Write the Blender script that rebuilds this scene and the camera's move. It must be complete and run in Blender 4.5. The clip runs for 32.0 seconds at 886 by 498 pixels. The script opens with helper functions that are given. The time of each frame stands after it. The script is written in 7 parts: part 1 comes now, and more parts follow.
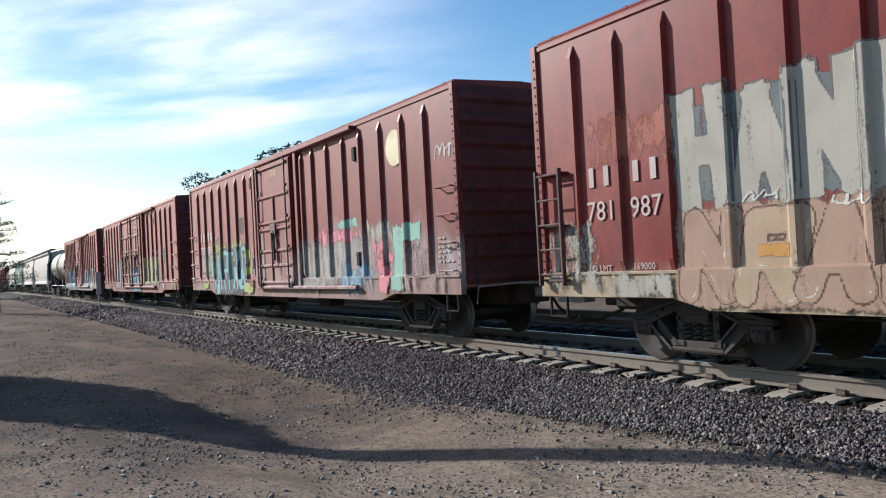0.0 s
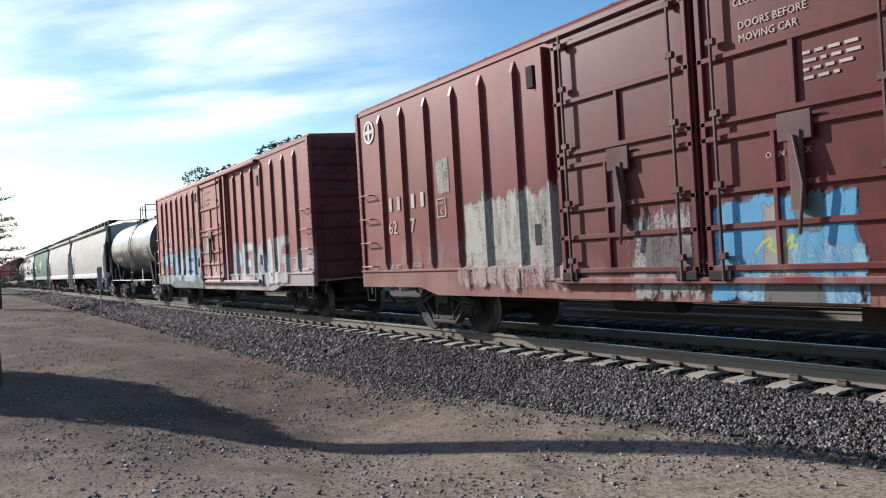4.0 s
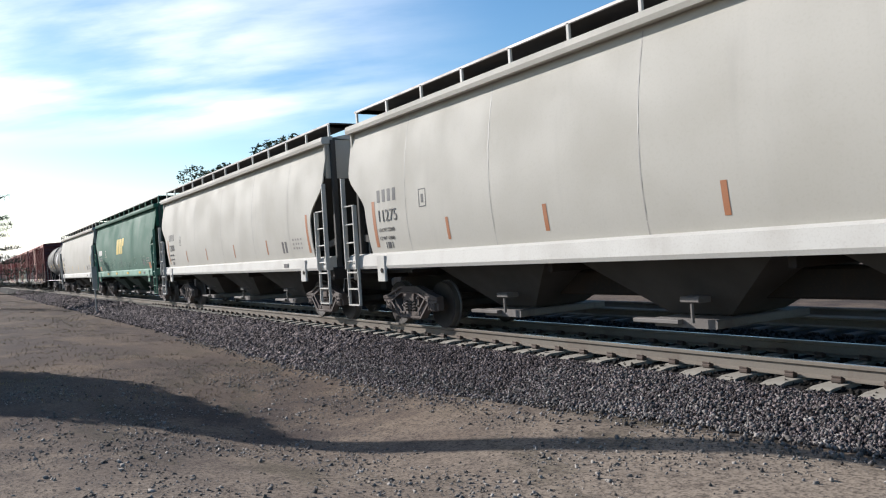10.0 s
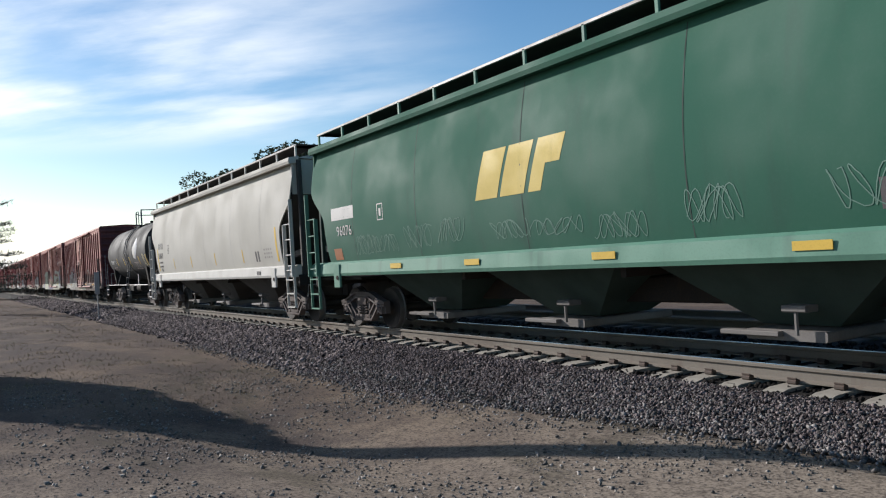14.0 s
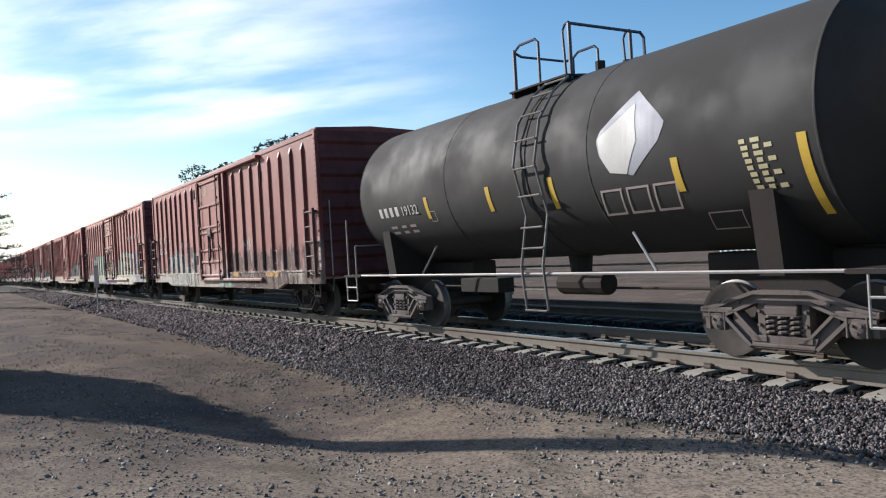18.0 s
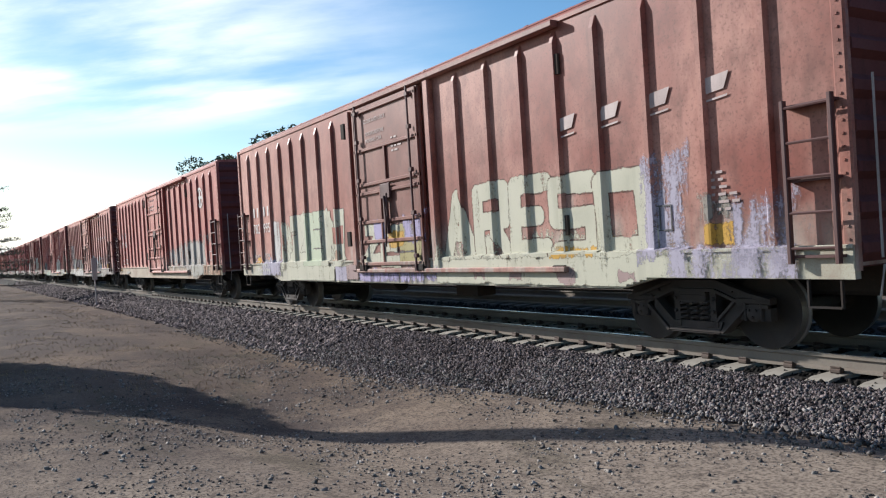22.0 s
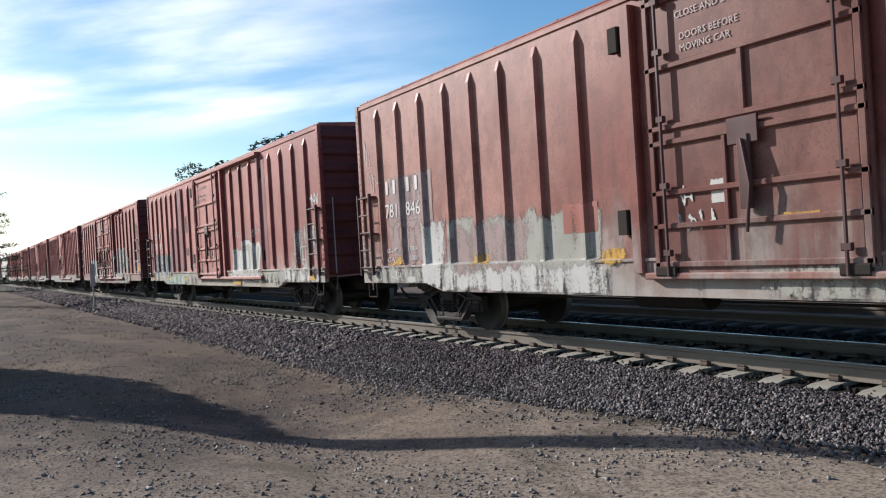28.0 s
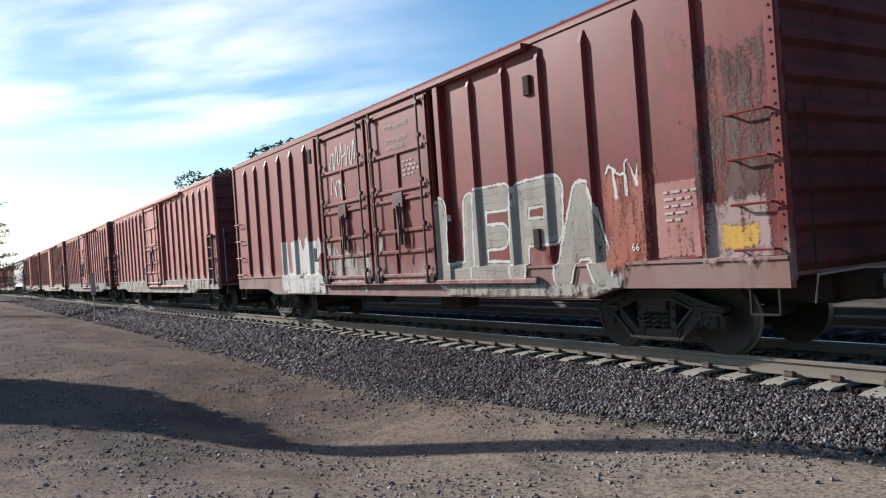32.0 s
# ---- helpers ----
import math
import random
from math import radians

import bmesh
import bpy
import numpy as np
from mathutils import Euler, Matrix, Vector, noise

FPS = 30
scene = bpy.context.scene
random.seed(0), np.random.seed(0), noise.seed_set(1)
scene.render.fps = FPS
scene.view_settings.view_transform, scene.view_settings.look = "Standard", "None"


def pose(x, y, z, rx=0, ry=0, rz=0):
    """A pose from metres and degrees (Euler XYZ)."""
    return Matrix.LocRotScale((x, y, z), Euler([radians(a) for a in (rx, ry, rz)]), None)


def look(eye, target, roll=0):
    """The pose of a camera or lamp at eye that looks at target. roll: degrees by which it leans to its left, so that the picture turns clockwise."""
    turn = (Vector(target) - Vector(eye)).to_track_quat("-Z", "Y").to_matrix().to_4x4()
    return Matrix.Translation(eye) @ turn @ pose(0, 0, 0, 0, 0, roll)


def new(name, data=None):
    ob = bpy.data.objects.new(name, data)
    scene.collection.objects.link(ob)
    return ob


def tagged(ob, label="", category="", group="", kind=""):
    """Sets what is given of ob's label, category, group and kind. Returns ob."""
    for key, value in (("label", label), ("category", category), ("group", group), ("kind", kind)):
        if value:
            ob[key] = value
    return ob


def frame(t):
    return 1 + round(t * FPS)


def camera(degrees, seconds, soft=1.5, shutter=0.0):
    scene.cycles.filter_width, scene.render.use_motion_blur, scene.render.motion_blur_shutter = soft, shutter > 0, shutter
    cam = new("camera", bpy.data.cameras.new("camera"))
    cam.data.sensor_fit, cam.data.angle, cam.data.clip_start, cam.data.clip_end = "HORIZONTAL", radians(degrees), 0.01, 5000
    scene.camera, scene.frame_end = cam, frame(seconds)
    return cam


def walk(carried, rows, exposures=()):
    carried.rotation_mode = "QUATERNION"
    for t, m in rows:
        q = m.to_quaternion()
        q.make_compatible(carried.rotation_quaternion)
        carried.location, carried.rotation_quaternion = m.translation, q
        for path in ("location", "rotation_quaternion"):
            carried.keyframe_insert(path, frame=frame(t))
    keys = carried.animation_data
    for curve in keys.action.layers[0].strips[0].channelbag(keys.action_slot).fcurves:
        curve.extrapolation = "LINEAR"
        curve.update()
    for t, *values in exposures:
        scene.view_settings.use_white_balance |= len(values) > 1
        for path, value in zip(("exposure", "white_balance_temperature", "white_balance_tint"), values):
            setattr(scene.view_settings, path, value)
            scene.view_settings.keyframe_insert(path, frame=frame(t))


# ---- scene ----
cam = camera(58.5, 32.0, soft=1.15)
EYE = (0.0, -9.017, 1.508)
# seconds, heading, pitch and lean of the hand-held camera, which stands beside the line
walk(cam, [(t, pose(*EYE, 90 + pitch, lean, turn)) for t, turn, pitch, lean in (
    (0, 58.58, 0.84, 3.02), (0.5, 58.50, 0.73, 3.00), (1, 58.44, 0.72, 3.28), (1.5, 58.48, 0.75, 3.27),
    (2, 58.45, 0.83, 3.47), (2.5, 58.33, 0.83, 3.48), (3, 58.42, 0.77, 3.46), (3.5, 58.54, 0.52, 3.37),
    (4, 58.64, 0.35, 3.35), (4.5, 58.70, 0.29, 3.39), (6.5, 58.47, 0.32, 3.57), (7, 58.59, 0.30, 3.44),
    (7.5, 58.60, 0.22, 3.17), (8, 58.54, 0.28, 3.29), (8.5, 58.44, 0.10, 3.30), (9, 58.26, 0.16, 3.42),
    (9.5, 58.26, 0.27, 3.42), (10, 58.32, 0.19, 3.53), (10.5, 58.39, -0.14, 3.42), (11, 58.56, -0.42, 3.43),
    (11.5, 58.57, -0.43, 3.42), (12, 58.50, -0.09, 3.32), (12.5, 58.49, 0.38, 3.36), (13, 58.44, 0.73, 3.57),
    (13.5, 58.50, 0.75, 3.51), (14, 58.47, 0.64, 3.46), (14.5, 58.55, 0.45, 3.36), (15, 58.50, 0.42, 3.29),
    (15.5, 58.39, 0.38, 3.30), (17.5, 58.37, 0.40, 3.45), (18, 58.43, 0.19, 3.35), (18.5, 58.45, 0.11, 3.43),
    (19, 58.21, 0.01, 3.47), (19.5, 58.25, 0.09, 3.36), (20, 58.26, 0.07, 3.53), (20.5, 58.26, 0.09, 3.42),
    (21, 58.27, -0.11, 3.53), (21.5, 58.45, -0.35, 3.57), (22, 58.29, -0.46, 3.59), (22.5, 58.09, -0.55, 3.49),
    (23, 57.94, -0.20, 3.48), (23.5, 57.92, 0.25, 3.35), (24, 58.06, 0.29, 3.29), (24.5, 58.03, 0.22, 3.47),
    (26.5, 58.20, -0.06, 3.52), (27, 58.23, -0.09, 3.43), (27.5, 58.17, -0.16, 3.29), (28, 58.19, 0.03, 3.46),
    (28.5, 58.18, 0.82, 3.62), (29, 58.12, 1.18, 3.61), (29.5, 58.02, 1.04, 3.72), (30, 58.19, 0.69, 3.71),
    (30.5, 58.26, 0.66, 3.76), (31, 58.13, 0.65, 3.86), (31.5, 58.10, 0.45, 3.96), (32, 58.20, 0.40, 4.08),
)],
     # the camera's automatic exposure
     ((0, 0.30), (2, 0.30), (3, 0.36), (7, 0.30), (9, 0.42), (10, 0.30), (12, 0.12), (13, 0.03), (14, 0.0), (15, 0.06), (18, 0.32), (20, 0.52), (21, 0.34),
      (22, 0.30), (24, 0.14), (27, 0.20), (28, 0.22), (29, 0.14), (31, 0.22), (32, 0.28)))

# ---- light: low sun behind the camera's left shoulder, thin cirrus ----
SUN_TURN, SUN_RISE = 205.4, 25.0          # the way towards the sun: degrees from +x, and above the horizon
to_sun = Vector((math.cos(radians(SUN_TURN)) * math.cos(radians(SUN_RISE)),
                 math.sin(radians(SUN_TURN)) * math.cos(radians(SUN_RISE)), math.sin(radians(SUN_RISE))))
sun = new("sun", bpy.data.lights.new("sun", "SUN"))
sun.data.energy, sun.data.angle, sun.data.color = 5.6, radians(0.6), (1.0, 0.965, 0.935)
sun.matrix_world = look((0, 0, 30), Vector((0, 0, 30)) - to_sun)

world = bpy.data.worlds.new("sky")
scene.world = world
world.use_nodes = True


def node(tree, kind, links=(), **values):
    n = tree.nodes.new(kind)
    for key, value in values.items():
        if key.startswith("in_"):
            n.inputs[int(key[3:])].default_value = value
        else:
            setattr(n, key, value)
    for source, index in links:
        tree.links.new(source, n.inputs[index])
    return n


def ramp_of(tree, value, low, high, out0=0.0, out1=1.0):
    r = node(tree, "ShaderNodeMapRange", [(value, 0)], interpolation_type="SMOOTHSTEP")
    for i, v in enumerate((low, high, out0, out1)):
        r.inputs[i + 1].default_value = v
    return r.outputs[0]


def build_sky():
    tree = world.node_tree
    tree.nodes.clear()
    sky = node(tree, "ShaderNodeTexSky", sky_type="NISHITA", sun_disc=False, sun_elevation=radians(SUN_RISE),
               sun_rotation=radians(90 - SUN_TURN), air_density=1.0, dust_density=0.5, ozone_density=1.5, altitude=200.0)
    where = node(tree, "ShaderNodeTexCoord").outputs["Generated"]
    split = node(tree, "ShaderNodeSeparateXYZ", [(where, 0)])
    lift = node(tree, "ShaderNodeMath", [(split.outputs[2], 0)], operation="ADD", in_1=0.16)
    flat = [node(tree, "ShaderNodeMath", [(split.outputs[i], 0), (lift.outputs[0], 1)], operation="DIVIDE").outputs[0] for i in (0, 1)]
    plane = node(tree, "ShaderNodeCombineXYZ", [(flat[0], 0), (flat[1], 1)])
    # long streaks of cirrus, drawn out along one wind
    stretched = []
    for turn, scale, shift in ((CLOUD_TURN, 0.55, 0.3), (CLOUD_TURN + 90, 1.25, 0.2)):
        d = node(tree, "ShaderNodeVectorMath", [(plane.outputs[0], 0)], operation="DOT_PRODUCT")
        d.inputs[1].default_value = (scale * math.cos(radians(turn)), scale * math.sin(radians(turn)), 0.0)
        stretched.append(node(tree, "ShaderNodeMath", [(d.outputs["Value"], 0)], operation="ADD", in_1=shift).outputs[0])
    turned = node(tree, "ShaderNodeCombineXYZ", [(stretched[0], 0), (stretched[1], 1)])
    broad = node(tree, "ShaderNodeTexNoise", [(turned.outputs[0], 0)])
    broad.inputs["Scale"].default_value, broad.inputs["Detail"].default_value, broad.inputs["Distortion"].default_value = 1.1, 3.0, 0.6
    fine = node(tree, "ShaderNodeTexNoise", [(turned.outputs[0], 0)])
    fine.inputs["Scale"].default_value, fine.inputs["Detail"].default_value, fine.inputs["Roughness"].default_value = 2.6, 6.0, 0.6
    both = node(tree, "ShaderNodeMath", [(fine.outputs[0], 0), (broad.outputs[0], 2)], operation="MULTIPLY_ADD", in_1=0.45)
    cover = node(tree, "ShaderNodeMapRange", [(both.outputs[0], 0)], interpolation_type="SMOOTHSTEP")
    cover.inputs[1].default_value, cover.inputs[2].default_value = 0.58, 0.93
    # cirrus only well above the horizon and on the sun's side; a white haze low down towards the sun
    side = node(tree, "ShaderNodeVectorMath", [(where, 0)], operation="DOT_PRODUCT")
    side.inputs[1].default_value = (to_sun.x, to_sun.y, 0.0)
    near_sun = ramp_of(tree, side.outputs["Value"], 0.38, 0.78)
    high = ramp_of(tree, split.outputs[2], 0.135, 0.19)
    amount = node(tree, "ShaderNodeMath", [(near_sun, 0), (high, 1)], operation="MULTIPLY")
    amount = node(tree, "ShaderNodeMath", [(cover.outputs[0], 0), (amount.outputs[0], 1)], operation="MULTIPLY")
    low = ramp_of(tree, split.outputs[2], 0.0, 0.10, 1.0, 0.0)
    low_side = node(tree, "ShaderNodeMath", [(low, 0), (ramp_of(tree, side.outputs["Value"], 0.45, 0.8), 1)], operation="MULTIPLY")
    veil = node(tree, "ShaderNodeMath", [(amount.outputs[0], 0), (low_side.outputs[0], 1)], operation="MAXIMUM")
    deep = node(tree, "ShaderNodeHueSaturation", [(sky.outputs[0], 4)])
    deep.inputs["Saturation"].default_value, deep.inputs["Value"].default_value = 1.30, 1.58
    mix = node(tree, "ShaderNodeMix", [(veil.outputs[0], 0), (deep.outputs[0], 6)], data_type="RGBA")
    mix.inputs[7].default_value = CLOUD_LIGHT
    back = node(tree, "ShaderNodeBackground", [(mix.outputs[2], 0)])
    back.inputs[1].default_value = SKY_STRENGTH
    node(tree, "ShaderNodeOutputWorld", [(back.outputs[0], 0)])


CLOUD_TURN, CLOUD_LIGHT, SKY_STRENGTH = 52.0, (16.0, 16.2, 16.4, 1.0), 0.08
build_sky()

# ---- materials ----


def base_material(name, rough=0.7, metal=0.0):
    m = bpy.data.materials.new(name)
    m.use_nodes = True
    tree = m.node_tree
    shader = tree.nodes["Principled BSDF"]
    shader.inputs["Roughness"].default_value, shader.inputs["Metallic"].default_value = rough, metal
    return m, tree, shader


def noise_of(tree, vector, scale, detail=4.0, rough=0.55, stretch=None):
    if stretch:
        mapping = node(tree, "ShaderNodeMapping", [(vector, 0)])
        mapping.inputs["Scale"].default_value = stretch
        vector = mapping.outputs[0]
    n = node(tree, "ShaderNodeTexNoise", [(vector, 0)])
    n.inputs["Scale"].default_value, n.inputs["Detail"].default_value, n.inputs["Roughness"].default_value = scale, detail, rough
    return n.outputs[0]


def blend(tree, factor, a, b):
    """a or b: a colour or a socket."""
    m = node(tree, "ShaderNodeMix", [(factor, 0)], data_type="RGBA")
    for i, c in ((6, a), (7, b)):
        if isinstance(c, tuple):
            m.inputs[i].default_value = (*c, 1.0) if len(c) == 3 else c
        else:
            tree.links.new(c, m.inputs[i])
    return m.outputs[2]


def bump(tree, shader, height, strength, distance):
    b = node(tree, "ShaderNodeBump", [(height, 2)])
    b.inputs[0].default_value, b.inputs[1].default_value = strength, distance
    tree.links.new(b.outputs[0], shader.inputs["Normal"])


def weathered(name, colour, rust=(0.12, 0.05, 0.03), amount=0.35, rough=0.65, grime=(0.05, 0.045, 0.04), metal=0.0, scale=1.0, coat=0.0):
    """Painted or bare metal with broad stains, streaks that run down and fine grit."""
    m, tree, shader = base_material(name, rough, metal)
    at = node(tree, "ShaderNodeTexCoord").outputs["Object"]
    broad = noise_of(tree, at, 0.9 * scale, 4.0)
    streak = noise_of(tree, at, 1.0 * scale, 4.0, 0.6, (3.5, 3.5, 0.35))
    grit = noise_of(tree, at, 38.0 * scale, 3.0)
    c = blend(tree, ramp_of(tree, broad, 0.45, 0.75, 0.0, amount), colour, rust)
    c = blend(tree, ramp_of(tree, streak, 0.52, 0.75, 0.0, amount * 0.9), c, grime)
    c = blend(tree, ramp_of(tree, grit, 0.45, 0.8, 0.0, 0.35), c, rust)
    tree.links.new(c, shader.inputs["Base Color"])
    tree.links.new(ramp_of(tree, broad, 0.3, 0.7, rough - 0.1, min(1.0, rough + 0.15)), shader.inputs["Roughness"])
    bump(tree, shader, grit, 0.12, 0.01)
    shader.inputs["Coat Weight"].default_value, shader.inputs["Coat Roughness"].default_value = coat, 0.24
    return m


def car_paint(name, colour, faded, seed, wash=(0.55, 0.52, 0.48), wash_top=1.9, wash_amount=0.7, dark=0.35):
    """Old boxcar paint: sun-faded above, scrubbed and painted over in pale patches low down, rust and streaks."""
    m, tree, shader = base_material(name, 0.62)
    at = node(tree, "ShaderNodeTexCoord").outputs["Object"]
    moved = node(tree, "ShaderNodeMapping", [(at, 0)])
    moved.inputs["Location"].default_value = (seed * 7.31, seed * 3.7, seed * 1.9)
    p = moved.outputs[0]
    broad = noise_of(tree, p, 0.45, 5.0)
    patch = noise_of(tree, p, 0.9, 3.0, 0.5, (1.0, 1.0, 0.55))
    streak = noise_of(tree, p, 1.3, 5.0, 0.65, (3.0, 3.0, 0.22))
    grit = noise_of(tree, p, 30.0, 4.0)
    c = blend(tree, ramp_of(tree, broad, 0.38, 0.66), colour, faded)
    mottle = noise_of(tree, p, 3.2, 6.0, 0.7, (1.0, 1.0, 0.6))
    stain = noise_of(tree, p, 0.7, 6.0, 0.65, (1.2, 1.2, 0.5))
    c = blend(tree, ramp_of(tree, mottle, 0.42, 0.66, 0.0, 0.5), c, tuple(0.52 * v for v in colour))
    c = blend(tree, ramp_of(tree, stain, 0.52, 0.70, 0.0, 0.32), c, (0.080, 0.040, 0.034))
    c = blend(tree, ramp_of(tree, streak, 0.5, 0.78, 0.0, dark), c, (0.045, 0.022, 0.02))
    c = blend(tree, ramp_of(tree, grit, 0.5, 0.75, 0.0, 0.55), c, (0.07, 0.028, 0.022))
    z = node(tree, "ShaderNodeSeparateXYZ", [(at, 0)]).outputs[2]
    uneven = node(tree, "ShaderNodeMath", [(patch, 0)], operation="MULTIPLY_ADD", in_1=-2.6)
    tree.links.new(z, uneven.inputs[2])
    low = ramp_of(tree, uneven.outputs[0], wash_top - 1.85, wash_top - 1.10, wash_amount, 0.0)
    drip = ramp_of(tree, streak, 0.38, 0.62, 0.25, 1.0)
    wet = node(tree, "ShaderNodeMath", [(low, 0), (drip, 1)], operation="MULTIPLY").outputs[0]
    pale = blend(tree, ramp_of(tree, mottle, 0.40, 0.62), tuple(0.82 * v for v in wash), tuple(0.5 * v for v in wash))
    c = blend(tree, wet, c, pale)
    tree.links.new(c, shader.inputs["Base Color"])
    tree.links.new(ramp_of(tree, broad, 0.3, 0.7, 0.42, 0.55), shader.inputs["Roughness"])
    shader.inputs["Specular IOR Level"].default_value = 0.24
    shader.inputs["Sheen Weight"].default_value, shader.inputs["Sheen Roughness"].default_value = 0.8, 0.34          # chalky dust
    shader.inputs["Sheen Tint"].default_value = (1.0, 0.58, 0.52, 1.0)
    bump(tree, shader, broad, 0.25, 0.05)
    return m


def plain_paint(name, colour, rough=0.6, wear=0.25):
    return weathered(name, colour, tuple(0.5 * c for c in colour), wear, rough, tuple(0.3 * c for c in colour), 0.0, 1.6)


def ground_material():
    m, tree, shader = base_material("dirt", 0.95)
    at = node(tree, "ShaderNodeNewGeometry").outputs["Position"]
    broad = noise_of(tree, at, 0.22, 5.0, 0.6, (0.55, 1.4, 1.0))
    mid = noise_of(tree, at, 0.8, 6.0, 0.65)
    weed = noise_of(tree, at, 0.55, 5.0, 0.7, (0.8, 1.6, 1.0))
    clod = noise_of(tree, at, 7.0, 5.0, 0.7)
    fine = noise_of(tree, at, 26.0, 5.0, 0.75)
    speck = noise_of(tree, at, 80.0, 2.0)
    c = blend(tree, ramp_of(tree, broad, 0.40, 0.60), DIRT[0], DIRT[1])
    c = blend(tree, ramp_of(tree, mid, 0.46, 0.66, 0.0, 0.75), c, DIRT[2])
    # dirt lightened towards +x: the ground's brighter lit end put into its colour
    along = node(tree, "ShaderNodeSeparateXYZ", [(at, 0)]).outputs[0]
    ragged = node(tree, "ShaderNodeMath", [(mid, 0), (along, 2)], operation="MULTIPLY_ADD", in_1=9.0).outputs[0]
    c = blend(tree, ramp_of(tree, ragged, -8.0, 2.5, 0.0, 0.8), c, (0.33, 0.272, 0.215))
    c = blend(tree, ramp_of(tree, weed, 0.54, 0.68, 0.0, 0.5), c, (0.062, 0.058, 0.036))
    c = blend(tree, ramp_of(tree, clod, 0.50, 0.68, 0.0, 0.55), c, DIRT[3])
    c = blend(tree, ramp_of(tree, fine, 0.44, 0.62, 0.0, 0.75), c, DIRT[3])
    c = blend(tree, ramp_of(tree, speck, 0.58, 0.70, 0.0, 0.6), c, (0.24, 0.215, 0.19))
    tree.links.new(c, shader.inputs["Base Color"])
    shader.inputs["Specular IOR Level"].default_value = 0.04
    both = node(tree, "ShaderNodeMath", [(fine, 0), (clod, 1)], operation="ADD").outputs[0]
    bump(tree, shader, both, 1.0, 0.06)
    return m


DIRT = ((0.155, 0.114, 0.087), (0.088, 0.067, 0.058), (0.22, 0.160, 0.112), (0.048, 0.038, 0.035))
M_DIRT = ground_material()


def stone_material(name, dark, light):
    m, tree, shader = base_material(name, 0.85)
    at = node(tree, "ShaderNodeNewGeometry")
    grain = noise_of(tree, at.outputs["Position"], 60.0, 3.0)
    tone = node(tree, "ShaderNodeMath", [(at.outputs["Random Per Island"], 0)], operation="POWER", in_1=1.5).outputs[0]
    c = blend(tree, tone, dark, light)
    c = blend(tree, ramp_of(tree, grain, 0.4, 0.8, 0.0, 0.5), c, tuple(0.5 * v for v in dark))
    tree.links.new(c, shader.inputs["Base Color"])
    shader.inputs["Specular IOR Level"].default_value = 0.12
    bump(tree, shader, grain, 0.4, 0.01)
    return m


M_BALLAST = stone_material("ballast stone", (0.019, 0.0150, 0.0155), (0.275, 0.226, 0.222))
M_BLACK_BALLAST = stone_material("near-black ballast stone", (0.006, 0.0055, 0.005), (0.035, 0.030, 0.027))
M_DUSTY = stone_material("dusty ballast stone", (0.07, 0.062, 0.058), (0.31, 0.285, 0.27))
M_PEBBLE = stone_material("pebble", (0.085, 0.075, 0.066), (0.36, 0.325, 0.29))
M_BED = weathered("ballast bed", (0.026, 0.024, 0.023), (0.014, 0.013, 0.013), 0.8, 0.95, scale=6.0)
M_BED.node_tree.nodes["Principled BSDF"].inputs["Specular IOR Level"].default_value = 0.05
M_TIE = weathered("tie concrete", (0.30, 0.275, 0.235), (0.2, 0.17, 0.14), 0.5, 0.9, (0.16, 0.14, 0.12), scale=2.0)
M_RAIL = weathered("rail steel", (0.200, 0.175, 0.148), (0.13, 0.10, 0.08), 0.5, 0.7, (0.14, 0.10, 0.08))
M_RAIL.node_tree.nodes["Principled BSDF"].inputs["Specular IOR Level"].default_value = 0.1
M_GATE = weathered("dull gate steel", (0.17, 0.155, 0.145), (0.09, 0.07, 0.06), 0.5, 0.75)
M_RAILTOP = weathered("polished rail head", (0.55, 0.54, 0.52), (0.3, 0.28, 0.26), 0.2, 0.32, metal=0.9)
M_CLIP = weathered("rail clip", (0.07, 0.05, 0.04), amount=0.4, rough=0.8)
M_BLACK = weathered("black iron", (0.030, 0.027, 0.026), (0.07, 0.045, 0.03), 0.5, 0.75, (0.02, 0.018, 0.017))
M_BLACK.node_tree.nodes["Principled BSDF"].inputs["Specular IOR Level"].default_value = 0.12
M_TRUCK = weathered("dusty cast iron", (0.115, 0.092, 0.084), (0.085, 0.062, 0.052), 0.6, 0.88, (0.025, 0.021, 0.020), scale=3.0)
M_WHEEL = weathered("wheel steel", (0.030, 0.024, 0.021), (0.075, 0.054, 0.045), 0.7, 0.85, (0.018, 0.015, 0.014), scale=2.5)
M_TREAD = weathered("worn wheel tread", (0.20, 0.185, 0.175), (0.1, 0.085, 0.075), 0.4, 0.5, metal=0.6)
M_STEEL = weathered("galvanised steel", (0.36, 0.34, 0.33), (0.2, 0.15, 0.12), 0.4, 0.55, metal=0.3)
M_GREYIRON = weathered("grey coupler iron", (0.30, 0.27, 0.25), (0.13, 0.08, 0.06), 0.5, 0.8)
M_WHITE = plain_paint("white lettering", (0.60, 0.57, 0.54))
M_DIM = plain_paint("faint lettering", (0.42, 0.33, 0.31))
M_INK = plain_paint("dark lettering", (0.05, 0.05, 0.055))
M_YELLOW = plain_paint("yellow reflector", (0.62, 0.40, 0.05))
M_ORANGE = plain_paint("faded orange reflector", (0.36, 0.135, 0.055))
M_CREAM = plain_paint("cream disc", (0.60, 0.52, 0.31))
M_GOLD = plain_paint("golden emblem paint", (0.60, 0.44, 0.10))
M_BARK = weathered("bark", (0.075, 0.055, 0.042), (0.035, 0.028, 0.022), 0.7, 0.95, scale=3.0)
M_POLE = weathered("weathered pole wood", (0.085, 0.065, 0.05), (0.04, 0.03, 0.025), 0.6, 0.9, scale=2.0)


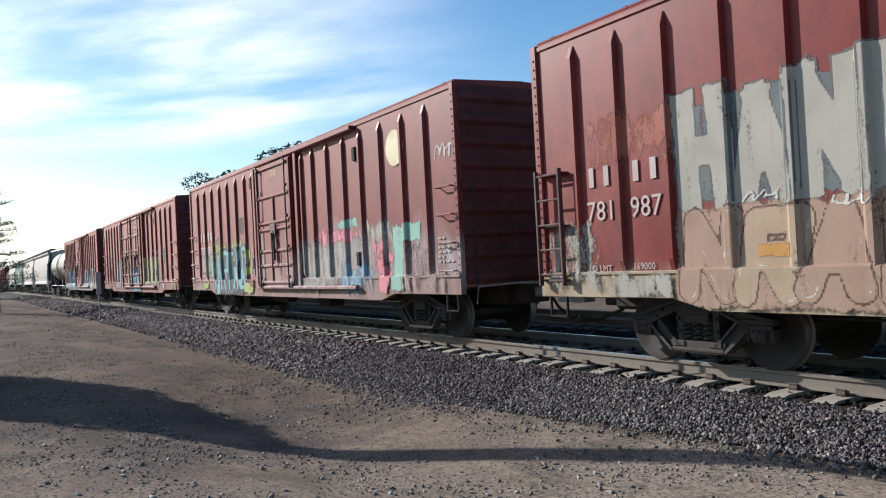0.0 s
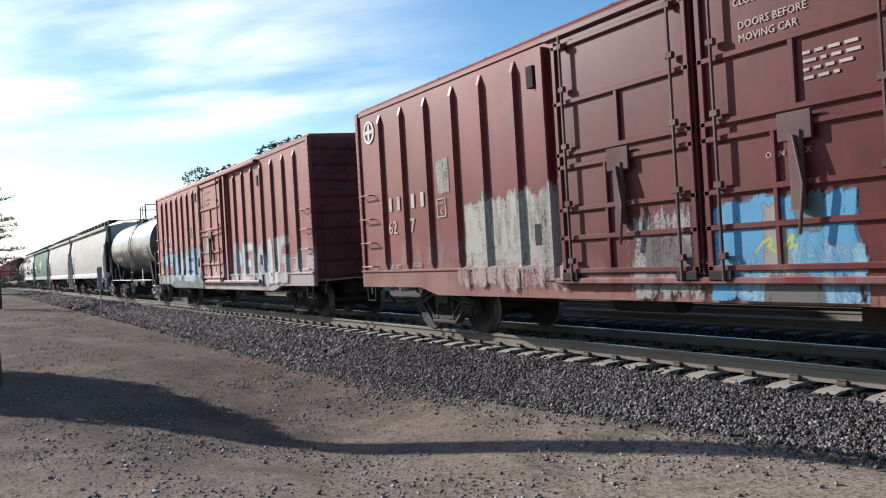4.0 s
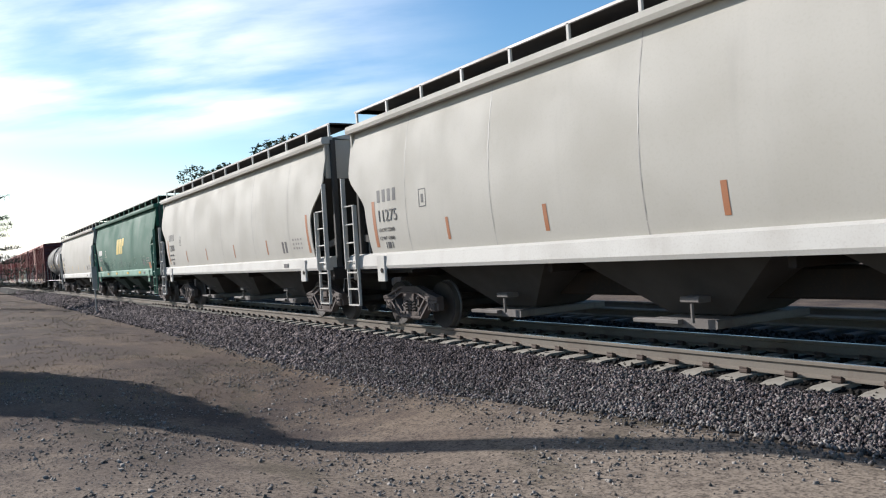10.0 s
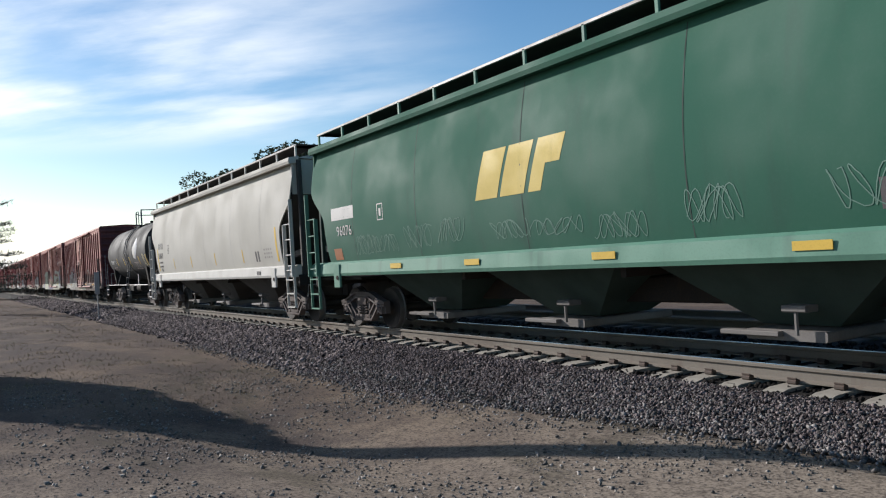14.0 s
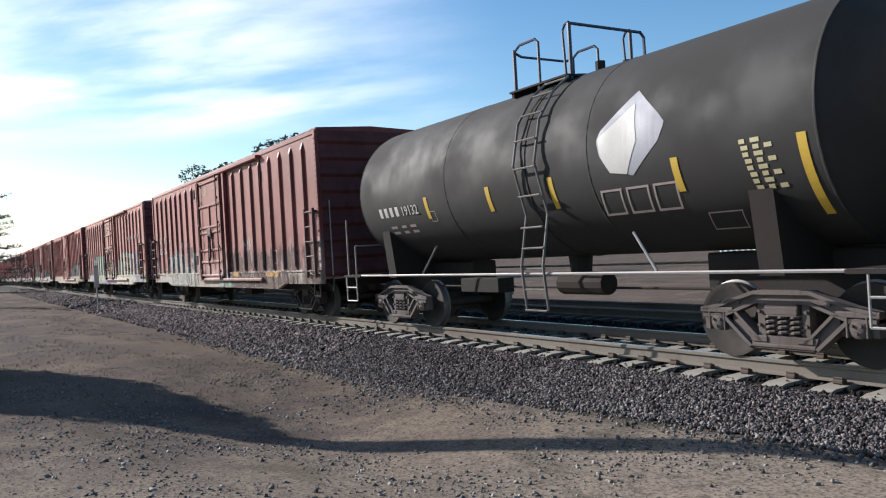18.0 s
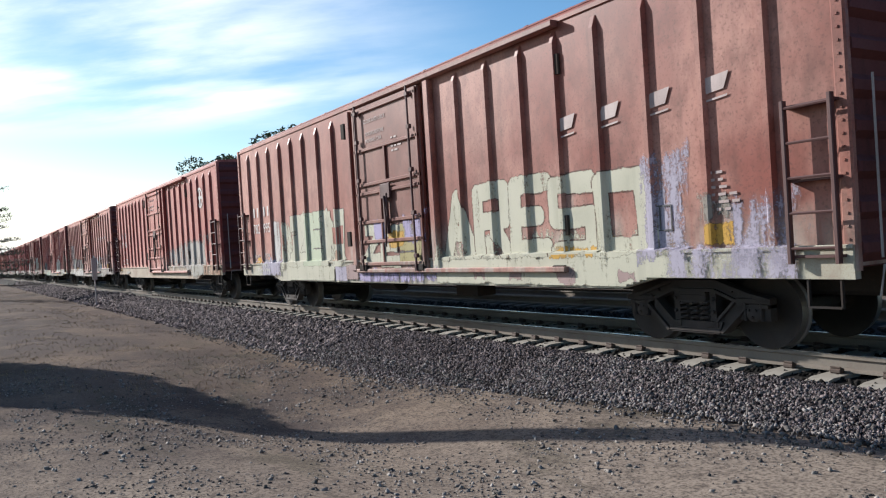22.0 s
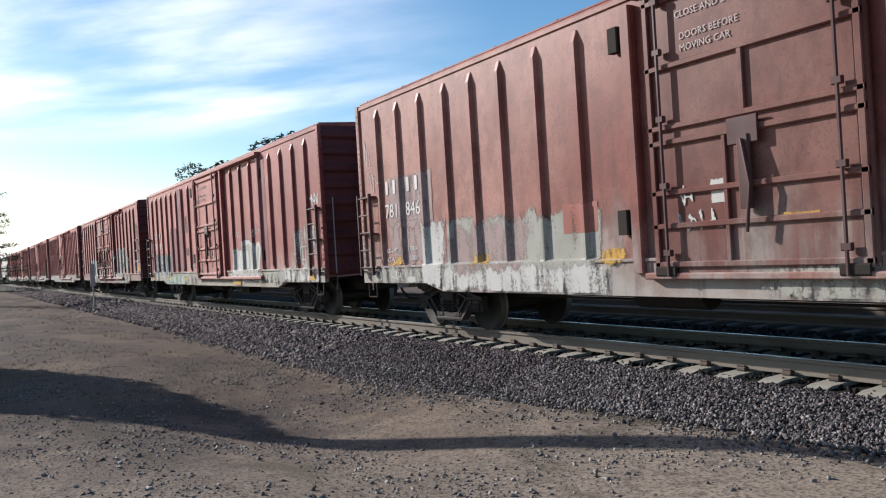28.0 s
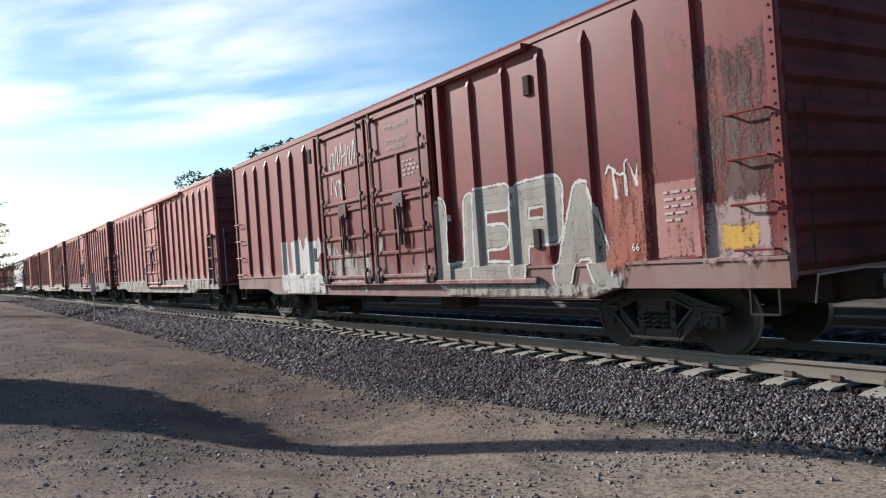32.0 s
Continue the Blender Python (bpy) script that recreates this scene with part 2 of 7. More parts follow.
def leaf_material(name, a, b):
    m, tree, shader = base_material(name, 0.7)
    c = blend(tree, node(tree, "ShaderNodeNewGeometry").outputs["Random Per Island"], a, b)
    tree.links.new(c, shader.inputs["Base Color"])
    return m


M_LEAF = leaf_material("leaves", (0.045, 0.060, 0.026), (0.12, 0.135, 0.065))
M_NEEDLE = leaf_material("needles", (0.018, 0.030, 0.014), (0.050, 0.065, 0.030))
M_GRASS = leaf_material("dry grass", (0.16, 0.12, 0.06), (0.30, 0.23, 0.12))

# ---- building blocks ----


class Shape:
    """Collects vertices and faces for one mesh."""

    def __init__(self):
        self.v, self.f = [], []

    def add(self, verts, faces):
        n = len(self.v)
        self.v.extend(verts)
        self.f.extend([tuple(i + n for i in face) for face in faces])
        return self

    def box(self, x0, x1, y0, y1, z0, z1):
        return self.add([(x0, y0, z0), (x1, y0, z0), (x1, y1, z0), (x0, y1, z0), (x0, y0, z1), (x1, y0, z1), (x1, y1, z1), (x0, y1, z1)],
                        [(0, 3, 2, 1), (4, 5, 6, 7), (0, 1, 5, 4), (1, 2, 6, 5), (2, 3, 7, 6), (3, 0, 4, 7)])

    def cbox(self, x0, x1, y0, y1, z0, z1, c=0.015):
        """A box whose long edges along its longest side are chamfered."""
        d = (x1 - x0, y1 - y0, z1 - z0)
        axis = d.index(max(d))
        lo, hi = (x0, y0, z0), (x1, y1, z1)
        a, b = [i for i in range(3) if i != axis]
        c = min(c, 0.3 * min(d[a], d[b]))
        ring = [(lo[a] + c, lo[b]), (hi[a] - c, lo[b]), (hi[a], lo[b] + c), (hi[a], hi[b] - c), (hi[a] - c, hi[b]), (lo[a] + c, hi[b]), (lo[a], hi[b] - c), (lo[a], lo[b] + c)]
        return self.prism(ring, axis, lo[axis], hi[axis])

    def prism(self, ring, axis, lo, hi):
        """ring: points in the two other axes, in the order of the axes."""
        def place(p, w):
            q = list(p)
            q.insert(axis, w)
            return tuple(q)
        n = len(ring)
        verts = [place(p, lo) for p in ring] + [place(p, hi) for p in ring]
        faces = [tuple(range(n)), tuple(range(2 * n - 1, n - 1, -1))] + [(i, n + i, n + (i + 1) % n, (i + 1) % n) for i in range(n)]
        return self.add(verts, faces)

    def tube(self, points, radius, sides=6):
        pts = [Vector(p) for p in points]
        rings = []
        for i, p in enumerate(pts):
            way = (pts[min(i + 1, len(pts) - 1)] - pts[max(i - 1, 0)]).normalized()
            side = way.cross(Vector((0.31, 0.17, 0.93)))
            if side.length < 1e-3:
                side = way.cross(Vector((1, 0, 0)))
            side.normalize()
            other = way.cross(side)
            r = radius[i] if isinstance(radius, (list, tuple)) else radius
            rings.append([tuple(p + r * (math.cos(a) * side + math.sin(a) * other)) for a in (2 * math.pi * k / sides for k in range(sides))])
        verts = [v for ring in rings for v in ring]
        faces = [(i * sides + k, i * sides + (k + 1) % sides, (i + 1) * sides + (k + 1) % sides, (i + 1) * sides + k) for i in range(len(pts) - 1) for k in range(sides)]
        faces += [tuple(range(sides - 1, -1, -1)), tuple((len(pts) - 1) * sides + k for k in range(sides))]
        return self.add(verts, faces)

    def lathe(self, profile, axis, centre, steps=28):
        """profile: (along the axis, radius)."""
        a, b = [i for i in range(3) if i != axis]
        verts, n = [], len(profile)
        for k in range(steps):
            t = 2 * math.pi * k / steps
            for w, r in profile:
                q = list(centre)
                q[axis] += w
                q[a] += r * math.cos(t)
                q[b] += r * math.sin(t)
                verts.append(tuple(q))
        faces = [(k * n + i, k * n + i + 1, (k + 1) % steps * n + i + 1, (k + 1) % steps * n + i) for k in range(steps) for i in range(n - 1)]
        return self.add(verts, faces)

    def mesh(self, name, material=None, smooth=False):
        me = bpy.data.meshes.new(name)
        me.from_pydata(self.v, [], self.f)
        bm = bmesh.new()
        bm.from_mesh(me)
        bmesh.ops.recalc_face_normals(bm, faces=bm.faces)
        bm.to_mesh(me)
        bm.free()
        if material:
            me.materials.append(material)
        if smooth:
            me.polygons.foreach_set("use_smooth", [True] * len(me.polygons))
            me.set_sharp_from_angle(angle=radians(38))
        return me


def part(name, shape, material, parent, label="", smooth=False):
    """Links a Shape, or a mesh that is shared, as one mesh object under a thing or a part."""
    me = shape.mesh(name, material, smooth) if isinstance(shape, Shape) else shape
    ob = new(name, me)
    ob.parent = parent
    if label:
        ob["label"] = label
    return ob


def thing(name, label, category, group="", kind="", at=None):
    ob = new(name)
    if at is not None:
        ob.matrix_basis = at
    return tagged(ob, label, category, group, kind)


LETTERS = {}


def lettering(text, size, material, parent, x, z, y, name="lettering", width=None):
    """Flat raised letters on a side that faces -y, from x to the right, with their foot at z."""
    key = (text, size, material.name)
    if key not in LETTERS:
        curve = bpy.data.curves.new("letters", "FONT")
        curve.body, curve.size, curve.extrude, curve.resolution_u = text, size, 0.002, 2
        ob = bpy.data.objects.new("letters", curve)
        scene.collection.objects.link(ob)
        me = bpy.data.meshes.new_from_object(ob.evaluated_get(bpy.context.evaluated_depsgraph_get()))
        bpy.data.objects.remove(ob)
        me.materials.clear()
        me.materials.append(material)
        LETTERS[key] = me
    ob = new(name, LETTERS[key])
    ob.parent = parent
    squeeze = 1.0
    if width:
        squeeze = min(1.0, width / max(0.01, max(v.co.x for v in LETTERS[key].vertices)))
    ob.matrix_basis = pose(x, y - 0.003, z, 90, 0, 0) @ Matrix.Diagonal((squeeze, 1, 1, 1))
    return ob


def marks(widths, height, material, parent, x, z, y, gap=0.35, name="stencil_bar"):
    """A row of plain bars that stands for a word or a number: each a character's size."""
    for w in widths:
        if w > 0:
            part(name, Shape().box(x + 0.28 * w, x + 0.72 * w, y - 0.006, y - 0.001, z, z + height), material, parent)
        x += abs(w) * (1 + gap)


# ---- running gear, shared by every car ----
WHEEL_R, AXLE = 0.457, 0.889


def make_wheelset():
    s = Shape()
    profile = [(-0.06, 0.0), (-0.06, 0.11), (-0.02, 0.13), (0.0, 0.30), (-0.045, 0.385), (-0.05, 0.457), (0.06, 0.463), (0.075, 0.488), (0.10, 0.485), (0.10, 0.385), (0.06, 0.30), (0.05, 0.13), (0.09, 0.11), (0.09, 0.0)]
    s.lathe(profile, 1, (0, -0.77, 0), 36)
    s.lathe([(-w, r) for w, r in profile], 1, (0, 0.77, 0), 36)
    s.tube([(0, -1.02, 0), (0, 1.02, 0)], 0.085, 10)
    me = s.mesh("wheelset", M_WHEEL, True)
    me.materials.append(M_TREAD)
    for p in me.polygons:
        r = math.hypot(p.center.x, p.center.z)
        if r > 0.4585 or (r > 0.44 and abs(p.normal.y) < 0.7):
            p.material_index = 1
    return me


def make_side_frame(side):
    s = Shape()
    y0, y1 = sorted((side * 0.93, side * 1.05))
    s.prism([(-1.10, 0.63), (-0.85, 0.68), (-0.36, 0.84), (0.36, 0.84), (0.85, 0.68), (1.10, 0.63), (1.10, 0.51), (0.80, 0.51), (0.33, 0.69), (-0.33, 0.69), (-0.80, 0.51), (-1.10, 0.51)], 1, y0, y1)
    for k in (-1, 1):
        s.prism([(k * 0.84, 0.54), (k * 0.62, 0.60), (k * 0.26, 0.26), (k * 0.44, 0.18)], 1, y0, y1)
        s.box(*sorted((k * 0.24, k * 0.33)), y0, y1, 0.28, 0.72)
        s.box(*sorted((k * 1.10, k * 1.02)), y0, y1, 0.36, 0.55)
        s.box(*sorted((k * 0.76, k * 0.68)), y0, y1, 0.36, 0.60)
    s.prism([(-0.44, 0.32), (0.44, 0.32), (0.38, 0.17), (-0.38, 0.17)], 1, y0 - 0.03, y1 + 0.03)
    # lips along the edges of the casting, lugs and bolt heads
    out = sorted((side * 1.05, side * 1.095))
    upper = [(-1.10, 0.63), (-0.85, 0.68), (-0.36, 0.84), (0.36, 0.84), (0.85, 0.68), (1.10, 0.63)]
    lower = [(-1.10, 0.51), (-0.80, 0.51), (-0.33, 0.69), (0.33, 0.69), (0.80, 0.51), (1.10, 0.51)]
    for line, d in ((upper, -0.045), (lower, 0.04)):
        for (a, b), (c, e) in zip(line, line[1:]):
            s.prism([(a, b), (c, e), (c, e + d), (a, b + d)], 1, *out)
    for k in (-1, 1):
        s.prism([(k * 0.84, 0.54), (k * 0.79, 0.555), (k * 0.40, 0.20), (k * 0.44, 0.18)], 1, *out)
        s.prism([(k * 0.66, 0.59), (k * 0.62, 0.60), (k * 0.26, 0.26), (k * 0.30, 0.25)], 1, *out)
        s.cbox(*sorted((k * 1.13, k * 0.66)), *out, 0.56, 0.63, 0.012)
        s.cbox(*sorted((k * 0.20, k * 0.38)), *out, 0.24, 0.32, 0.012)
        for x, z in ((0.30, 0.60), (0.30, 0.44), (0.58, 0.70)):
            s.tube([(k * x, side * 1.04, z), (k * x, side * 1.085, z)], 0.022, 6)
    s.cbox(-0.20, 0.20, *out, 0.56, 0.66, 0.02)
    s.cbox(-0.40, 0.40, *out, 0.18, 0.23, 0.012)
    return s.mesh("side_frame", M_TRUCK)


def make_springs(side):
    s = Shape()
    for x in (-0.16, 0.0, 0.16):
        turns = [(x + 0.066 * math.cos(a), side * 1.02 + 0.066 * math.sin(a), 0.32 + 0.24 * a / (2 * math.pi * 4)) for a in (i * math.pi / 4 for i in range(33))]
        s.tube(turns, 0.019, 5)
    return s.mesh("spring_nest", M_TRUCK)


def make_bearing(side):
    s = Shape()
    ring = [(-0.06, 0.0), (-0.06, 0.07), (-0.03, 0.115), (0.10, 0.125), (0.10, 0.0)]
    s.lathe([(-side * w, r) for w, r in ring], 1, (0, side * 1.04, 0), 14)
    s.box(-0.16, 0.16, *sorted((side * 0.94, side * 1.06)), 0.10, 0.17)
    for k in range(3):
        a = 2 * math.pi * k / 3 + 0.5
        s.tube([(0.055 * math.cos(a), side * 1.09, 0.055 * math.sin(a)), (0.055 * math.cos(a), side * 1.12, 0.055 * math.sin(a))], 0.018, 6)
    s.cbox(-0.125, -0.095, *sorted((side * 1.0, side * 1.10)), -0.10, 0.12, 0.01).cbox(0.095, 0.125, *sorted((side * 1.0, side * 1.10)), -0.10, 0.12, 0.01)
    return s.mesh("bearing_cap", M_TRUCK, True)


def make_bolster():
    s = Shape()
    s.cbox(-0.21, 0.21, -1.09, 1.09, 0.55, 0.70, 0.03)
    s.cbox(-0.16, 0.16, -0.75, 0.75, 0.42, 0.58, 0.03)
    s.lathe([(-0.14, 0.0), (-0.14, 0.2), (0.1, 0.2), (0.1, 0.0)], 2, (0, 0, 0.78), 14)
    for k in (-1, 1):
        s.cbox(k * 0.36 - 0.05, k * 0.36 + 0.05, -0.72, 0.72, 0.24, 0.36, 0.02)
    return s.mesh("truck", M_TRUCK)


WHEELSET, BOLSTER, BEARING = make_wheelset(), make_bolster(), {k: make_bearing(k) for k in (-1, 1)}
FRAMES, SPRINGS = {k: make_side_frame(k) for k in (-1, 1)}, {k: make_springs(k) for k in (-1, 1)}


def darkened(me):
    """The same casting with the shade under a boxcar put into a darker colour."""
    twin = me.copy()
    twin.materials[0] = M_SHADEIRON
    return twin


# truck iron darkened for the shade that a boxcar's body throws on it
M_SHADEIRON = weathered("shade-dark cast iron", (0.034, 0.028, 0.026), (0.085, 0.068, 0.06), 0.55, 0.8, (0.014, 0.012, 0.012), scale=3.0)
SHADED_GEAR = {me.name: darkened(me) for me in (BOLSTER, *BEARING.values(), *FRAMES.values(), *SPRINGS.values())}
ROLLING = []          # every train car: the thing, where its middle is, its wheelsets


def running_gear(car, centre, near=True, shaded=False):
    wheels = []

    def iron(me):
        return SHADED_GEAR[me.name] if shaded else me

    for c in (-centre, centre):
        truck = part("truck", iron(BOLSTER), None, car, "cast iron truck in a shade-dark tone" if shaded else "rusty dust-covered cast iron truck")
        truck.location = (c, 0, 0)
        for side in (-1, 1):
            part("side_frame", iron(FRAMES[side]), None, truck)
            if near:
                part("spring_nest", iron(SPRINGS[side]), None, truck)
        for a in (-AXLE, AXLE):
            w = part("wheelset", WHEELSET, None, truck, "worn steel wheels with bright rims")
            w.location = (a, 0, WHEEL_R)
            wheels.append(w)
            if near:
                for side in (-1, 1):
                    part("bearing_cap", iron(BEARING[side]), None, truck).location = (a, 0, WHEEL_R)
    return wheels


COUPLER = None


def coupling(car, half, reach, near=True):
    """Draft sill end, coupler with its knuckle, cut lever and air hose at both ends."""
    for k in (-1, 1):
        s = Shape()
        s.cbox(*sorted((k * (half - 0.9), k * (half + 0.12))), -0.24, 0.24, 0.66, 1.0, 0.03)
        part("draft_sill", s, M_BLACK, car)
        s = Shape()
        s.cbox(*sorted((k * half, k * (half + reach - 0.22))), -0.09, 0.09, 0.76, 0.94, 0.03)
        x0, x1 = k * (half + reach - 0.30), k * (half + reach + 0.08)
        s.prism([(x0, -0.10), (x0, 0.14), (0.5 * (x0 + x1), 0.20), (x1, 0.13), (x1 - k * 0.05, 0.03), (0.5 * (x0 + x1), 0.0), (x1 - k * 0.02, -0.08), (0.5 * (x0 + x1), -0.17)], 2, 0.68, 0.99)
        part("coupler", s, M_GREYIRON, car, "grey rust-dusted steel coupler")
        if near:
            s = Shape()
            s.tube([(k * (half + 0.10), -1.35, 0.72), (k * (half + 0.14), -1.33, 1.02), (k * (half + 0.16), -0.5, 1.04), (k * (half + reach * 0.6), -0.1, 1.02)], 0.014)
            part("cut_lever", s, M_STEEL, car)
            s = Shape()
            s.tube([(k * (half + 0.1), 0.28, 0.80), (k * (half + 0.3), 0.30, 0.55), (k * (half + reach * 0.7), 0.22, 0.38), (k * (half + reach), 0.05, 0.42)], 0.028)
            part("air_hose", s, M_BLACK, car)


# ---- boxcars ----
# one paint for every end wall, darkened to carry the ends' shade
M_END = weathered("shade-dark end paint", (0.125, 0.046, 0.046), (0.035, 0.02, 0.018), 0.5, 0.8, (0.025, 0.018, 0.017))
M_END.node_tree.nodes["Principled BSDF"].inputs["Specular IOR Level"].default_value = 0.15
M_LADDER = weathered("dark red iron", (0.085, 0.034, 0.031), (0.045, 0.022, 0.02), 0.5, 0.7, (0.03, 0.02, 0.019))
RIBS = {"tall": (8.62, 7.78, 6.92, 6.05, 5.22, 4.40, 3.50, 2.60), "rungs": (8.40, 7.48, 6.52, 5.55, 4.65, 3.70, 2.78)}


RIB_MAP = {}
RIB_DEPTH, RIB_HALF = 0.066, 0.06


def rib_shape(x, y_face, side, z0, z1):
    """A hat-section side post whose ends taper into the panel."""
    s, out = Shape(), side * RIB_DEPTH
    w = RIB_HALF
    for a, b in ((z0, z0 + 0.16), (z0 + 0.16, z1 - 0.16), (z1 - 0.16, z1)):
        d0 = 0.012 * side if a == z0 else out
        d1 = 0.012 * side if b == z1 else out
        verts = [(x - w, y_face, a), (x - 0.6 * w, y_face + d0, a), (x + 0.6 * w, y_face + d0, a), (x + w, y_face, a),
                 (x - w, y_face, b), (x - 0.6 * w, y_face + d1, b), (x + 0.6 * w, y_face + d1, b), (x + w, y_face, b)]
        s.add(verts, [(0, 1, 5, 4), (1, 2, 6, 5), (2, 3, 7, 6), (0, 3, 2, 1), (4, 5, 6, 7)])
    return s


def boxcar(label, front, rear, paint, roof_paint, sill_paint, door="single", ladder="tall", near=True, door_paint=None):
    length = front - rear
    half = length / 2
    car = thing("boxcar", label, "boxcar", "boxcars in the train", at=pose((front + rear) / 2, 0, 0))
    car["half"] = half
    k = half / 9.5
    Y = 1.545
    s = Shape().prism([(-Y, 1.02), (Y, 1.02), (Y, 4.61), (1.49, 4.675), (0, 4.735), (-1.49, 4.675), (-Y, 4.61)], 0, -half + 0.05, half - 0.05)
    part("body", s, paint, car)
    # roof: low gable with raised seams and an overhanging edge
    s = Shape().prism([(-1.52, 4.655), (-1.49, 4.69), (0, 4.76), (1.49, 4.69), (1.52, 4.655), (0, 4.72)], 0, -half + 0.08, half - 0.08)
    for i in range(13):
        x = -half + 0.4 + i * (length - 0.8) / 12
        s.prism([(-1.525, 4.65), (-1.49, 4.70), (0, 4.78), (1.49, 4.70), (1.525, 4.65), (0, 4.74)], 0, x - 0.04, x + 0.04)
    part("roof", s, roof_paint, car, "dull weathered ribbed metal roof")
    part("eave", Shape().cbox(-half + 0.06, half - 0.06, -1.568, -1.545, 4.53, 4.60, 0.01), paint, car)
    # corrugated ends
    for e in (-1, 1):
        ring, z = [(e * (half - 0.10), 1.0)], 1.08
        while z < 4.30:
            ring += [(e * (half - 0.03), z), (e * (half + 0.045), z + 0.07), (e * (half + 0.045), z + 0.17), (e * (half - 0.03), z + 0.24)]
            z += 0.40
        ring += [(e * (half - 0.03), 4.60), (e * (half - 0.10), 4.67)]
        part("end_wall", Shape().prism([(x, z) for x, z in ring], 1, -1.50, 1.50), M_END, car, "corrugated steel end wall in shade-dark paint")
        for side in (-1, 1):
            s = Shape().cbox(*sorted((e * (half - 0.12), e * (half + 0.03))), *sorted((side * 1.49, side * 1.585)), 0.98, 4.62, 0.02)
            if near and side < 0:
                for i in range(26):
                    z = 1.15 + i * 0.13
                    s.box(e * (half - 0.05) - 0.012, e * (half - 0.05) + 0.012, -1.597, -1.584, z, z + 0.024)
            part("corner_post", s, paint, car)
    # side sill, deeper between the trucks
    for side in (-1, 1):
        ya, yb = sorted((side * 1.50, side * 1.60))
        ring = [(-half, 1.24), (half, 1.24), (half, 0.90), (6.95 * k, 0.90), (6.35 * k, 0.76), (-6.35 * k, 0.76), (-6.95 * k, 0.90), (-half, 0.90)]
        s = Shape().prism(ring, 1, ya, yb)
        s.cbox(-half, half, *sorted((side * 1.60, side * 1.625)), 1.20, 1.245, 0.008)
        part("side_sill", s, sill_paint, car, "scuffed pale-stained side sill")
    part("underframe", Shape().cbox(-half + 0.3, half - 0.3, -0.4, 0.4, 0.62, 1.02, 0.05).box(-half + 0.6, half - 0.6, -1.45, 1.45, 0.92, 1.0), M_BLACK, car)
    s = Shape().tube([(-2.4, -0.75, 0.72), (-1.2, -0.75, 0.72)], 0.2, 12)
    s.cbox(1.4, 2.1, -1.0, -0.6, 0.5, 0.85)
    s.tube([(-6, -0.6, 0.62), (6, -0.6, 0.62)], 0.02)
    part("brake_gear", s, M_BLACK, car)
    # side posts
    door_x0, door_x1 = (-1.25, 1.50) if door == "single" else (-2.55, 2.45)
    ribs = []
    for x in RIBS[ladder]:
        for sx in (-1, 1):
            px = sx * x * k
            if door_x0 - 0.45 < px < door_x1 + 0.4:
                continue
            ribs.append(px)
            part("side_post", rib_shape(px, -Y, -1, 1.22, 4.42), paint, car)
            if near:
                part("side_post", rib_shape(px, Y, 1, 1.22, 4.42), paint, car)
    if ladder == "rungs" and door == "single":
        for px in (-2.0 * k, 2.05 * k):
            part("side_post", rib_shape(px, -Y, -1, 1.22, 4.42), paint, car)
    # doors on the side that faces the lens, with their tracks
    part("door_track", Shape().cbox(door_x0 - 0.15, 5.35 * k, -1.70, -1.56, 4.46, 4.555, 0.015), door_paint or paint, car)
    part("door_track", Shape().cbox(door_x0 - 0.15, 5.35 * k, -1.72, -1.60, 0.98, 1.06, 0.015), paint, car)
    RIB_MAP[car.name] = ribs, door_x0, door_x1
    for px in (door_x0 - 0.32, door_x1 + 0.28):
        part("door_post", Shape().cbox(px - 0.09, px + 0.09, -1.665, -1.54, 1.06, 4.44, 0.02), paint, car)
    leaves = ((door_x0, door_x1),) if door == "single" else ((door_x0, -0.06), (0.02, door_x1))
    for a, b in leaves:
        d = part("sliding_door", Shape().cbox(a, b, -1.66, -1.58, 1.06, 4.42, 0.02), door_paint or paint, car, "ribbed sliding door with lock rods")
        if not near:
            s = Shape()
            for z in (1.25, 2.0, 2.7, 3.55, 4.3):
                s.box(a, b, -1.71, -1.66, z - 0.04, z + 0.04)
            for x in (a + 0.1, b - 0.1):
                s.box(x - 0.03, x + 0.03, -1.74, -1.66, 1.1, 4.4)
            part("door_bar", s, door_paint or paint, d)
            continue
        for z in (1.16, 1.62, 2.02, 2.62, 2.80, 3.52, 4.32):
            part("door_bar", Shape().cbox(a + 0.02, b - 0.02, -1.705, -1.655, z - 0.035, z + 0.035, 0.012), door_paint or paint, d)
        mid = (a + b) / 2
        part("door_bar", Shape().cbox(mid - 0.035, mid + 0.035, -1.70, -1.655, 2.80, 3.52, 0.01), door_paint or paint, d)
        part("door_bar", Shape().cbox(mid - 0.30, mid - 0.24, -1.70, -1.655, 1.16, 2.62, 0.01), door_paint or paint, d)
        part("door_bar", Shape().cbox(a + 0.02, a + 0.10, -1.705, -1.655, 1.10, 4.40, 0.01), door_paint or paint, d)
        part("door_bar", Shape().cbox(b - 0.10, b - 0.02, -1.705, -1.655, 1.10, 4.40, 0.01), door_paint or paint, d)
        for x in (a + 0.26, b - 0.26):
            s = Shape().tube([(x, -1.745, 1.02), (x, -1.745, 4.46)], 0.022)
            for z in (1.3, 2.1, 2.9, 3.7, 4.3):
                s.cbox(x - 0.05, x + 0.05, -1.765, -1.70, z - 0.04, z + 0.04, 0.01)
            part("lock_rod", s, M_LADDER, d, "dark red lock rod")
        s = Shape().cbox(mid - 0.06, mid + 0.10, -1.76, -1.70, 1.75, 2.55, 0.02).cbox(mid - 0.18, mid + 0.2, -1.74, -1.70, 2.45, 2.75, 0.02)
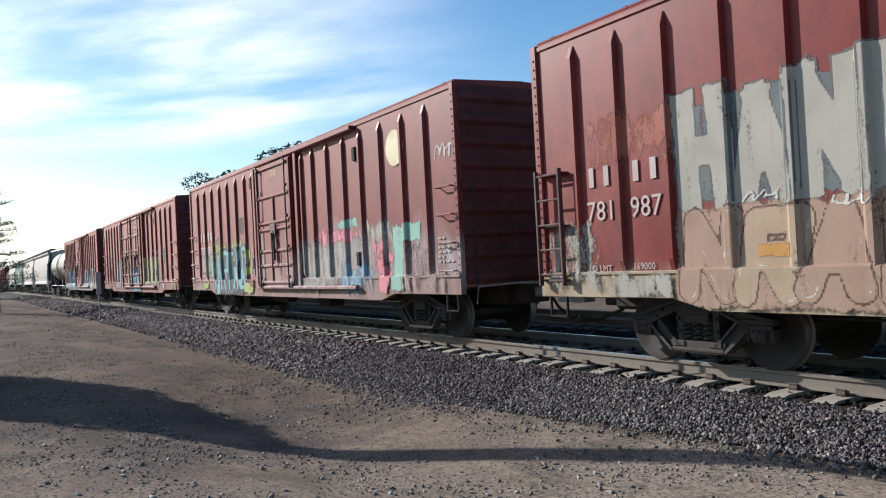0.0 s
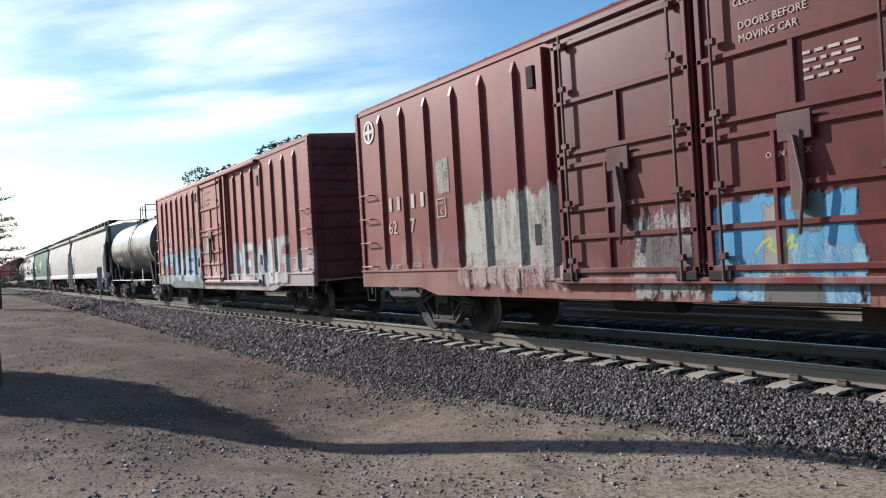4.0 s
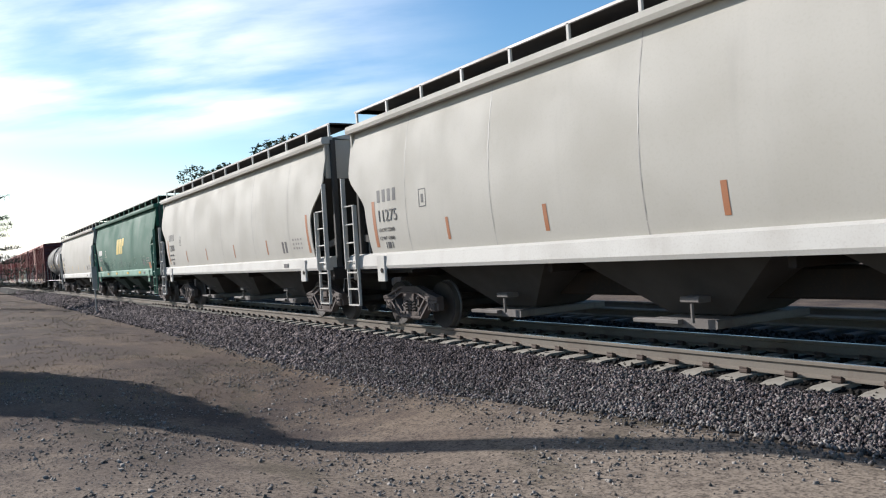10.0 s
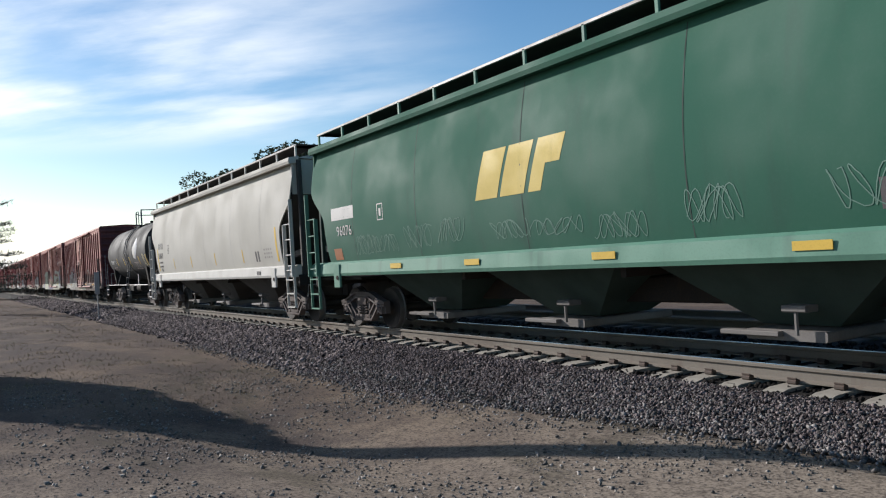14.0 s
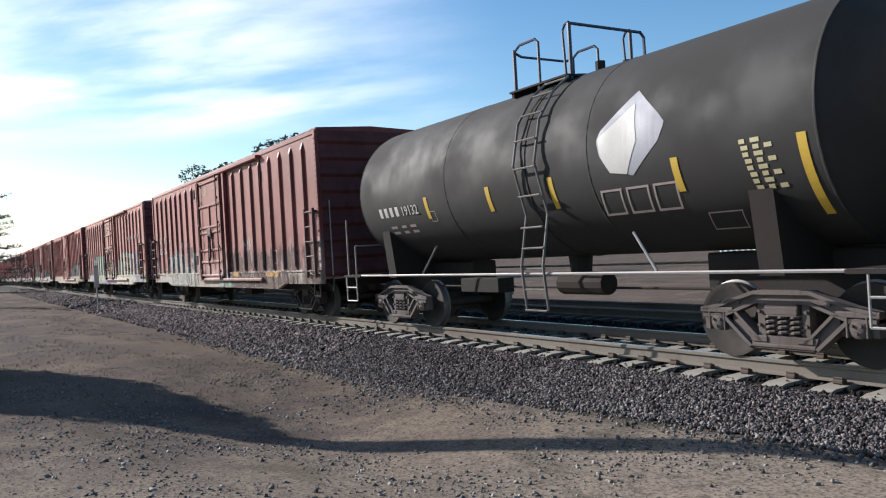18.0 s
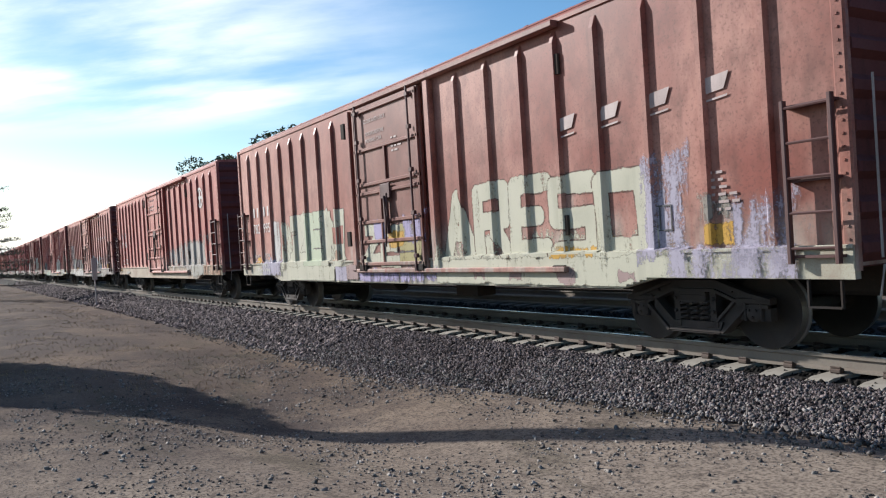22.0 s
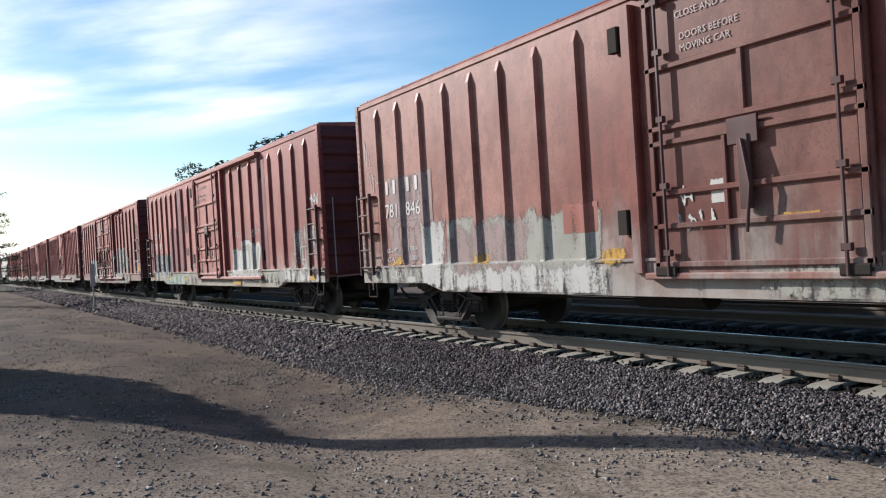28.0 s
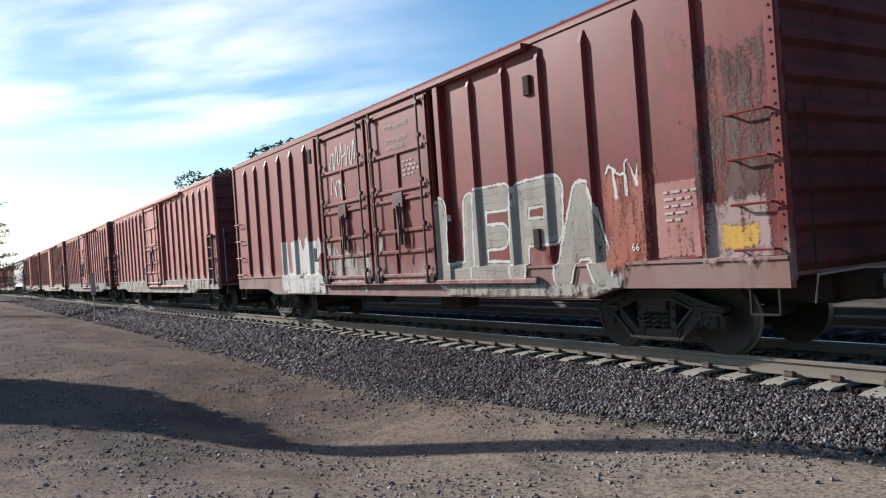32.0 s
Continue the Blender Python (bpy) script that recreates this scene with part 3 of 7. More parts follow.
        s.tube([(mid + 0.02, -1.77, 2.5), (mid + 0.12, -1.80, 2.0), (mid + 0.05, -1.79, 1.5)], 0.02)
        part("lock_lever", s, M_LADDER, d)
        for x in (a + 0.05, b - 0.35):
            part("door_roller", Shape().cbox(x, x + 0.3, -1.74, -1.66, 1.02, 1.14), M_BLACK, d)
    # door stops at the end of the track
    for z in (3.92, 1.62):
        part("door_stop", Shape().cbox(5.18 * k, 5.34 * k, -1.59, -1.54, z - 0.12, z + 0.17, 0.02), M_BLACK if near else paint, car)
    for z in (3.9, 1.55):
        part("door_stop", Shape().cbox(door_x0 - 0.62, door_x0 - 0.44, -1.68, -1.56, z, z + 0.32), M_BLACK if near else paint, car)
    if near:
        part("door_stop", Shape().cbox(5.05 * k, 5.30 * k, -1.68, -1.60, 0.97, 1.08, 0.02), M_BLACK, car)
    # ladders and steps
    for e in (-1, 1):
        if ladder == "tall":
            xa, xb = e * (half - 0.62), e * (half - 0.10)
            for x in (xa, xb):
                part("ladder_rail", Shape().cbox(x - 0.025, x + 0.025, -1.72, -1.65, 1.06, 2.74, 0.01), M_LADDER, car)
            for i in range(5):
                z = 1.22 + 0.36 * i
                part("rung", Shape().tube([(xa, -1.70, z), (xb, -1.70, z)], 0.016), M_LADDER, car)
            for z in (1.12, 1.9, 2.66):
                part("ladder_bracket", Shape().box(min(xa, xb) - 0.03, max(xa, xb) + 0.03, -1.66, -1.55, z, z + 0.03), M_LADDER, car)
        else:
            for i in range(4):
                z = 1.32 + 0.5 * i
                xa, xb = e * (half - 0.62), e * (half - 0.12)
                part("rung", Shape().tube([(xa, -1.55, z), (xa, -1.66, z), (xb, -1.66, z), (xb, -1.55, z)], 0.016), paint, car)
        x0, x1 = sorted((e * (half - 0.52), e * (half - 0.16)))
        s = Shape()
        for x in (x0, x1):
            s.box(x - 0.01, x + 0.01, -1.585, -1.545, 0.60, 0.95)
        s.box(x0, x1, -1.59, -1.54, 0.60, 0.62)
        part("step", s, M_BLACK, car)
        if near:
            for y, a, b in ((-1.35, 1.1, 2.9), (0.2, 1.5, 2.6)):
                part("end_rail", Shape().tube([(e * (half + 0.14), y, a), (e * (half + 0.14), y, b)], 0.014), M_STEEL if ladder == "tall" else M_BLACK, car)
    coupling(car, half, 1.08, near)
    wheels = running_gear(car, 7.05 * k, near, True)
    ROLLING.append((car, (front + rear) / 2, wheels if near else []))
    return car


# ---- covered hoppers ----


def hopper_side(z):
    """Half width of a covered hopper at a height."""
    t = (z - 1.5) / 2.72
    return 1.50 + 0.13 * math.sin(math.pi * min(1, max(0, t)) ** 0.8) - 0.10 * max(0, t) ** 4


def hopper_end(z):
    """Where its sheets end along the car at a height."""
    if z < 2.45:
        return 7.70 + 0.06 * (z - 1.5)
    if z < 3.35:
        t = (z - 2.45) / 0.9
        return 7.757 + 0.80 * (0.5 - 0.5 * math.cos(math.pi * t))
    return 8.557 + 0.04 * (z - 3.35)


def hopper(label, front, rear, paint, sill_paint, grime, near=True):
    length = front - rear
    half = length / 2
    k = half / 8.78
    car = thing("covered_hopper", label, "hopper car", "covered hoppers in the train", at=pose((front + rear) / 2, 0, 0))
    heights = [1.48 + i * (4.22 - 1.48) / 22 for i in range(23)]
    for side in (-1, 1):
        s, cols = Shape(), 13
        for layer in (0, 0.03):
            for z in heights:
                e, y = hopper_end(z) * k, side * (hopper_side(z) - layer)
                s.v += [(-e + 2 * e * c / (cols - 1), y, z) for c in range(cols)]
        n = len(heights) * cols
        for i in range(len(heights) - 1):
            for c in range(cols - 1):
                a = i * cols + c
                s.f += [(a, a + 1, a + cols + 1, a + cols), (n + a, n + a + cols, n + a + cols + 1, n + a + 1)]
        rim = [c for c in range(cols)] + [i * cols + cols - 1 for i in range(1, len(heights))] + [(len(heights) - 1) * cols + c for c in range(cols - 2, -1, -1)] + [i * cols for i in range(len(heights) - 2, 0, -1)]
        for i, a in enumerate(rim):
            b = rim[(i + 1) % len(rim)]
            s.f.append((a, n + a, n + b, b))
        part("side_sheet", s, paint, car, smooth=True)
        s = Shape().prism([(side * 1.30, 4.22), (side * 1.56, 4.20), (side * 1.58, 4.27), (side * 1.56, 4.36), (side * 1.28, 4.40)], 0, -8.62 * k, 8.62 * k)
        part("top_chord", s, paint, car)
        s = Shape().prism([(side * 1.40, 1.24), (side * 1.60, 1.24), (side * 1.62, 1.30), (side * 1.60, 1.52), (side * 1.52, 1.56), (side * 1.40, 1.56)], 0, -8.70 * k, 8.70 * k)
        part("side_sill", s, sill_paint, car, "pale dusty side sill")
        for e in (-1, 1):
            x0, x1 = sorted((e * 6.98 * k, e * 7.32 * k))
            part("jacking_pad", Shape().cbox(x0, x1, *sorted((side * 1.58, side * 1.64)), 0.98, 1.50, 0.02), sill_paint, car)
            # flat black disc painted for the dark inside the pad's hole
            part("pad_hole_disc", Shape().lathe([(0, 0.0), (0, 0.05), (0.012, 0.05), (0.012, 0.0)], 1, ((x0 + x1) / 2 + 0.05, side * 1.65 - 0.006, 1.20), 12), M_BLACK, car)
    # roof and end slope sheets
    s = Shape().prism([(-1.30, 4.36), (-0.8, 4.47), (0, 4.51), (0.8, 4.47), (1.30, 4.36), (0, 4.25)], 0, -8.6 * k, 8.6 * k)
    part("roof", s, paint, car)
    for e in (-1, 1):
        part("end_sheet", Shape().box(*sorted((e * 8.50 * k, e * 8.56 * k)), -1.48, 1.48, 3.40, 4.32), paint, car)
        # slope, posts and brace: grime with the shade between cars in the colour
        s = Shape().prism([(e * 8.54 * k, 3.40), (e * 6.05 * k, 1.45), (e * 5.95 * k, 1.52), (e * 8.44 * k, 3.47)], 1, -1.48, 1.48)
        part("end_slope", s, grime, car, "slope sheet in a grimy, shade-dark tone")
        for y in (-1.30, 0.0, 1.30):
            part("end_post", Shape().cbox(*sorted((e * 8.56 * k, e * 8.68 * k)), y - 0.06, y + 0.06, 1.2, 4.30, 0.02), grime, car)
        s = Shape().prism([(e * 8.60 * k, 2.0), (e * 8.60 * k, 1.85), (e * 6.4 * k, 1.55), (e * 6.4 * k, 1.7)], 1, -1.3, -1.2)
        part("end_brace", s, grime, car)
        part("shear_plate", Shape().box(*sorted((e * 6.2 * k, e * 8.5 * k)), -1.46, 1.46, 1.14, 1.20), M_BLACK, car)
        part("end_sill", Shape().cbox(*sorted((e * 8.45 * k, e * 8.76 * k)), -1.5, 1.5, 1.0, 1.30, 0.03).cbox(*sorted((e * 7.2 * k, e * 8.5 * k)), -0.3, 0.3, 1.0, 1.22, 0.03), M_BLACK, car)
        # ladder at each near corner, steps hung below the sill
        xa, xb = e * 8.22 * k, e * 8.74 * k
        for x, top in ((xa, 2.62), (xb, 3.25)):
            part("ladder_rail", Shape().cbox(x - 0.025, x + 0.025, -1.70, -1.60, 1.25, top, 0.01), sill_paint, car)
        for i in range(4):
            z = 1.42 + 0.40 * i
            part("rung", Shape().tube([(xa, -1.66, z), (xb, -1.66, z)], 0.014), sill_paint, car)
        s = Shape()
        for x in (xa, xb):
            s.box(x - 0.014, x + 0.014, -1.66, -1.60, 0.45, 1.26)
        for z in (0.45, 0.80, 1.16):
            s.box(min(xa, xb), max(xa, xb), -1.67, -1.60, z, z + 0.03)
        part("step", s, sill_paint, car)
        if near:
            part("brake_rod", Shape().tube([(e * 8.66 * k, -0.5, 1.25), (e * 8.66 * k, -0.5, 2.4)], 0.02), M_STEEL, car)
    # bays and their outlet gates
    for i, c in enumerate((-4.05, 0.0, 4.05)):
        c *= k
        w = 2.0 * k
        # the bay's tone holds both grime and the shade below the sill
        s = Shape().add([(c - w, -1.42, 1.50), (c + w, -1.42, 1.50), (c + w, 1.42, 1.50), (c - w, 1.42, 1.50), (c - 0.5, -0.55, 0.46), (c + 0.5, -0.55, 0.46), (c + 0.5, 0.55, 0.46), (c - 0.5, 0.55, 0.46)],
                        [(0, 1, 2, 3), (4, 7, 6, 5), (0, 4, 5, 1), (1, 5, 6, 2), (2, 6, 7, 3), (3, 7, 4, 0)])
        part("hopper_bay", s, grime, car, "discharge bay in a grimy, shade-dark tone")
        s = Shape().cbox(c - 0.45, c + 0.60, -0.95, 0.95, 0.32, 0.44, 0.02).cbox(c - 0.75, c + 0.05, -1.05, -0.9, 0.37, 0.43, 0.01)
        part("outlet_gate", s, M_GATE, car, "dull grey outlet gate")
        part("gate_latch", Shape().cbox(c + 0.15, c + 0.45, -1.10, -0.86, 0.66, 0.74).tube([(c + 0.3, -1.05, 0.4), (c + 0.3, -1.05, 0.72)], 0.025), M_GATE, car)
        if i < 2:
            part("bay_rib", Shape().cbox(c + w - 0.05, c + w + 0.05, -1.4, 1.4, 1.1, 1.5), M_BLACK, car)
    part("centre_sill", Shape().cbox(-half + 0.2, half - 0.2, -0.25, 0.25, 0.66, 1.05, 0.03), M_BLACK, car)
    # running boards on the roof with their posts
    for side in (-1, 1):
        part("running_board", Shape().box(-8.55 * k, 8.55 * k, *sorted((side * 0.62, side * 1.30)), 4.68, 4.705), M_BLACK, car, "dark steel grating walkway")
        part("board_edge", Shape().cbox(-8.58 * k, 8.58 * k, *sorted((side * 1.30, side * 1.335)), 4.67, 4.72, 0.006), M_STEEL, car)
        count = 13
        for i in range(count):
            x = (-8.5 + 17.0 * i / (count - 1)) * k
            if side < 0 or near:
                part("board_post", Shape().cbox(x - 0.035, x + 0.035, *sorted((side * 1.29, side * 1.335)), 4.34, 4.69, 0.01), sill_paint, car)
    for i in range(5):
        x = (-6.4 + 3.2 * i) * k
        part("hatch", Shape().cbox(x - 1.45, x + 1.45, -0.42, 0.42, 4.49, 4.60, 0.04), paint, car)
    for e in (-1, 1):
        part("end_board", Shape().box(*sorted((e * 8.15 * k, e * 8.62 * k)), -1.30, 1.30, 4.68, 4.71), M_BLACK, car)
    coupling(car, half, 0.55, near)
    wheels = running_gear(car, 7.05 * k, near)
    ROLLING.append((car, (front + rear) / 2, wheels if near else []))
    return car


# ---- tank cars ----


def tank_car(label, front, rear, paint, straight=5.35, near=True):
    length = front - rear
    half = length / 2
    car = thing("tank_car", label, "tank car", "tank cars in the train", at=pose((front + rear) / 2, 0, 0))
    R, ZC, E = 1.47, 2.77, straight
    profile = [(-E - 0.55, 0.0), (-E - 0.535, 0.30), (-E - 0.49, 0.62), (-E - 0.40, 0.94), (-E - 0.26, 1.20), (-E - 0.11, 1.38), (-E, R)]
    profile = profile + [(w, R) for w in (-1.9, -1.88, 0.0, 1.88, 1.9)] + [(-w, r) for w, r in reversed(profile)]
    part("shell", Shape().lathe(profile, 0, (0, 0, ZC), 64), paint, car, smooth=True)
    for x in (-E, -1.9, 1.9, E):
        part("weld_band", Shape().lathe([(-0.02, R), (-0.01, R + 0.006), (0.01, R + 0.006), (0.02, R)], 0, (x, 0, ZC), 48), paint, car)
    part("jacket_strap", Shape().lathe([(-0.05, R), (-0.05, R + 0.012), (0.05, R + 0.012), (0.05, R)], 0, (0.45, 0, ZC), 48), paint, car)
    for e in (-1, 1):
        x = e * 4.55
        s = Shape().prism([(-1.2, 1.02), (1.2, 1.02), (1.32, 2.0), (0.9, 1.75), (0, 1.45), (-0.9, 1.75), (-1.32, 2.0)], 0, x - 0.16, x + 0.16)
        part("saddle", s, M_BLACK, car)
        part("stub_sill", Shape().cbox(*sorted((e * 2.9, e * (half - 0.05))), -0.28, 0.28, 0.68, 1.28, 0.03), M_BLACK, car)
        part("end_platform", Shape().cbox(*sorted((e * (half - 0.85), e * half)), -1.48, 1.48, 1.05, 1.10, 0.01), M_BLACK, car)
        part("end_sill", Shape().cbox(*sorted((e * (half - 0.12), e * half)), -1.45, 1.45, 0.85, 1.05, 0.02), M_BLACK, car)
        x0, x1 = e * (half - 0.62), e * (half - 0.1)
        s = Shape()
        for x in (x0, x1):
            s.tube([(x, -1.46, 1.08), (x, -1.46, 0.52)], 0.016)
        for z in (0.52, 0.82):
            s.tube([(x0, -1.46, z), (x1, -1.46, z)], 0.016)
        part("step", s, M_STEEL, car)
        s = Shape().tube([(e * (half - 0.1), -1.40, 1.08), (e * (half - 0.1), -1.40, 2.35)], 0.02)
        s.tube([(e * (half - 0.08), -1.2, 1.75), (e * (half - 0.08), 1.2, 1.75)], 0.018)
        for y in (-1.2, 1.2):
            s.tube([(e * (half - 0.08), y, 1.08), (e * (half - 0.08), y, 1.75)], 0.018)
        part("handrail", s, M_GREYIRON, car)
        part("brace", Shape().tube([(e * 3.0, -1.38, 1.1), (e * 2.55, -1.30, 1.62)], 0.02), M_STEEL, car)
    for side in (-1, 1):
        part("walk_rail", Shape().tube([(-half + 0.1, side * 1.44, 1.08), (half - 0.1, side * 1.44, 1.08)], 0.022), M_STEEL, car, "thin steel side rail")
    # ladder amidships, the grating platform that crosses the tank, and its rails
    for x in (0.31, 0.84):
        pts = [(x, -1.44, 0.52), (x, -1.50, 1.2)] + [(x, -(R + 0.09) * math.cos(a), ZC + (R + 0.09) * math.sin(a)) for a in (radians(d) for d in (-30, 0, 25, 45, 60))]
        part("ladder_rail", Shape().tube(pts, 0.022), M_GATE, car)
    for i in range(5):
        z = 0.52 + 0.32 * i
        part("rung", Shape().tube([(0.31, -1.47, z), (0.84, -1.47, z)], 0.016), M_GATE, car)
    for d in (-18, -2, 14, 30, 45, 58):
        y, z = -(R + 0.09) * math.cos(radians(d)), ZC + (R + 0.09) * math.sin(radians(d))
        part("rung", Shape().tube([(0.31, y, z), (0.84, y, z)], 0.016), M_GATE, car)
    part("platform", Shape().box(-0.68, 0.82, -0.80, -0.42, 4.14, 4.17), M_BLACK, car, "dark grating platform on the tank top")
    part("platform", Shape().box(-0.68, 0.82, 0.42, 0.80, 4.14, 4.17), M_BLACK, car, "dark grating platform on the tank top")
    for x in (-0.6, 0.1, 0.75):
        part("platform_bracket", Shape().cbox(x - 0.03, x + 0.03, -0.78, 0.78, 4.06, 4.14, 0.01), M_BLACK, car)
    part("dome", Shape().lathe([(-0.2, 0.0), (-0.2, 0.42), (0.0, 0.42), (0.05, 0.36), (0.07, 0.0)], 2, (0.1, 0, 4.25), 24), paint, car, smooth=True)
    for x, y in ((-0.45, 0.1), (0.95, -0.2), (1.15, 0.2)):
        part("valve", Shape().lathe([(-0.2, 0.0), (-0.2, 0.08), (0.05, 0.08), (0.07, 0.0)], 2, (x, y, 4.32), 10), M_BLACK, car)
    for y in (-0.66, 0.66):
        part("rail_post", Shape().tube([(-0.66, y, 4.10), (-0.66, y, 4.90)], 0.034), M_RAIL_BLUE, car)
        part("guard_rail", Shape().tube([(-0.66, y, 4.86), (-0.5, y, 4.95), (-0.08, y, 4.95), (0.0, y, 4.88), (0.0, y, 4.14)], 0.024), M_RAIL_BLUE, car)
        part("rail_post", Shape().tube([(0.78, y, 4.10), (0.78, y, 4.98)], 0.034), M_RAIL_BLUE, car)
        part("guard_rail", Shape().tube([(0.66, y, 4.14), (0.62, y, 4.88), (0.68, y, 4.98), (0.78, y, 5.0)], 0.022), M_RAIL_BLUE, car)
    part("guard_rail", Shape().tube([(-0.66, -0.66, 4.86), (-0.66, -0.5, 4.80), (-0.66, 0.5, 4.80), (-0.66, 0.66, 4.86)], 0.024), M_RAIL_BLUE, car)
    part("guard_rail", Shape().tube([(0.78, -0.66, 4.98), (0.78, 0.9, 4.98), (0.78, 0.98, 4.90), (0.78, 0.98, 4.5)], 0.028), M_RAIL_BLUE, car)
    part("bottom_outlet", Shape().lathe([(-0.3, 0.0), (-0.3, 0.16), (0.3, 0.22), (0.3, 0.0)], 2, (0, 0, 1.12), 12), M_BLACK, car)
    s = Shape().cbox(-2.4, -1.2, -0.9, -0.55, 0.72, 0.98).tube([(0.6, -0.9, 0.9), (1.6, -0.9, 0.9)], 0.17, 12).tube([(-4, -0.7, 0.82), (4, -0.7, 0.82)], 0.02)
    part("brake_gear", s, M_BLACK, car)
    coupling(car, half, 0.5, near)
    wheels = running_gear(car, 4.55, near)
    ROLLING.append((car, (front + rear) / 2, wheels if near else []))
    return car


M_RAIL_BLUE = weathered("dark blue rail paint", (0.035, 0.05, 0.09), amount=0.3, rough=0.55)

# ---- ground ----


def ground_height(x, y):
    rise = min(1.0, max(0.0, (-3.3 - y) / 4.0))
    z = -0.62 + 0.22 * rise * rise * (3 - 2 * rise)
    near = math.exp(-((x + 8) / 60.0) ** 2)
    t = min(1.0, max(0.0, (x + 13.0) / 10.0))
    z += 0.26 * t * t * (3 - 2 * t) * min(1.0, max(0.0, (-1.9 - y) / 0.8)) * (1.0 - 0.45 * rise)
    # a shallow swale at the shoulder's foot, added to bend the pole's shadow
    z -= 0.35 * math.exp(-((x + 9.6) / 4.2) ** 2 - ((y + 5.6) / 1.5) ** 2)
    if y < -3.0:
        z += near * 0.05 * noise.noise(Vector((x * 0.25, y * 0.4, 0.3))) + near * 0.02 * noise.noise(Vector((x * 1.3, y * 1.5, 4.0)))
    return z


def build_ground():
    def lines(lo, hi, step, reach):
        a, v = [], lo
        while v <= hi + 1e-6:
            a.append(v)
            v += step
        out, d = [], step
        v = lo
        while v > reach[0]:
            d *= 1.35
            v -= d
            out.append(v)
        a = out[::-1] + a
        v, d = hi, step
        while v < reach[1]:
            d *= 1.35
            v += d
            a.append(v)
        return a
    xs, ys = lines(-36, 4, 0.4, (-2500, 2500)), lines(-12, -2.8, 0.3, (-2500, 2500))
    verts = [(x, y, ground_height(x, y)) for y in ys for x in xs]
    n = len(xs)
    faces = [(j * n + i, j * n + i + 1, (j + 1) * n + i + 1, (j + 1) * n + i) for j in range(len(ys) - 1) for i in range(n - 1)]
    me = Shape().add(verts, faces).mesh("ground", M_DIRT, True)
    tagged(new("ground", me), "brown-grey dirt and gravel ground with dry patches", "ground", kind="structure")


build_ground()

# ---- track ----
TIE_STEP, TIE_FIRST = 0.587, -11.6
BED = thing("railway_track", "straight main line on concrete ties in dark ballast", "railway track", kind="structure")
part("ballast_bed", Shape().prism([(-3.15, -0.66), (-1.75, -0.225), (-1.3, -0.222), (-1.25, -0.235), (5.8, -0.25), (7.6, -0.66)], 0, -1500, 400), M_BED, BED)


def rail_profile(y):
    half = [(0.075, -0.18), (0.075, -0.165), (0.012, -0.145), (0.010, -0.055), (0.037, -0.040), (0.037, -0.008), (0.028, 0.0)]
    return [(y + a, b) for a, b in half] + [(y - a, b) for a, b in reversed(half)]


for track_y in (0.0, 4.3):
    for side in (-1, 1):
        r = part("rail", Shape().prism(rail_profile(track_y + side * 0.755), 0, -1500, 400), M_RAIL, BED)
        part("rail_head", Shape().box(-1500, 400, track_y + side * 0.755 - 0.026, track_y + side * 0.755 + 0.026, 0.0005, 0.003), M_RAILTOP if track_y == 0 else M_RAIL, r, "polished running surface")


def tie_shape():
    s = Shape()
    s.prism([(-1.30, -0.36), (-1.30, -0.225), (-1.15, -0.195), (-0.5, -0.185), (0, -0.21), (0.5, -0.185), (1.15, -0.195), (1.30, -0.225), (1.30, -0.36)], 0, -0.125, 0.125)
    return s


def clip_shape():
    s = Shape()
    for y in (-0.755, 0.755):
        for d in (-1, 1):
            s.cbox(-0.055, 0.055, y + d * 0.12 - 0.045, y + d * 0.12 + 0.045, -0.19, -0.135, 0.015)
            s.tube([(-0.05, y + d * 0.08, -0.15), (-0.05, y + d * 0.15, -0.12), (0.05, y + d * 0.15, -0.12), (0.05, y + d * 0.08, -0.15)], 0.012, 5)
    return s


TIE, CLIPS = tie_shape().mesh("tie", M_TIE), clip_shape().mesh("rail_clip", M_CLIP)
rng = random.Random(5)
for i in range(-110, 40):
    t = part("tie", TIE, None, BED)
    t.matrix_basis = pose(TIE_FIRST + TIE_STEP * i + rng.uniform(-0.012, 0.012), rng.uniform(-0.02, 0.02), rng.uniform(-0.006, 0.004), 0, 0, rng.uniform(-0.5, 0.5))
    if -50 < i < 30:
        part("rail_clip", CLIPS, None, t, "dark spring clips")
s = Shape()
base = tie_shape()
for i in list(range(-520, -110)) + list(range(40, 120)):
    x = TIE_FIRST + TIE_STEP * i
    s.add([(a + x, b, c) for a, b, c in base.v], base.f)
tagged(part("far_tie", s, M_TIE, BED), kind="stuff")
s = Shape()
for i in range(-160, 40):
    s.cbox(TIE_FIRST + TIE_STEP * i, TIE_FIRST + TIE_STEP * i + 0.22, 3.0, 5.6, -0.30, -0.20, 0.02)
tagged(part("wooden_tie", s, M_POLE, BED, "dark wooden ties of the second track"), kind="stuff")


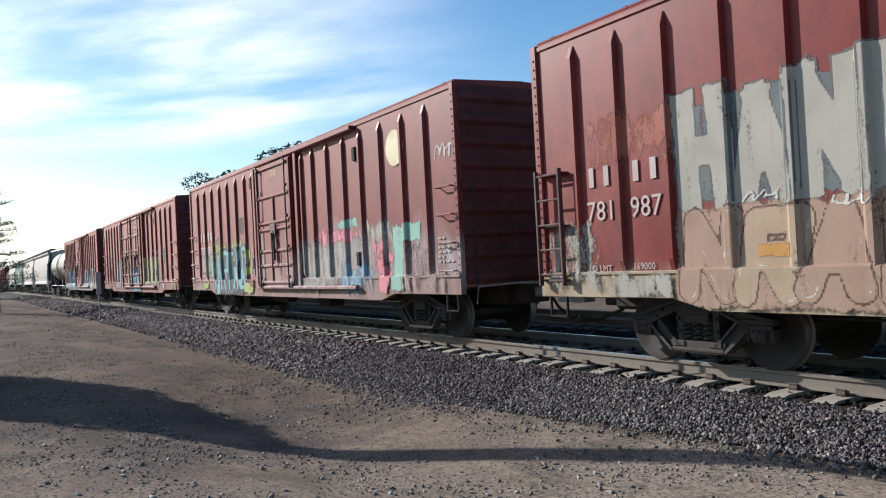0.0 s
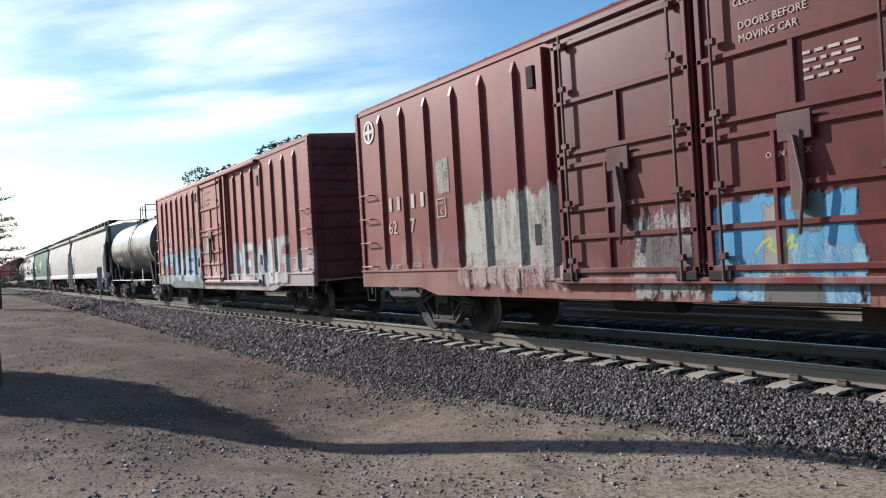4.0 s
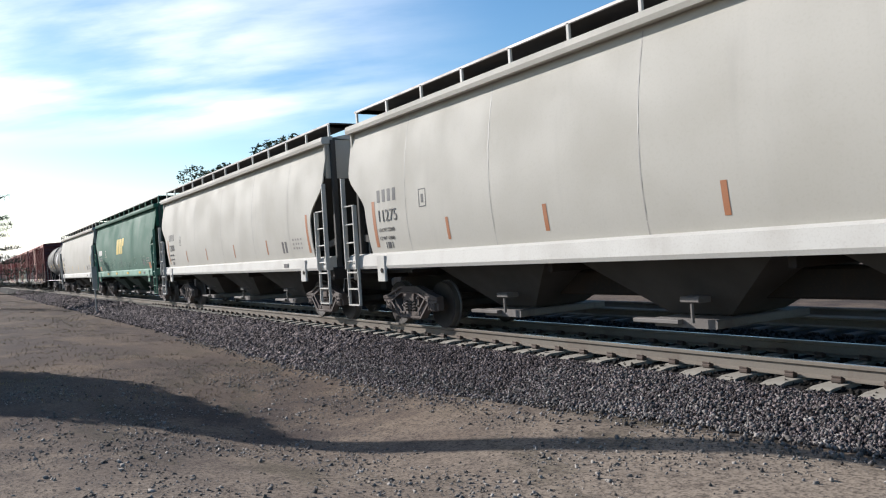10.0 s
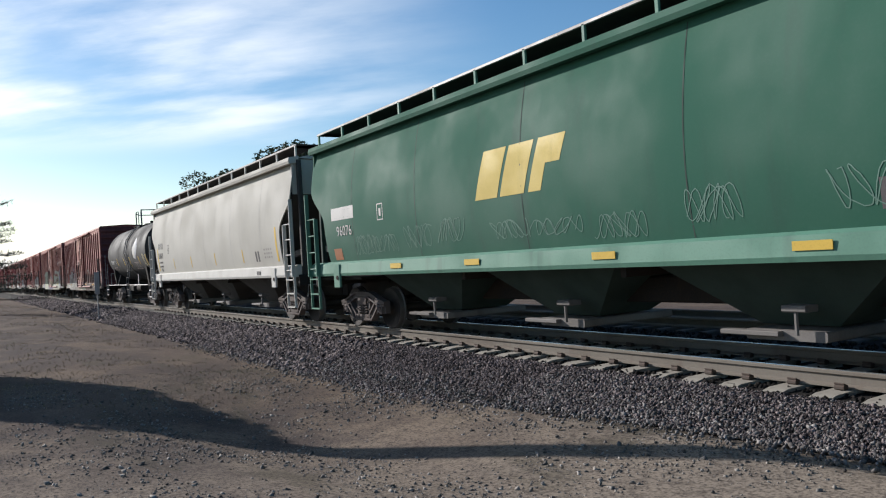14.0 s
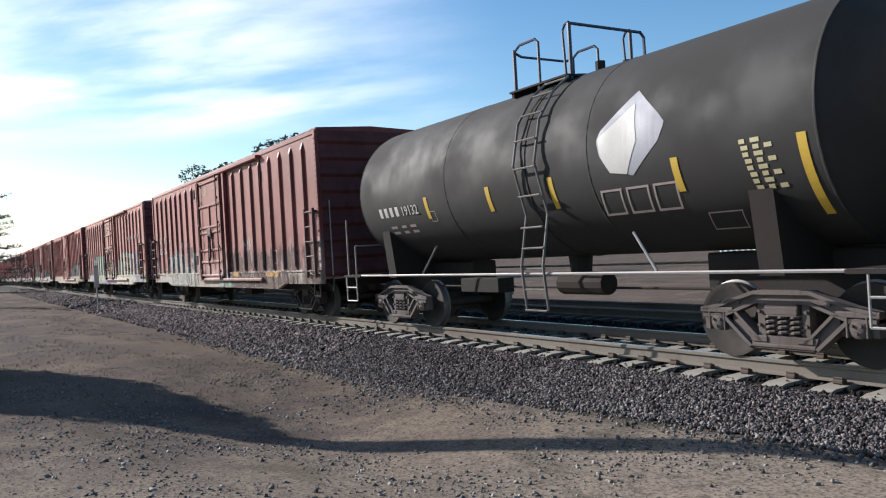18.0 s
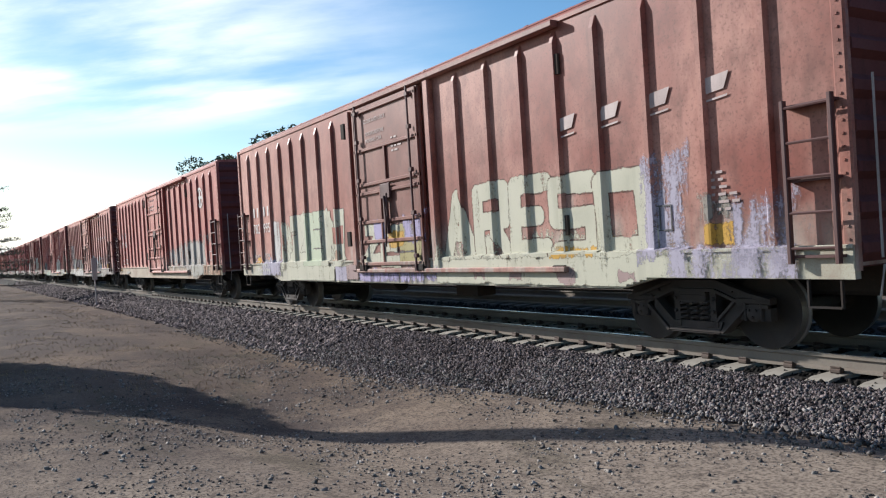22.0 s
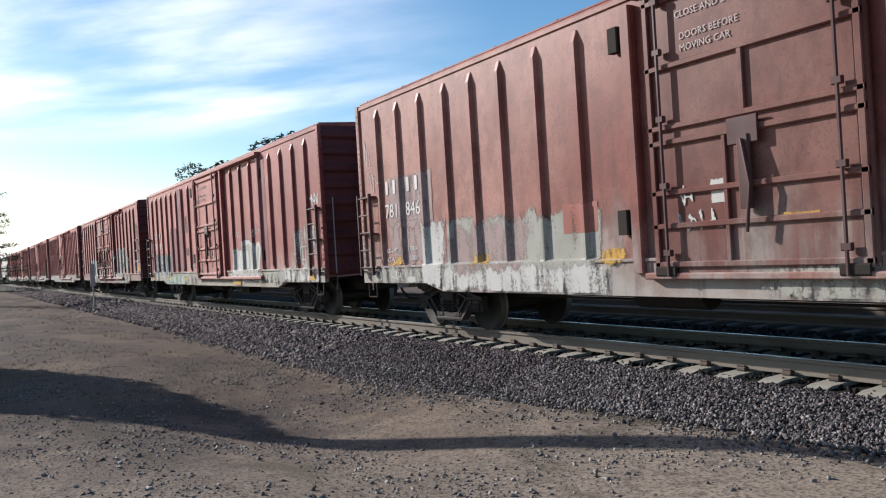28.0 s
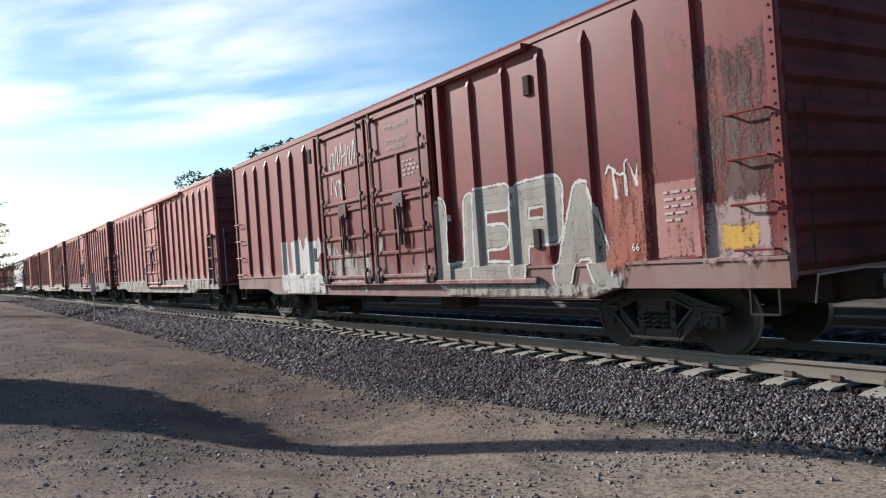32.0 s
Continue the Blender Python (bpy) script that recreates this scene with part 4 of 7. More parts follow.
def stones(name, count, place, size, material, label, seed):
    """Many broken stones as one mesh: skewed boxes with knocked corners."""
    r = np.random.RandomState(seed)
    xyz = place(r, count)
    n = len(xyz)
    box = np.array([(-1, -1, -1), (1, -1, -1), (1, 1, -1), (-1, 1, -1), (-1, -1, 1), (1, -1, 1), (1, 1, 1), (-1, 1, 1)], float)
    v = box[None] * r.uniform(0.35, 1.0, (n, 8, 1)) + r.uniform(-0.35, 0.35, (n, 8, 3))
    v *= size[0] * (size[1] / size[0]) ** (r.uniform(0, 1, (n, 1, 1)) ** 1.6) * r.uniform(0.65, 1.35, (n, 1, 3))
    q = r.normal(size=(n, 4))
    q /= np.linalg.norm(q, axis=1)[:, None]
    w, x, y, z = q.T
    rot = np.stack([1 - 2 * (y * y + z * z), 2 * (x * y - z * w), 2 * (x * z + y * w), 2 * (x * y + z * w), 1 - 2 * (x * x + z * z), 2 * (y * z - x * w), 2 * (x * z - y * w), 2 * (y * z + x * w), 1 - 2 * (x * x + y * y)], 1).reshape(n, 3, 3)
    v = np.einsum("nij,nkj->nki", rot, v) + xyz[:, None]
    quads = np.array([(0, 3, 2, 1), (4, 5, 6, 7), (0, 1, 5, 4), (1, 2, 6, 5), (2, 3, 7, 6), (3, 0, 4, 7)])
    faces = (quads[None] + 8 * np.arange(n)[:, None, None]).reshape(-1)
    me = bpy.data.meshes.new(name)
    me.vertices.add(8 * n)
    me.vertices.foreach_set("co", v.reshape(-1))
    me.loops.add(len(faces))
    me.loops.foreach_set("vertex_index", faces)
    me.polygons.add(6 * n)
    me.polygons.foreach_set("loop_start", np.arange(0, 24 * n, 4))
    me.update(calc_edges=True)
    me.materials.append(material)
    return tagged(new(name, me), label, name.replace("_", " "), kind="stuff")


def shoulder(y):
    """Top of the ballast across the track."""
    return np.where(y < -1.75, -0.225 - (-1.75 - y) * 0.31, -0.225)


def on_shoulder(x0, x1, spread=0.5):
    def place(r, n):
        x, u = r.uniform(x0, x1, n), r.uniform(0, 1, n)
        y = -1.33 - u ** 0.9 * 1.75 - np.abs(r.normal(0, 0.10, n)) * (u > 0.75) * spread * 4
        low, top = np.array([ground_height(a, b) for a, b in zip(x, y)]), shoulder(y)
        keep = low - top < r.exponential(0.035, n)
        z = np.maximum(top, low) + r.uniform(-0.008, 0.016, n)
        return np.stack([x, y, z], 1)[keep]
    return place


def at_toe(x0, x1):
    def place(r, n):
        x = r.uniform(x0, x1, n)
        y = -2.95 + 0.6 * np.clip((x + 12) / 9, 0, 1) - r.normal(0, 0.34, n)
        z = np.maximum(shoulder(y), np.array([ground_height(a, b) for a, b in zip(x, y)])) + r.uniform(-0.005, 0.02, n)
        return np.stack([x, y, z], 1)
    return place


def between_ties(x0, x1):
    def place(r, n):
        y = r.uniform(-1.3, 3.0, n)
        return np.stack([r.uniform(x0, x1, n), y, r.uniform(-0.245, -0.222, n)], 1)
    return place


def on_ground(x0, x1, y0, y1, power=1.0):
    def place(r, n):
        x, y = r.uniform(x0, x1, n), y1 - (y1 - y0) * r.uniform(0, 1, n) ** power
        keep = np.array([0.5 + 1.3 * noise.noise(Vector((a * 0.5, b * 0.8, 7.0))) + 0.5 * noise.noise(Vector((a * 2.2, b * 2.6, 1.0))) for a, b in zip(x, y)]) > r.uniform(0, 1, n)
        x, y = x[keep], y[keep]
        z = np.array([ground_height(a, b) for a, b in zip(x, y)])
        return np.stack([x, y, z], 1)
    return place


stones("ballast_stones", 66000, on_shoulder(-15, 1), (0.008, 0.022), M_BALLAST, "dark grey broken ballast stones on the track shoulder", 1)
stones("ballast_stones", 40000, on_shoulder(-42, -15), (0.020, 0.044), M_BALLAST, "dark grey broken ballast stones on the track shoulder", 2)
stones("ballast_stones", 14000, on_shoulder(-120, -42), (0.045, 0.085), M_BALLAST, "dark grey broken ballast stones on the track shoulder", 3)
stones("ballast_stones", 12000, between_ties(-30, 2), (0.022, 0.042), M_BLACK_BALLAST, "dark ballast stones between the rails", 4)
stones("ballast_stones", 9000, at_toe(-24, 1), (0.010, 0.026), M_DUSTY, "dusty grey stones along the foot of the ballast", 7)
stones("ballast_stones", 15000, on_shoulder(-9, 1), (0.009, 0.022), M_DUSTY, "dusty grey stones along the foot of the ballast", 9)
stones("gravel", 46000, on_ground(-17, 0, -8.8, -3.0), (0.003, 0.011), M_PEBBLE, "small loose gravel on the dirt", 5)
stones("gravel", 9000, on_ground(-15, 0, -8.5, -2.9), (0.009, 0.024), M_PEBBLE, "loose stones on the dirt", 6)

# ---- roadside ----


def dry_grass():
    rng, s = random.Random(17), Shape()
    for i in range(2600):
        x = -13 - 75 * rng.random() ** 1.4
        y = rng.uniform(-9.5, -3.6)
        if noise.noise(Vector((x * 0.22, y * 0.5, 2.0))) < -0.05:
            continue
        z = ground_height(x, y)
        for j in range(3):
            h, a = rng.uniform(0.015, 0.05), rng.uniform(0, 6.3)
            dx, dy, w = 0.7 * h * math.cos(a), 0.7 * h * math.sin(a), 0.006 - 0.0002 * x
            px, py = x + rng.gauss(0, 0.08), y + rng.gauss(0, 0.08)
            s.add([(px - w, py + w, z - 0.01), (px + w, py - w, z - 0.01), (px + dx, py + dy, z + h)], [(0, 1, 2)])
    tagged(new("dry_grass", s.mesh("dry_grass", M_GRASS)), "low sparse dry grass on the brown dirt", "dry grass", kind="stuff")


dry_grass()



def leaf_cloud(rng, centres, count, size, squash=1.0):
    """Small folded leaves scattered in clumps round the given centres (x, y, z, radius)."""
    s = Shape()
    for i in range(count):
        cx, cy, cz, r = centres[rng.randrange(len(centres))]
        d = Vector((rng.gauss(0, 1), rng.gauss(0, 1), rng.gauss(0, 1))).normalized() * r * rng.uniform(0.35, 1.0) ** 0.5
        p = Vector((cx + d.x, cy + d.y, cz + d.z * squash))
        a = Vector((rng.gauss(0, 1), rng.gauss(0, 1), rng.gauss(0, 0.7))).normalized() * size * rng.uniform(0.6, 1.3)
        b = a.cross(Vector((rng.gauss(0, 1), rng.gauss(0, 1), rng.gauss(0, 1)))).normalized() * size * 0.4
        s.add([tuple(p - a), tuple(p + b), tuple(p + a), tuple(p - b + Vector((0, 0, 0.1 * size)))], [(0, 1, 2), (0, 2, 3)])
    return s


def broad_tree(x, y, height, spread, seed, label):
    rng = random.Random(seed)
    tree = thing("tree", label, "tree", "trees behind the line", at=pose(x, y, -0.62))
    trunk = Shape().tube([(0, 0, 0), (0.1, 0.05, height * 0.3), (-0.1, 0.1, height * 0.62)], [height * 0.03, height * 0.022, height * 0.012], 8)
    centres = []
    for i in range(34):
        a, h = rng.uniform(0, 6.3), rng.uniform(0.38, 0.95)
        w = spread * math.sin(math.pi * min(1.0, (h - 0.2) / 0.85)) ** 0.6 * rng.uniform(0.35, 0.9)
        tip = (w * math.cos(a), w * math.sin(a), h * height)
        trunk.tube([(0, 0.05, height * rng.uniform(0.25, 0.5)), (0.5 * tip[0], 0.5 * tip[1], tip[2] - 0.12 * height), tip], [0.012 * height, 0.006 * height, 0.002 * height], 5)
        centres.append((*tip, spread * rng.uniform(0.22, 0.40)))
    part("trunk", trunk, M_BARK, tree)
    part("crown", leaf_cloud(rng, centres, 10000, 0.22, 0.75), M_LEAF, tree, "uneven dark green leaves")
    return tree


def conifer(x, y, height, spread, seed, label):
    rng = random.Random(seed)
    tree = thing("tree", label, "tree", at=pose(x, y, -0.5))
    trunk, needles = Shape().tube([(0, 0, 0), (0.05, 0, height * 0.5), (0, 0, height)], [0.17, 0.11, 0.02], 8), Shape()
    for i in range(60):
        h = rng.uniform(0.12, 0.98)
        a, w = rng.uniform(0, 6.3), spread * (1.05 - h) ** 0.7 * rng.uniform(0.55, 1.1)
        tip = Vector((w * math.cos(a), w * math.sin(a), h * height + rng.uniform(-0.15, 0.35)))
        root = Vector((0, 0, h * height))
        trunk.tube([tuple(root), tuple(root.lerp(tip, 0.5) - Vector((0, 0, 0.08))), tuple(tip)], [0.035, 0.02, 0.006], 4)
        for j in range(90):
            p = root.lerp(tip, rng.uniform(0.25, 1.0)) + Vector((rng.gauss(0, 0.10), rng.gauss(0, 0.10), rng.gauss(0, 0.07)))
            d = Vector((rng.gauss(0, 1), rng.gauss(0, 1), rng.gauss(0.2, 0.7))).normalized() * rng.uniform(0.14, 0.30)
            e = d.cross(Vector((0.3, 0.2, 1))).normalized() * 0.03
            needles.add([tuple(p - e), tuple(p + e), tuple(p + d)], [(0, 1, 2)])
    part("trunk", trunk, M_BARK, tree)
    part("crown", needles, M_NEEDLE, tree, "sparse dark needles on drooping boughs")
    return tree


broad_tree(-66.0, 17.5, 12.9, 5.0, 3, "broad dark green tree behind the train")
broad_tree(-90.0, 17.0, 13.9, 4.4, 4, "round dark green tree far behind the train")
broad_tree(-66.0, 85.0, 7.5, 3.6, 5, "small dark tree behind the shed")
broad_tree(-58.0, 90.0, 7.0, 3.4, 6, "small dark tree behind the shed")
conifer(-60.0, -6.95, 8.4, 3.8, 8, "sparse dark conifer beside the line")


def build_pole():
    pole = thing("utility_pole", "dark weathered wooden utility pole in the dirt", "utility pole", at=pose(-16.45, -8.745, -0.4))
    part("shaft", Shape().tube([(0, 0, -0.4), (0, -0.05, 3), (0.01, -0.15, 8.6)], [0.29, 0.27, 0.24], 14), M_POLE, pole, smooth=True)


build_pole()


def shrub(x, y, height, wide, seed):
    """A tall clipped dome of dense leaves, standing in for an unknown shadow caster."""
    rng = random.Random(seed)
    bush = thing("shrub", "unseen dark green shrub added for the shadow it casts", "shrub", at=pose(x, y, -0.42))
    stems, centres = Shape(), []
    for i in range(420):
        h, a = rng.uniform(0.03, 0.97), rng.uniform(0, 6.3)
        reach = wide * (1.0 if h < 0.45 else math.sqrt(max(0.0, 1 - ((h - 0.45) / 0.55) ** 2))) - 0.22
        w = max(0.05, reach) * math.sqrt(rng.uniform(0.15, 1.0))
        tip = (w * math.cos(a), w * math.sin(a), h * (height - 0.25))
        if i % 9 == 0:
            stems.tube([(tip[0] * 0.2, tip[1] * 0.2, 0), (tip[0] * 0.6, tip[1] * 0.6, tip[2] * 0.5), tip], [0.04, 0.025, 0.008], 5)
        centres.append((*tip, rng.uniform(0.2, 0.32)))
    part("stems", stems, M_BARK, bush)
    part("foliage", leaf_cloud(rng, centres, 26000, 0.12), M_LEAF, bush)


# stands out of view, added only for its shadow on the dirt
shrub(-19.25, -10.2, 4.55, 1.72, 11)


def marker_post(x, y):
    post = thing("marker_post", "thin grey trackside marker post with a narrow plate", "post", at=pose(x, y, -0.6))
    part("pole", Shape().cbox(-0.035, 0.035, -0.03, 0.03, -0.1, 2.4, 0.01), M_STEEL, post)
    part("plate", Shape().cbox(-0.03, 0.03, -0.12, 0.12, 1.3, 2.45, 0.01), M_STEEL, post)


marker_post(-44.7, -2.85)


def build_shed():
    wall = weathered("pale green cladding", (0.50, 0.58, 0.50), (0.35, 0.36, 0.30), 0.3, 0.6)
    roof = weathered("white sheet roof", (0.72, 0.74, 0.75), (0.5, 0.48, 0.45), 0.25, 0.5)
    shed = thing("shed", "long low shed with pale green ribbed walls and a white roof", "shed", at=pose(-30, 53, -0.62))
    part("wall", Shape().box(-18, 22, -3, 9, 0, 4.2), wall, shed)
    ribs = Shape()
    for i in range(67):
        x = -18 + 0.6 * i
        ribs.box(x, x + 0.16, -3.12, -3, 0.1, 4.2)
    part("wall_rib", ribs, roof, shed)
    part("roof", Shape().prism([(-3.5, 4.15), (-3.5, 4.40), (3, 5.1), (9.5, 4.40), (9.5, 4.15), (3, 4.9)], 0, -18.4, 22.4), roof, shed)
    for i in range(7):
        x = -15 + 5.4 * i
        w = part("window", Shape().cbox(x, x + 1.6, -3.2, -3.13, 1.6, 2.8, 0.02), M_INK, shed)


build_shed()

# ---- the train ----
M_ROOF = weathered("boxcar roof", (0.11, 0.06, 0.052), (0.17, 0.11, 0.09), 0.5, 0.75)


def sill_of(i, colour):
    return weathered("sill paint %d" % i, colour, (0.17, 0.07, 0.05), 0.55, 0.75, (0.10, 0.05, 0.04), scale=1.4)


RED, MAROON, BROWN = (0.185, 0.046, 0.036), (0.150, 0.040, 0.036), (0.235, 0.095, 0.070)
# front, rear, paint, faded paint, pale overpaint, its height, its strength, sill, door, ladder, label
BOXCARS = (
    (9.40, -9.34, RED, (0.27, 0.10, 0.075), (0.40, 0.35, 0.28), 1.3, 0.5, (0.40, 0.33, 0.22), "single", "tall", "red-brown boxcar with big silver and beige graffiti"),
    (-11.58, -30.12, MAROON, (0.20, 0.065, 0.05), (0.46, 0.46, 0.46), 2.2, 0.75, (0.30, 0.19, 0.16), "single", "rungs", "maroon boxcar with a cream disc and scrubbed graffiti"),
    (-32.45, -51.10, MAROON, (0.21, 0.065, 0.055), (0.40, 0.36, 0.34), 1.5, 0.45, (0.26, 0.10, 0.08), "double", "rungs", "maroon double-door boxcar with blue graffiti"),
    (-53.90, -71.77, (0.20, 0.060, 0.042), (0.25, 0.09, 0.065), (0.50, 0.52, 0.55), 1.75, 0.75, (0.34, 0.30, 0.29), "single", "rungs", "red-brown boxcar with white and pale blue graffiti"),
    (-174.15, -192.75, (0.175, 0.050, 0.042), (0.245, 0.092, 0.075), (0.52, 0.46, 0.42), 1.95, 0.6, (0.44, 0.38, 0.31), "single", "tall", "faded red boxcar with scrubbed pale lower panels"),
    (-194.90, -214.00, BROWN, (0.36, 0.20, 0.16), (0.50, 0.50, 0.43), 1.8, 0.6, (0.48, 0.46, 0.36), "single", "tall", "sun-bleached brown boxcar with pale green graffiti"),
    (-216.30, -235.20, (0.22, 0.078, 0.058), (0.30, 0.135, 0.105), (0.50, 0.44, 0.37), 1.65, 0.55, (0.46, 0.38, 0.28), "single", "tall", "faded brown boxcar with a round white emblem"),
    (-237.30, -256.40, (0.23, 0.090, 0.068), (0.34, 0.18, 0.145), (0.46, 0.42, 0.38), 1.9, 0.65, (0.42, 0.37, 0.33), "single", "tall", "bleached brown boxcar with grey scrubbed panels"),
    (-258.50, -277.76, (0.23, 0.078, 0.062), (0.31, 0.13, 0.105), (0.46, 0.44, 0.38), 1.5, 0.5, (0.38, 0.35, 0.28), "single", "tall", "faded brown boxcar with white bubble graffiti"),
    (-280.00, -298.75, MAROON, (0.20, 0.058, 0.050), (0.52, 0.48, 0.46), 1.45, 0.5, (0.26, 0.15, 0.13), "double", "rungs", "maroon double-door boxcar with silver graffiti"),
    (-301.00, -320.00, (0.22, 0.085, 0.066), (0.31, 0.15, 0.12), (0.46, 0.40, 0.36), 1.3, 0.5, (0.44, 0.38, 0.32), "single", "tall", "faded brown boxcar with a pale sill"),
    (-322.20, -341.20, (0.25, 0.115, 0.09), (0.36, 0.20, 0.17), (0.46, 0.42, 0.36), 1.4, 0.5, (0.42, 0.36, 0.32), "single", "tall", "bleached brown boxcar with pale dusty panels"),
)
CARS = []
for i, (front, rear, paint, faded, wash, top, strength, sill, door, ladder, label) in enumerate(BOXCARS):
    if i in (5, 7):
        paint, faded = (1.0 * paint[0], 0.74 * paint[1], 0.74 * paint[2]), (1.12 * faded[0], 0.98 * faded[1], 0.95 * faded[2])
    else:
        paint, faded = (1.0 * paint[0], 0.40 * paint[1], 0.46 * paint[2]), (0.90 * faded[0], 0.42 * faded[1], 0.48 * faded[2])
        if i >= 3 and i != 9:
            paint, faded = (0.98 * paint[0], 1.35 * paint[1], 1.30 * paint[2]), (1.15 * faded[0], 1.75 * faded[1], 1.65 * faded[2])
    tone = 0.84 if i in (3, 4) else 1.18 if i in (6, 10, 11) else 1.0
    paint, faded = tuple(tone * v for v in paint), tuple(tone * v for v in faded)
    m = car_paint("boxcar paint %d" % i, paint, faded, i + 1, wash, top, strength)
    d = car_paint("door paint %d" % i, tuple(0.62 * v for v in paint), tuple(0.6 * v for v in faded), i + 20, wash, top - 0.4, strength) if i in (2, 5, 7) else None
    CARS.append(boxcar(label, front, rear, m, m, sill_of(i, tuple(0.82 * v for v in sill)), door, ladder, True, d))

M_TANK_A = weathered("glossy black tank paint", (0.016, 0.016, 0.018), (0.035, 0.030, 0.028), 0.4, 0.4, (0.03, 0.028, 0.026), coat=0.55)
M_TANK_B = weathered("dull grey-black tank paint", (0.023, 0.021, 0.020), (0.040, 0.034, 0.030), 0.5, 0.8, (0.035, 0.03, 0.03))
TANKS = [tank_car("glossy black tank car with white lettering", -73.30, -85.80, M_TANK_A, 5.50), tank_car("dull black tank car with a white diamond patch", -160.25, -173.10, M_TANK_B)]

# dark tones: grime plus the shade under and between hoppers, put into colour
M_GRIME_SHADE = weathered("hopper grime and shade tone", (0.052, 0.047, 0.043), (0.04, 0.034, 0.03), 0.6, 0.85, (0.05, 0.045, 0.04))
M_GREEN_GRIME_SHADE = weathered("green hopper grime and shade tone", (0.028, 0.052, 0.042), (0.02, 0.032, 0.026), 0.6, 0.8, (0.03, 0.045, 0.04))
M_PALE = weathered("pale grey hopper paint", (0.45, 0.425, 0.375), (0.385, 0.355, 0.30), 0.3, 0.85, (0.36, 0.335, 0.30), scale=0.8)
M_PALE_SILL = weathered("white hopper sill", (0.52, 0.50, 0.46), (0.34, 0.30, 0.26), 0.3, 0.6, (0.40, 0.36, 0.32))
M_PALE_SEAM = weathered("dirty weld seam", (0.36, 0.34, 0.31), (0.25, 0.22, 0.2), 0.5, 0.6)
M_GREEN = weathered("faded green hopper paint", (0.015, 0.098, 0.060), (0.030, 0.112, 0.076), 0.6, 0.82, (0.024, 0.068, 0.05), scale=0.6)
M_GREEN_SILL = weathered("green hopper sill", (0.10, 0.24, 0.17), (0.06, 0.14, 0.10), 0.5, 0.6, (0.05, 0.10, 0.08))
HOPPERS = [hopper("pale grey covered hopper with orange reflectors", -86.40, -103.95, M_PALE, M_PALE_SILL, M_GRIME_SHADE),
           hopper("pale grey covered hopper with dark lettering", -104.95, -122.40, M_PALE, M_PALE_SILL, M_GRIME_SHADE),
           hopper("faded green covered hopper with a yellow emblem", -123.50, -140.60, M_GREEN, M_GREEN_SILL, M_GREEN_GRIME_SHADE),
           hopper("white covered hopper with orange reflectors", -141.65, -159.25, M_PALE, M_PALE_SILL, M_GRIME_SHADE)]

# the tail of the train, far down the line
place = -343.4
for i in range(20):
    if i in (2, 5, 12):
        hopper("pale hopper far down the train", place, place - 17.6, M_PALE, M_PALE_SILL, M_GRIME_SHADE, near=False)
        place -= 18.8
    else:
        c = (BROWN, RED, MAROON)[i % 3]
        # far cars' faded tone is lifted, with distance haze put into the colour
        m = car_paint("far boxcar paint %d" % i, c, tuple(1.9 * v for v in c), 40 + i, (0.5, 0.45, 0.4), 1.5, 0.5)
        boxcar("weathered boxcar far down the train", place, place - 19.0, m, M_ROOF, sill_of(100 + i, (0.40, 0.34, 0.29)), near=False)
        place -= 21.2

# ---- paint and lettering on the cars ----
# strokes of sprayed letter-like forms, each two points on a board of eight by eight
FORMS = {"a": "0048 4880 2363", "b": "0008 0868 6844 4404 4480 8000", "e": "0008 0888 0464 0080", "g": "8808 0800 0080 8084 8454", "h": "0008 8088 0484", "i": "4048", "k": "0008 8804 0480",
         "l": "0800 0080", "m": "0008 0844 4488 8880", "n": "0008 0880 8088", "o": "0008 0888 8880 8000", "p": "0008 0888 8884 8404",
         "r": "0008 0888 8884 8404 4480", "s": "8808 0804 0484 8480 8000", "t": "4048 0888", "u": "0800 0080 8088", "v": "0840 4088",
         "w": "0820 2044 4460 6088", "x": "0088 0880", "z": "0888 8800 0080"}


def skin(car, x, z):
    """How far out the painted face of a boxcar's side stands at each point: panels, posts, sill, doors."""
    ribs, a, b = RIB_MAP[car.name]
    y = np.full(x.shape, -1.545)
    for r in ribs:
        d = np.abs(x - r)
        y = np.where((d < RIB_HALF + 0.02) & (z > 1.2) & (z < 4.45), -1.545 - RIB_DEPTH * np.clip((RIB_HALF + 0.02 - d) / 0.035, 0, 1), y)
    y = np.where((x > a - 0.04) & (x < b + 0.04) & (z > 1.03), -1.662, y)
    for p in (a - 0.32, b + 0.28):
        y = np.where((np.abs(x - p) < 0.13) & (z > 1.03), -1.667, y)
    y = np.where(z < 1.26, np.minimum(y, -1.627), y)
    return np.where(z < 1.19, np.minimum(y, -1.602), y) - 0.003


LAYERS = {}


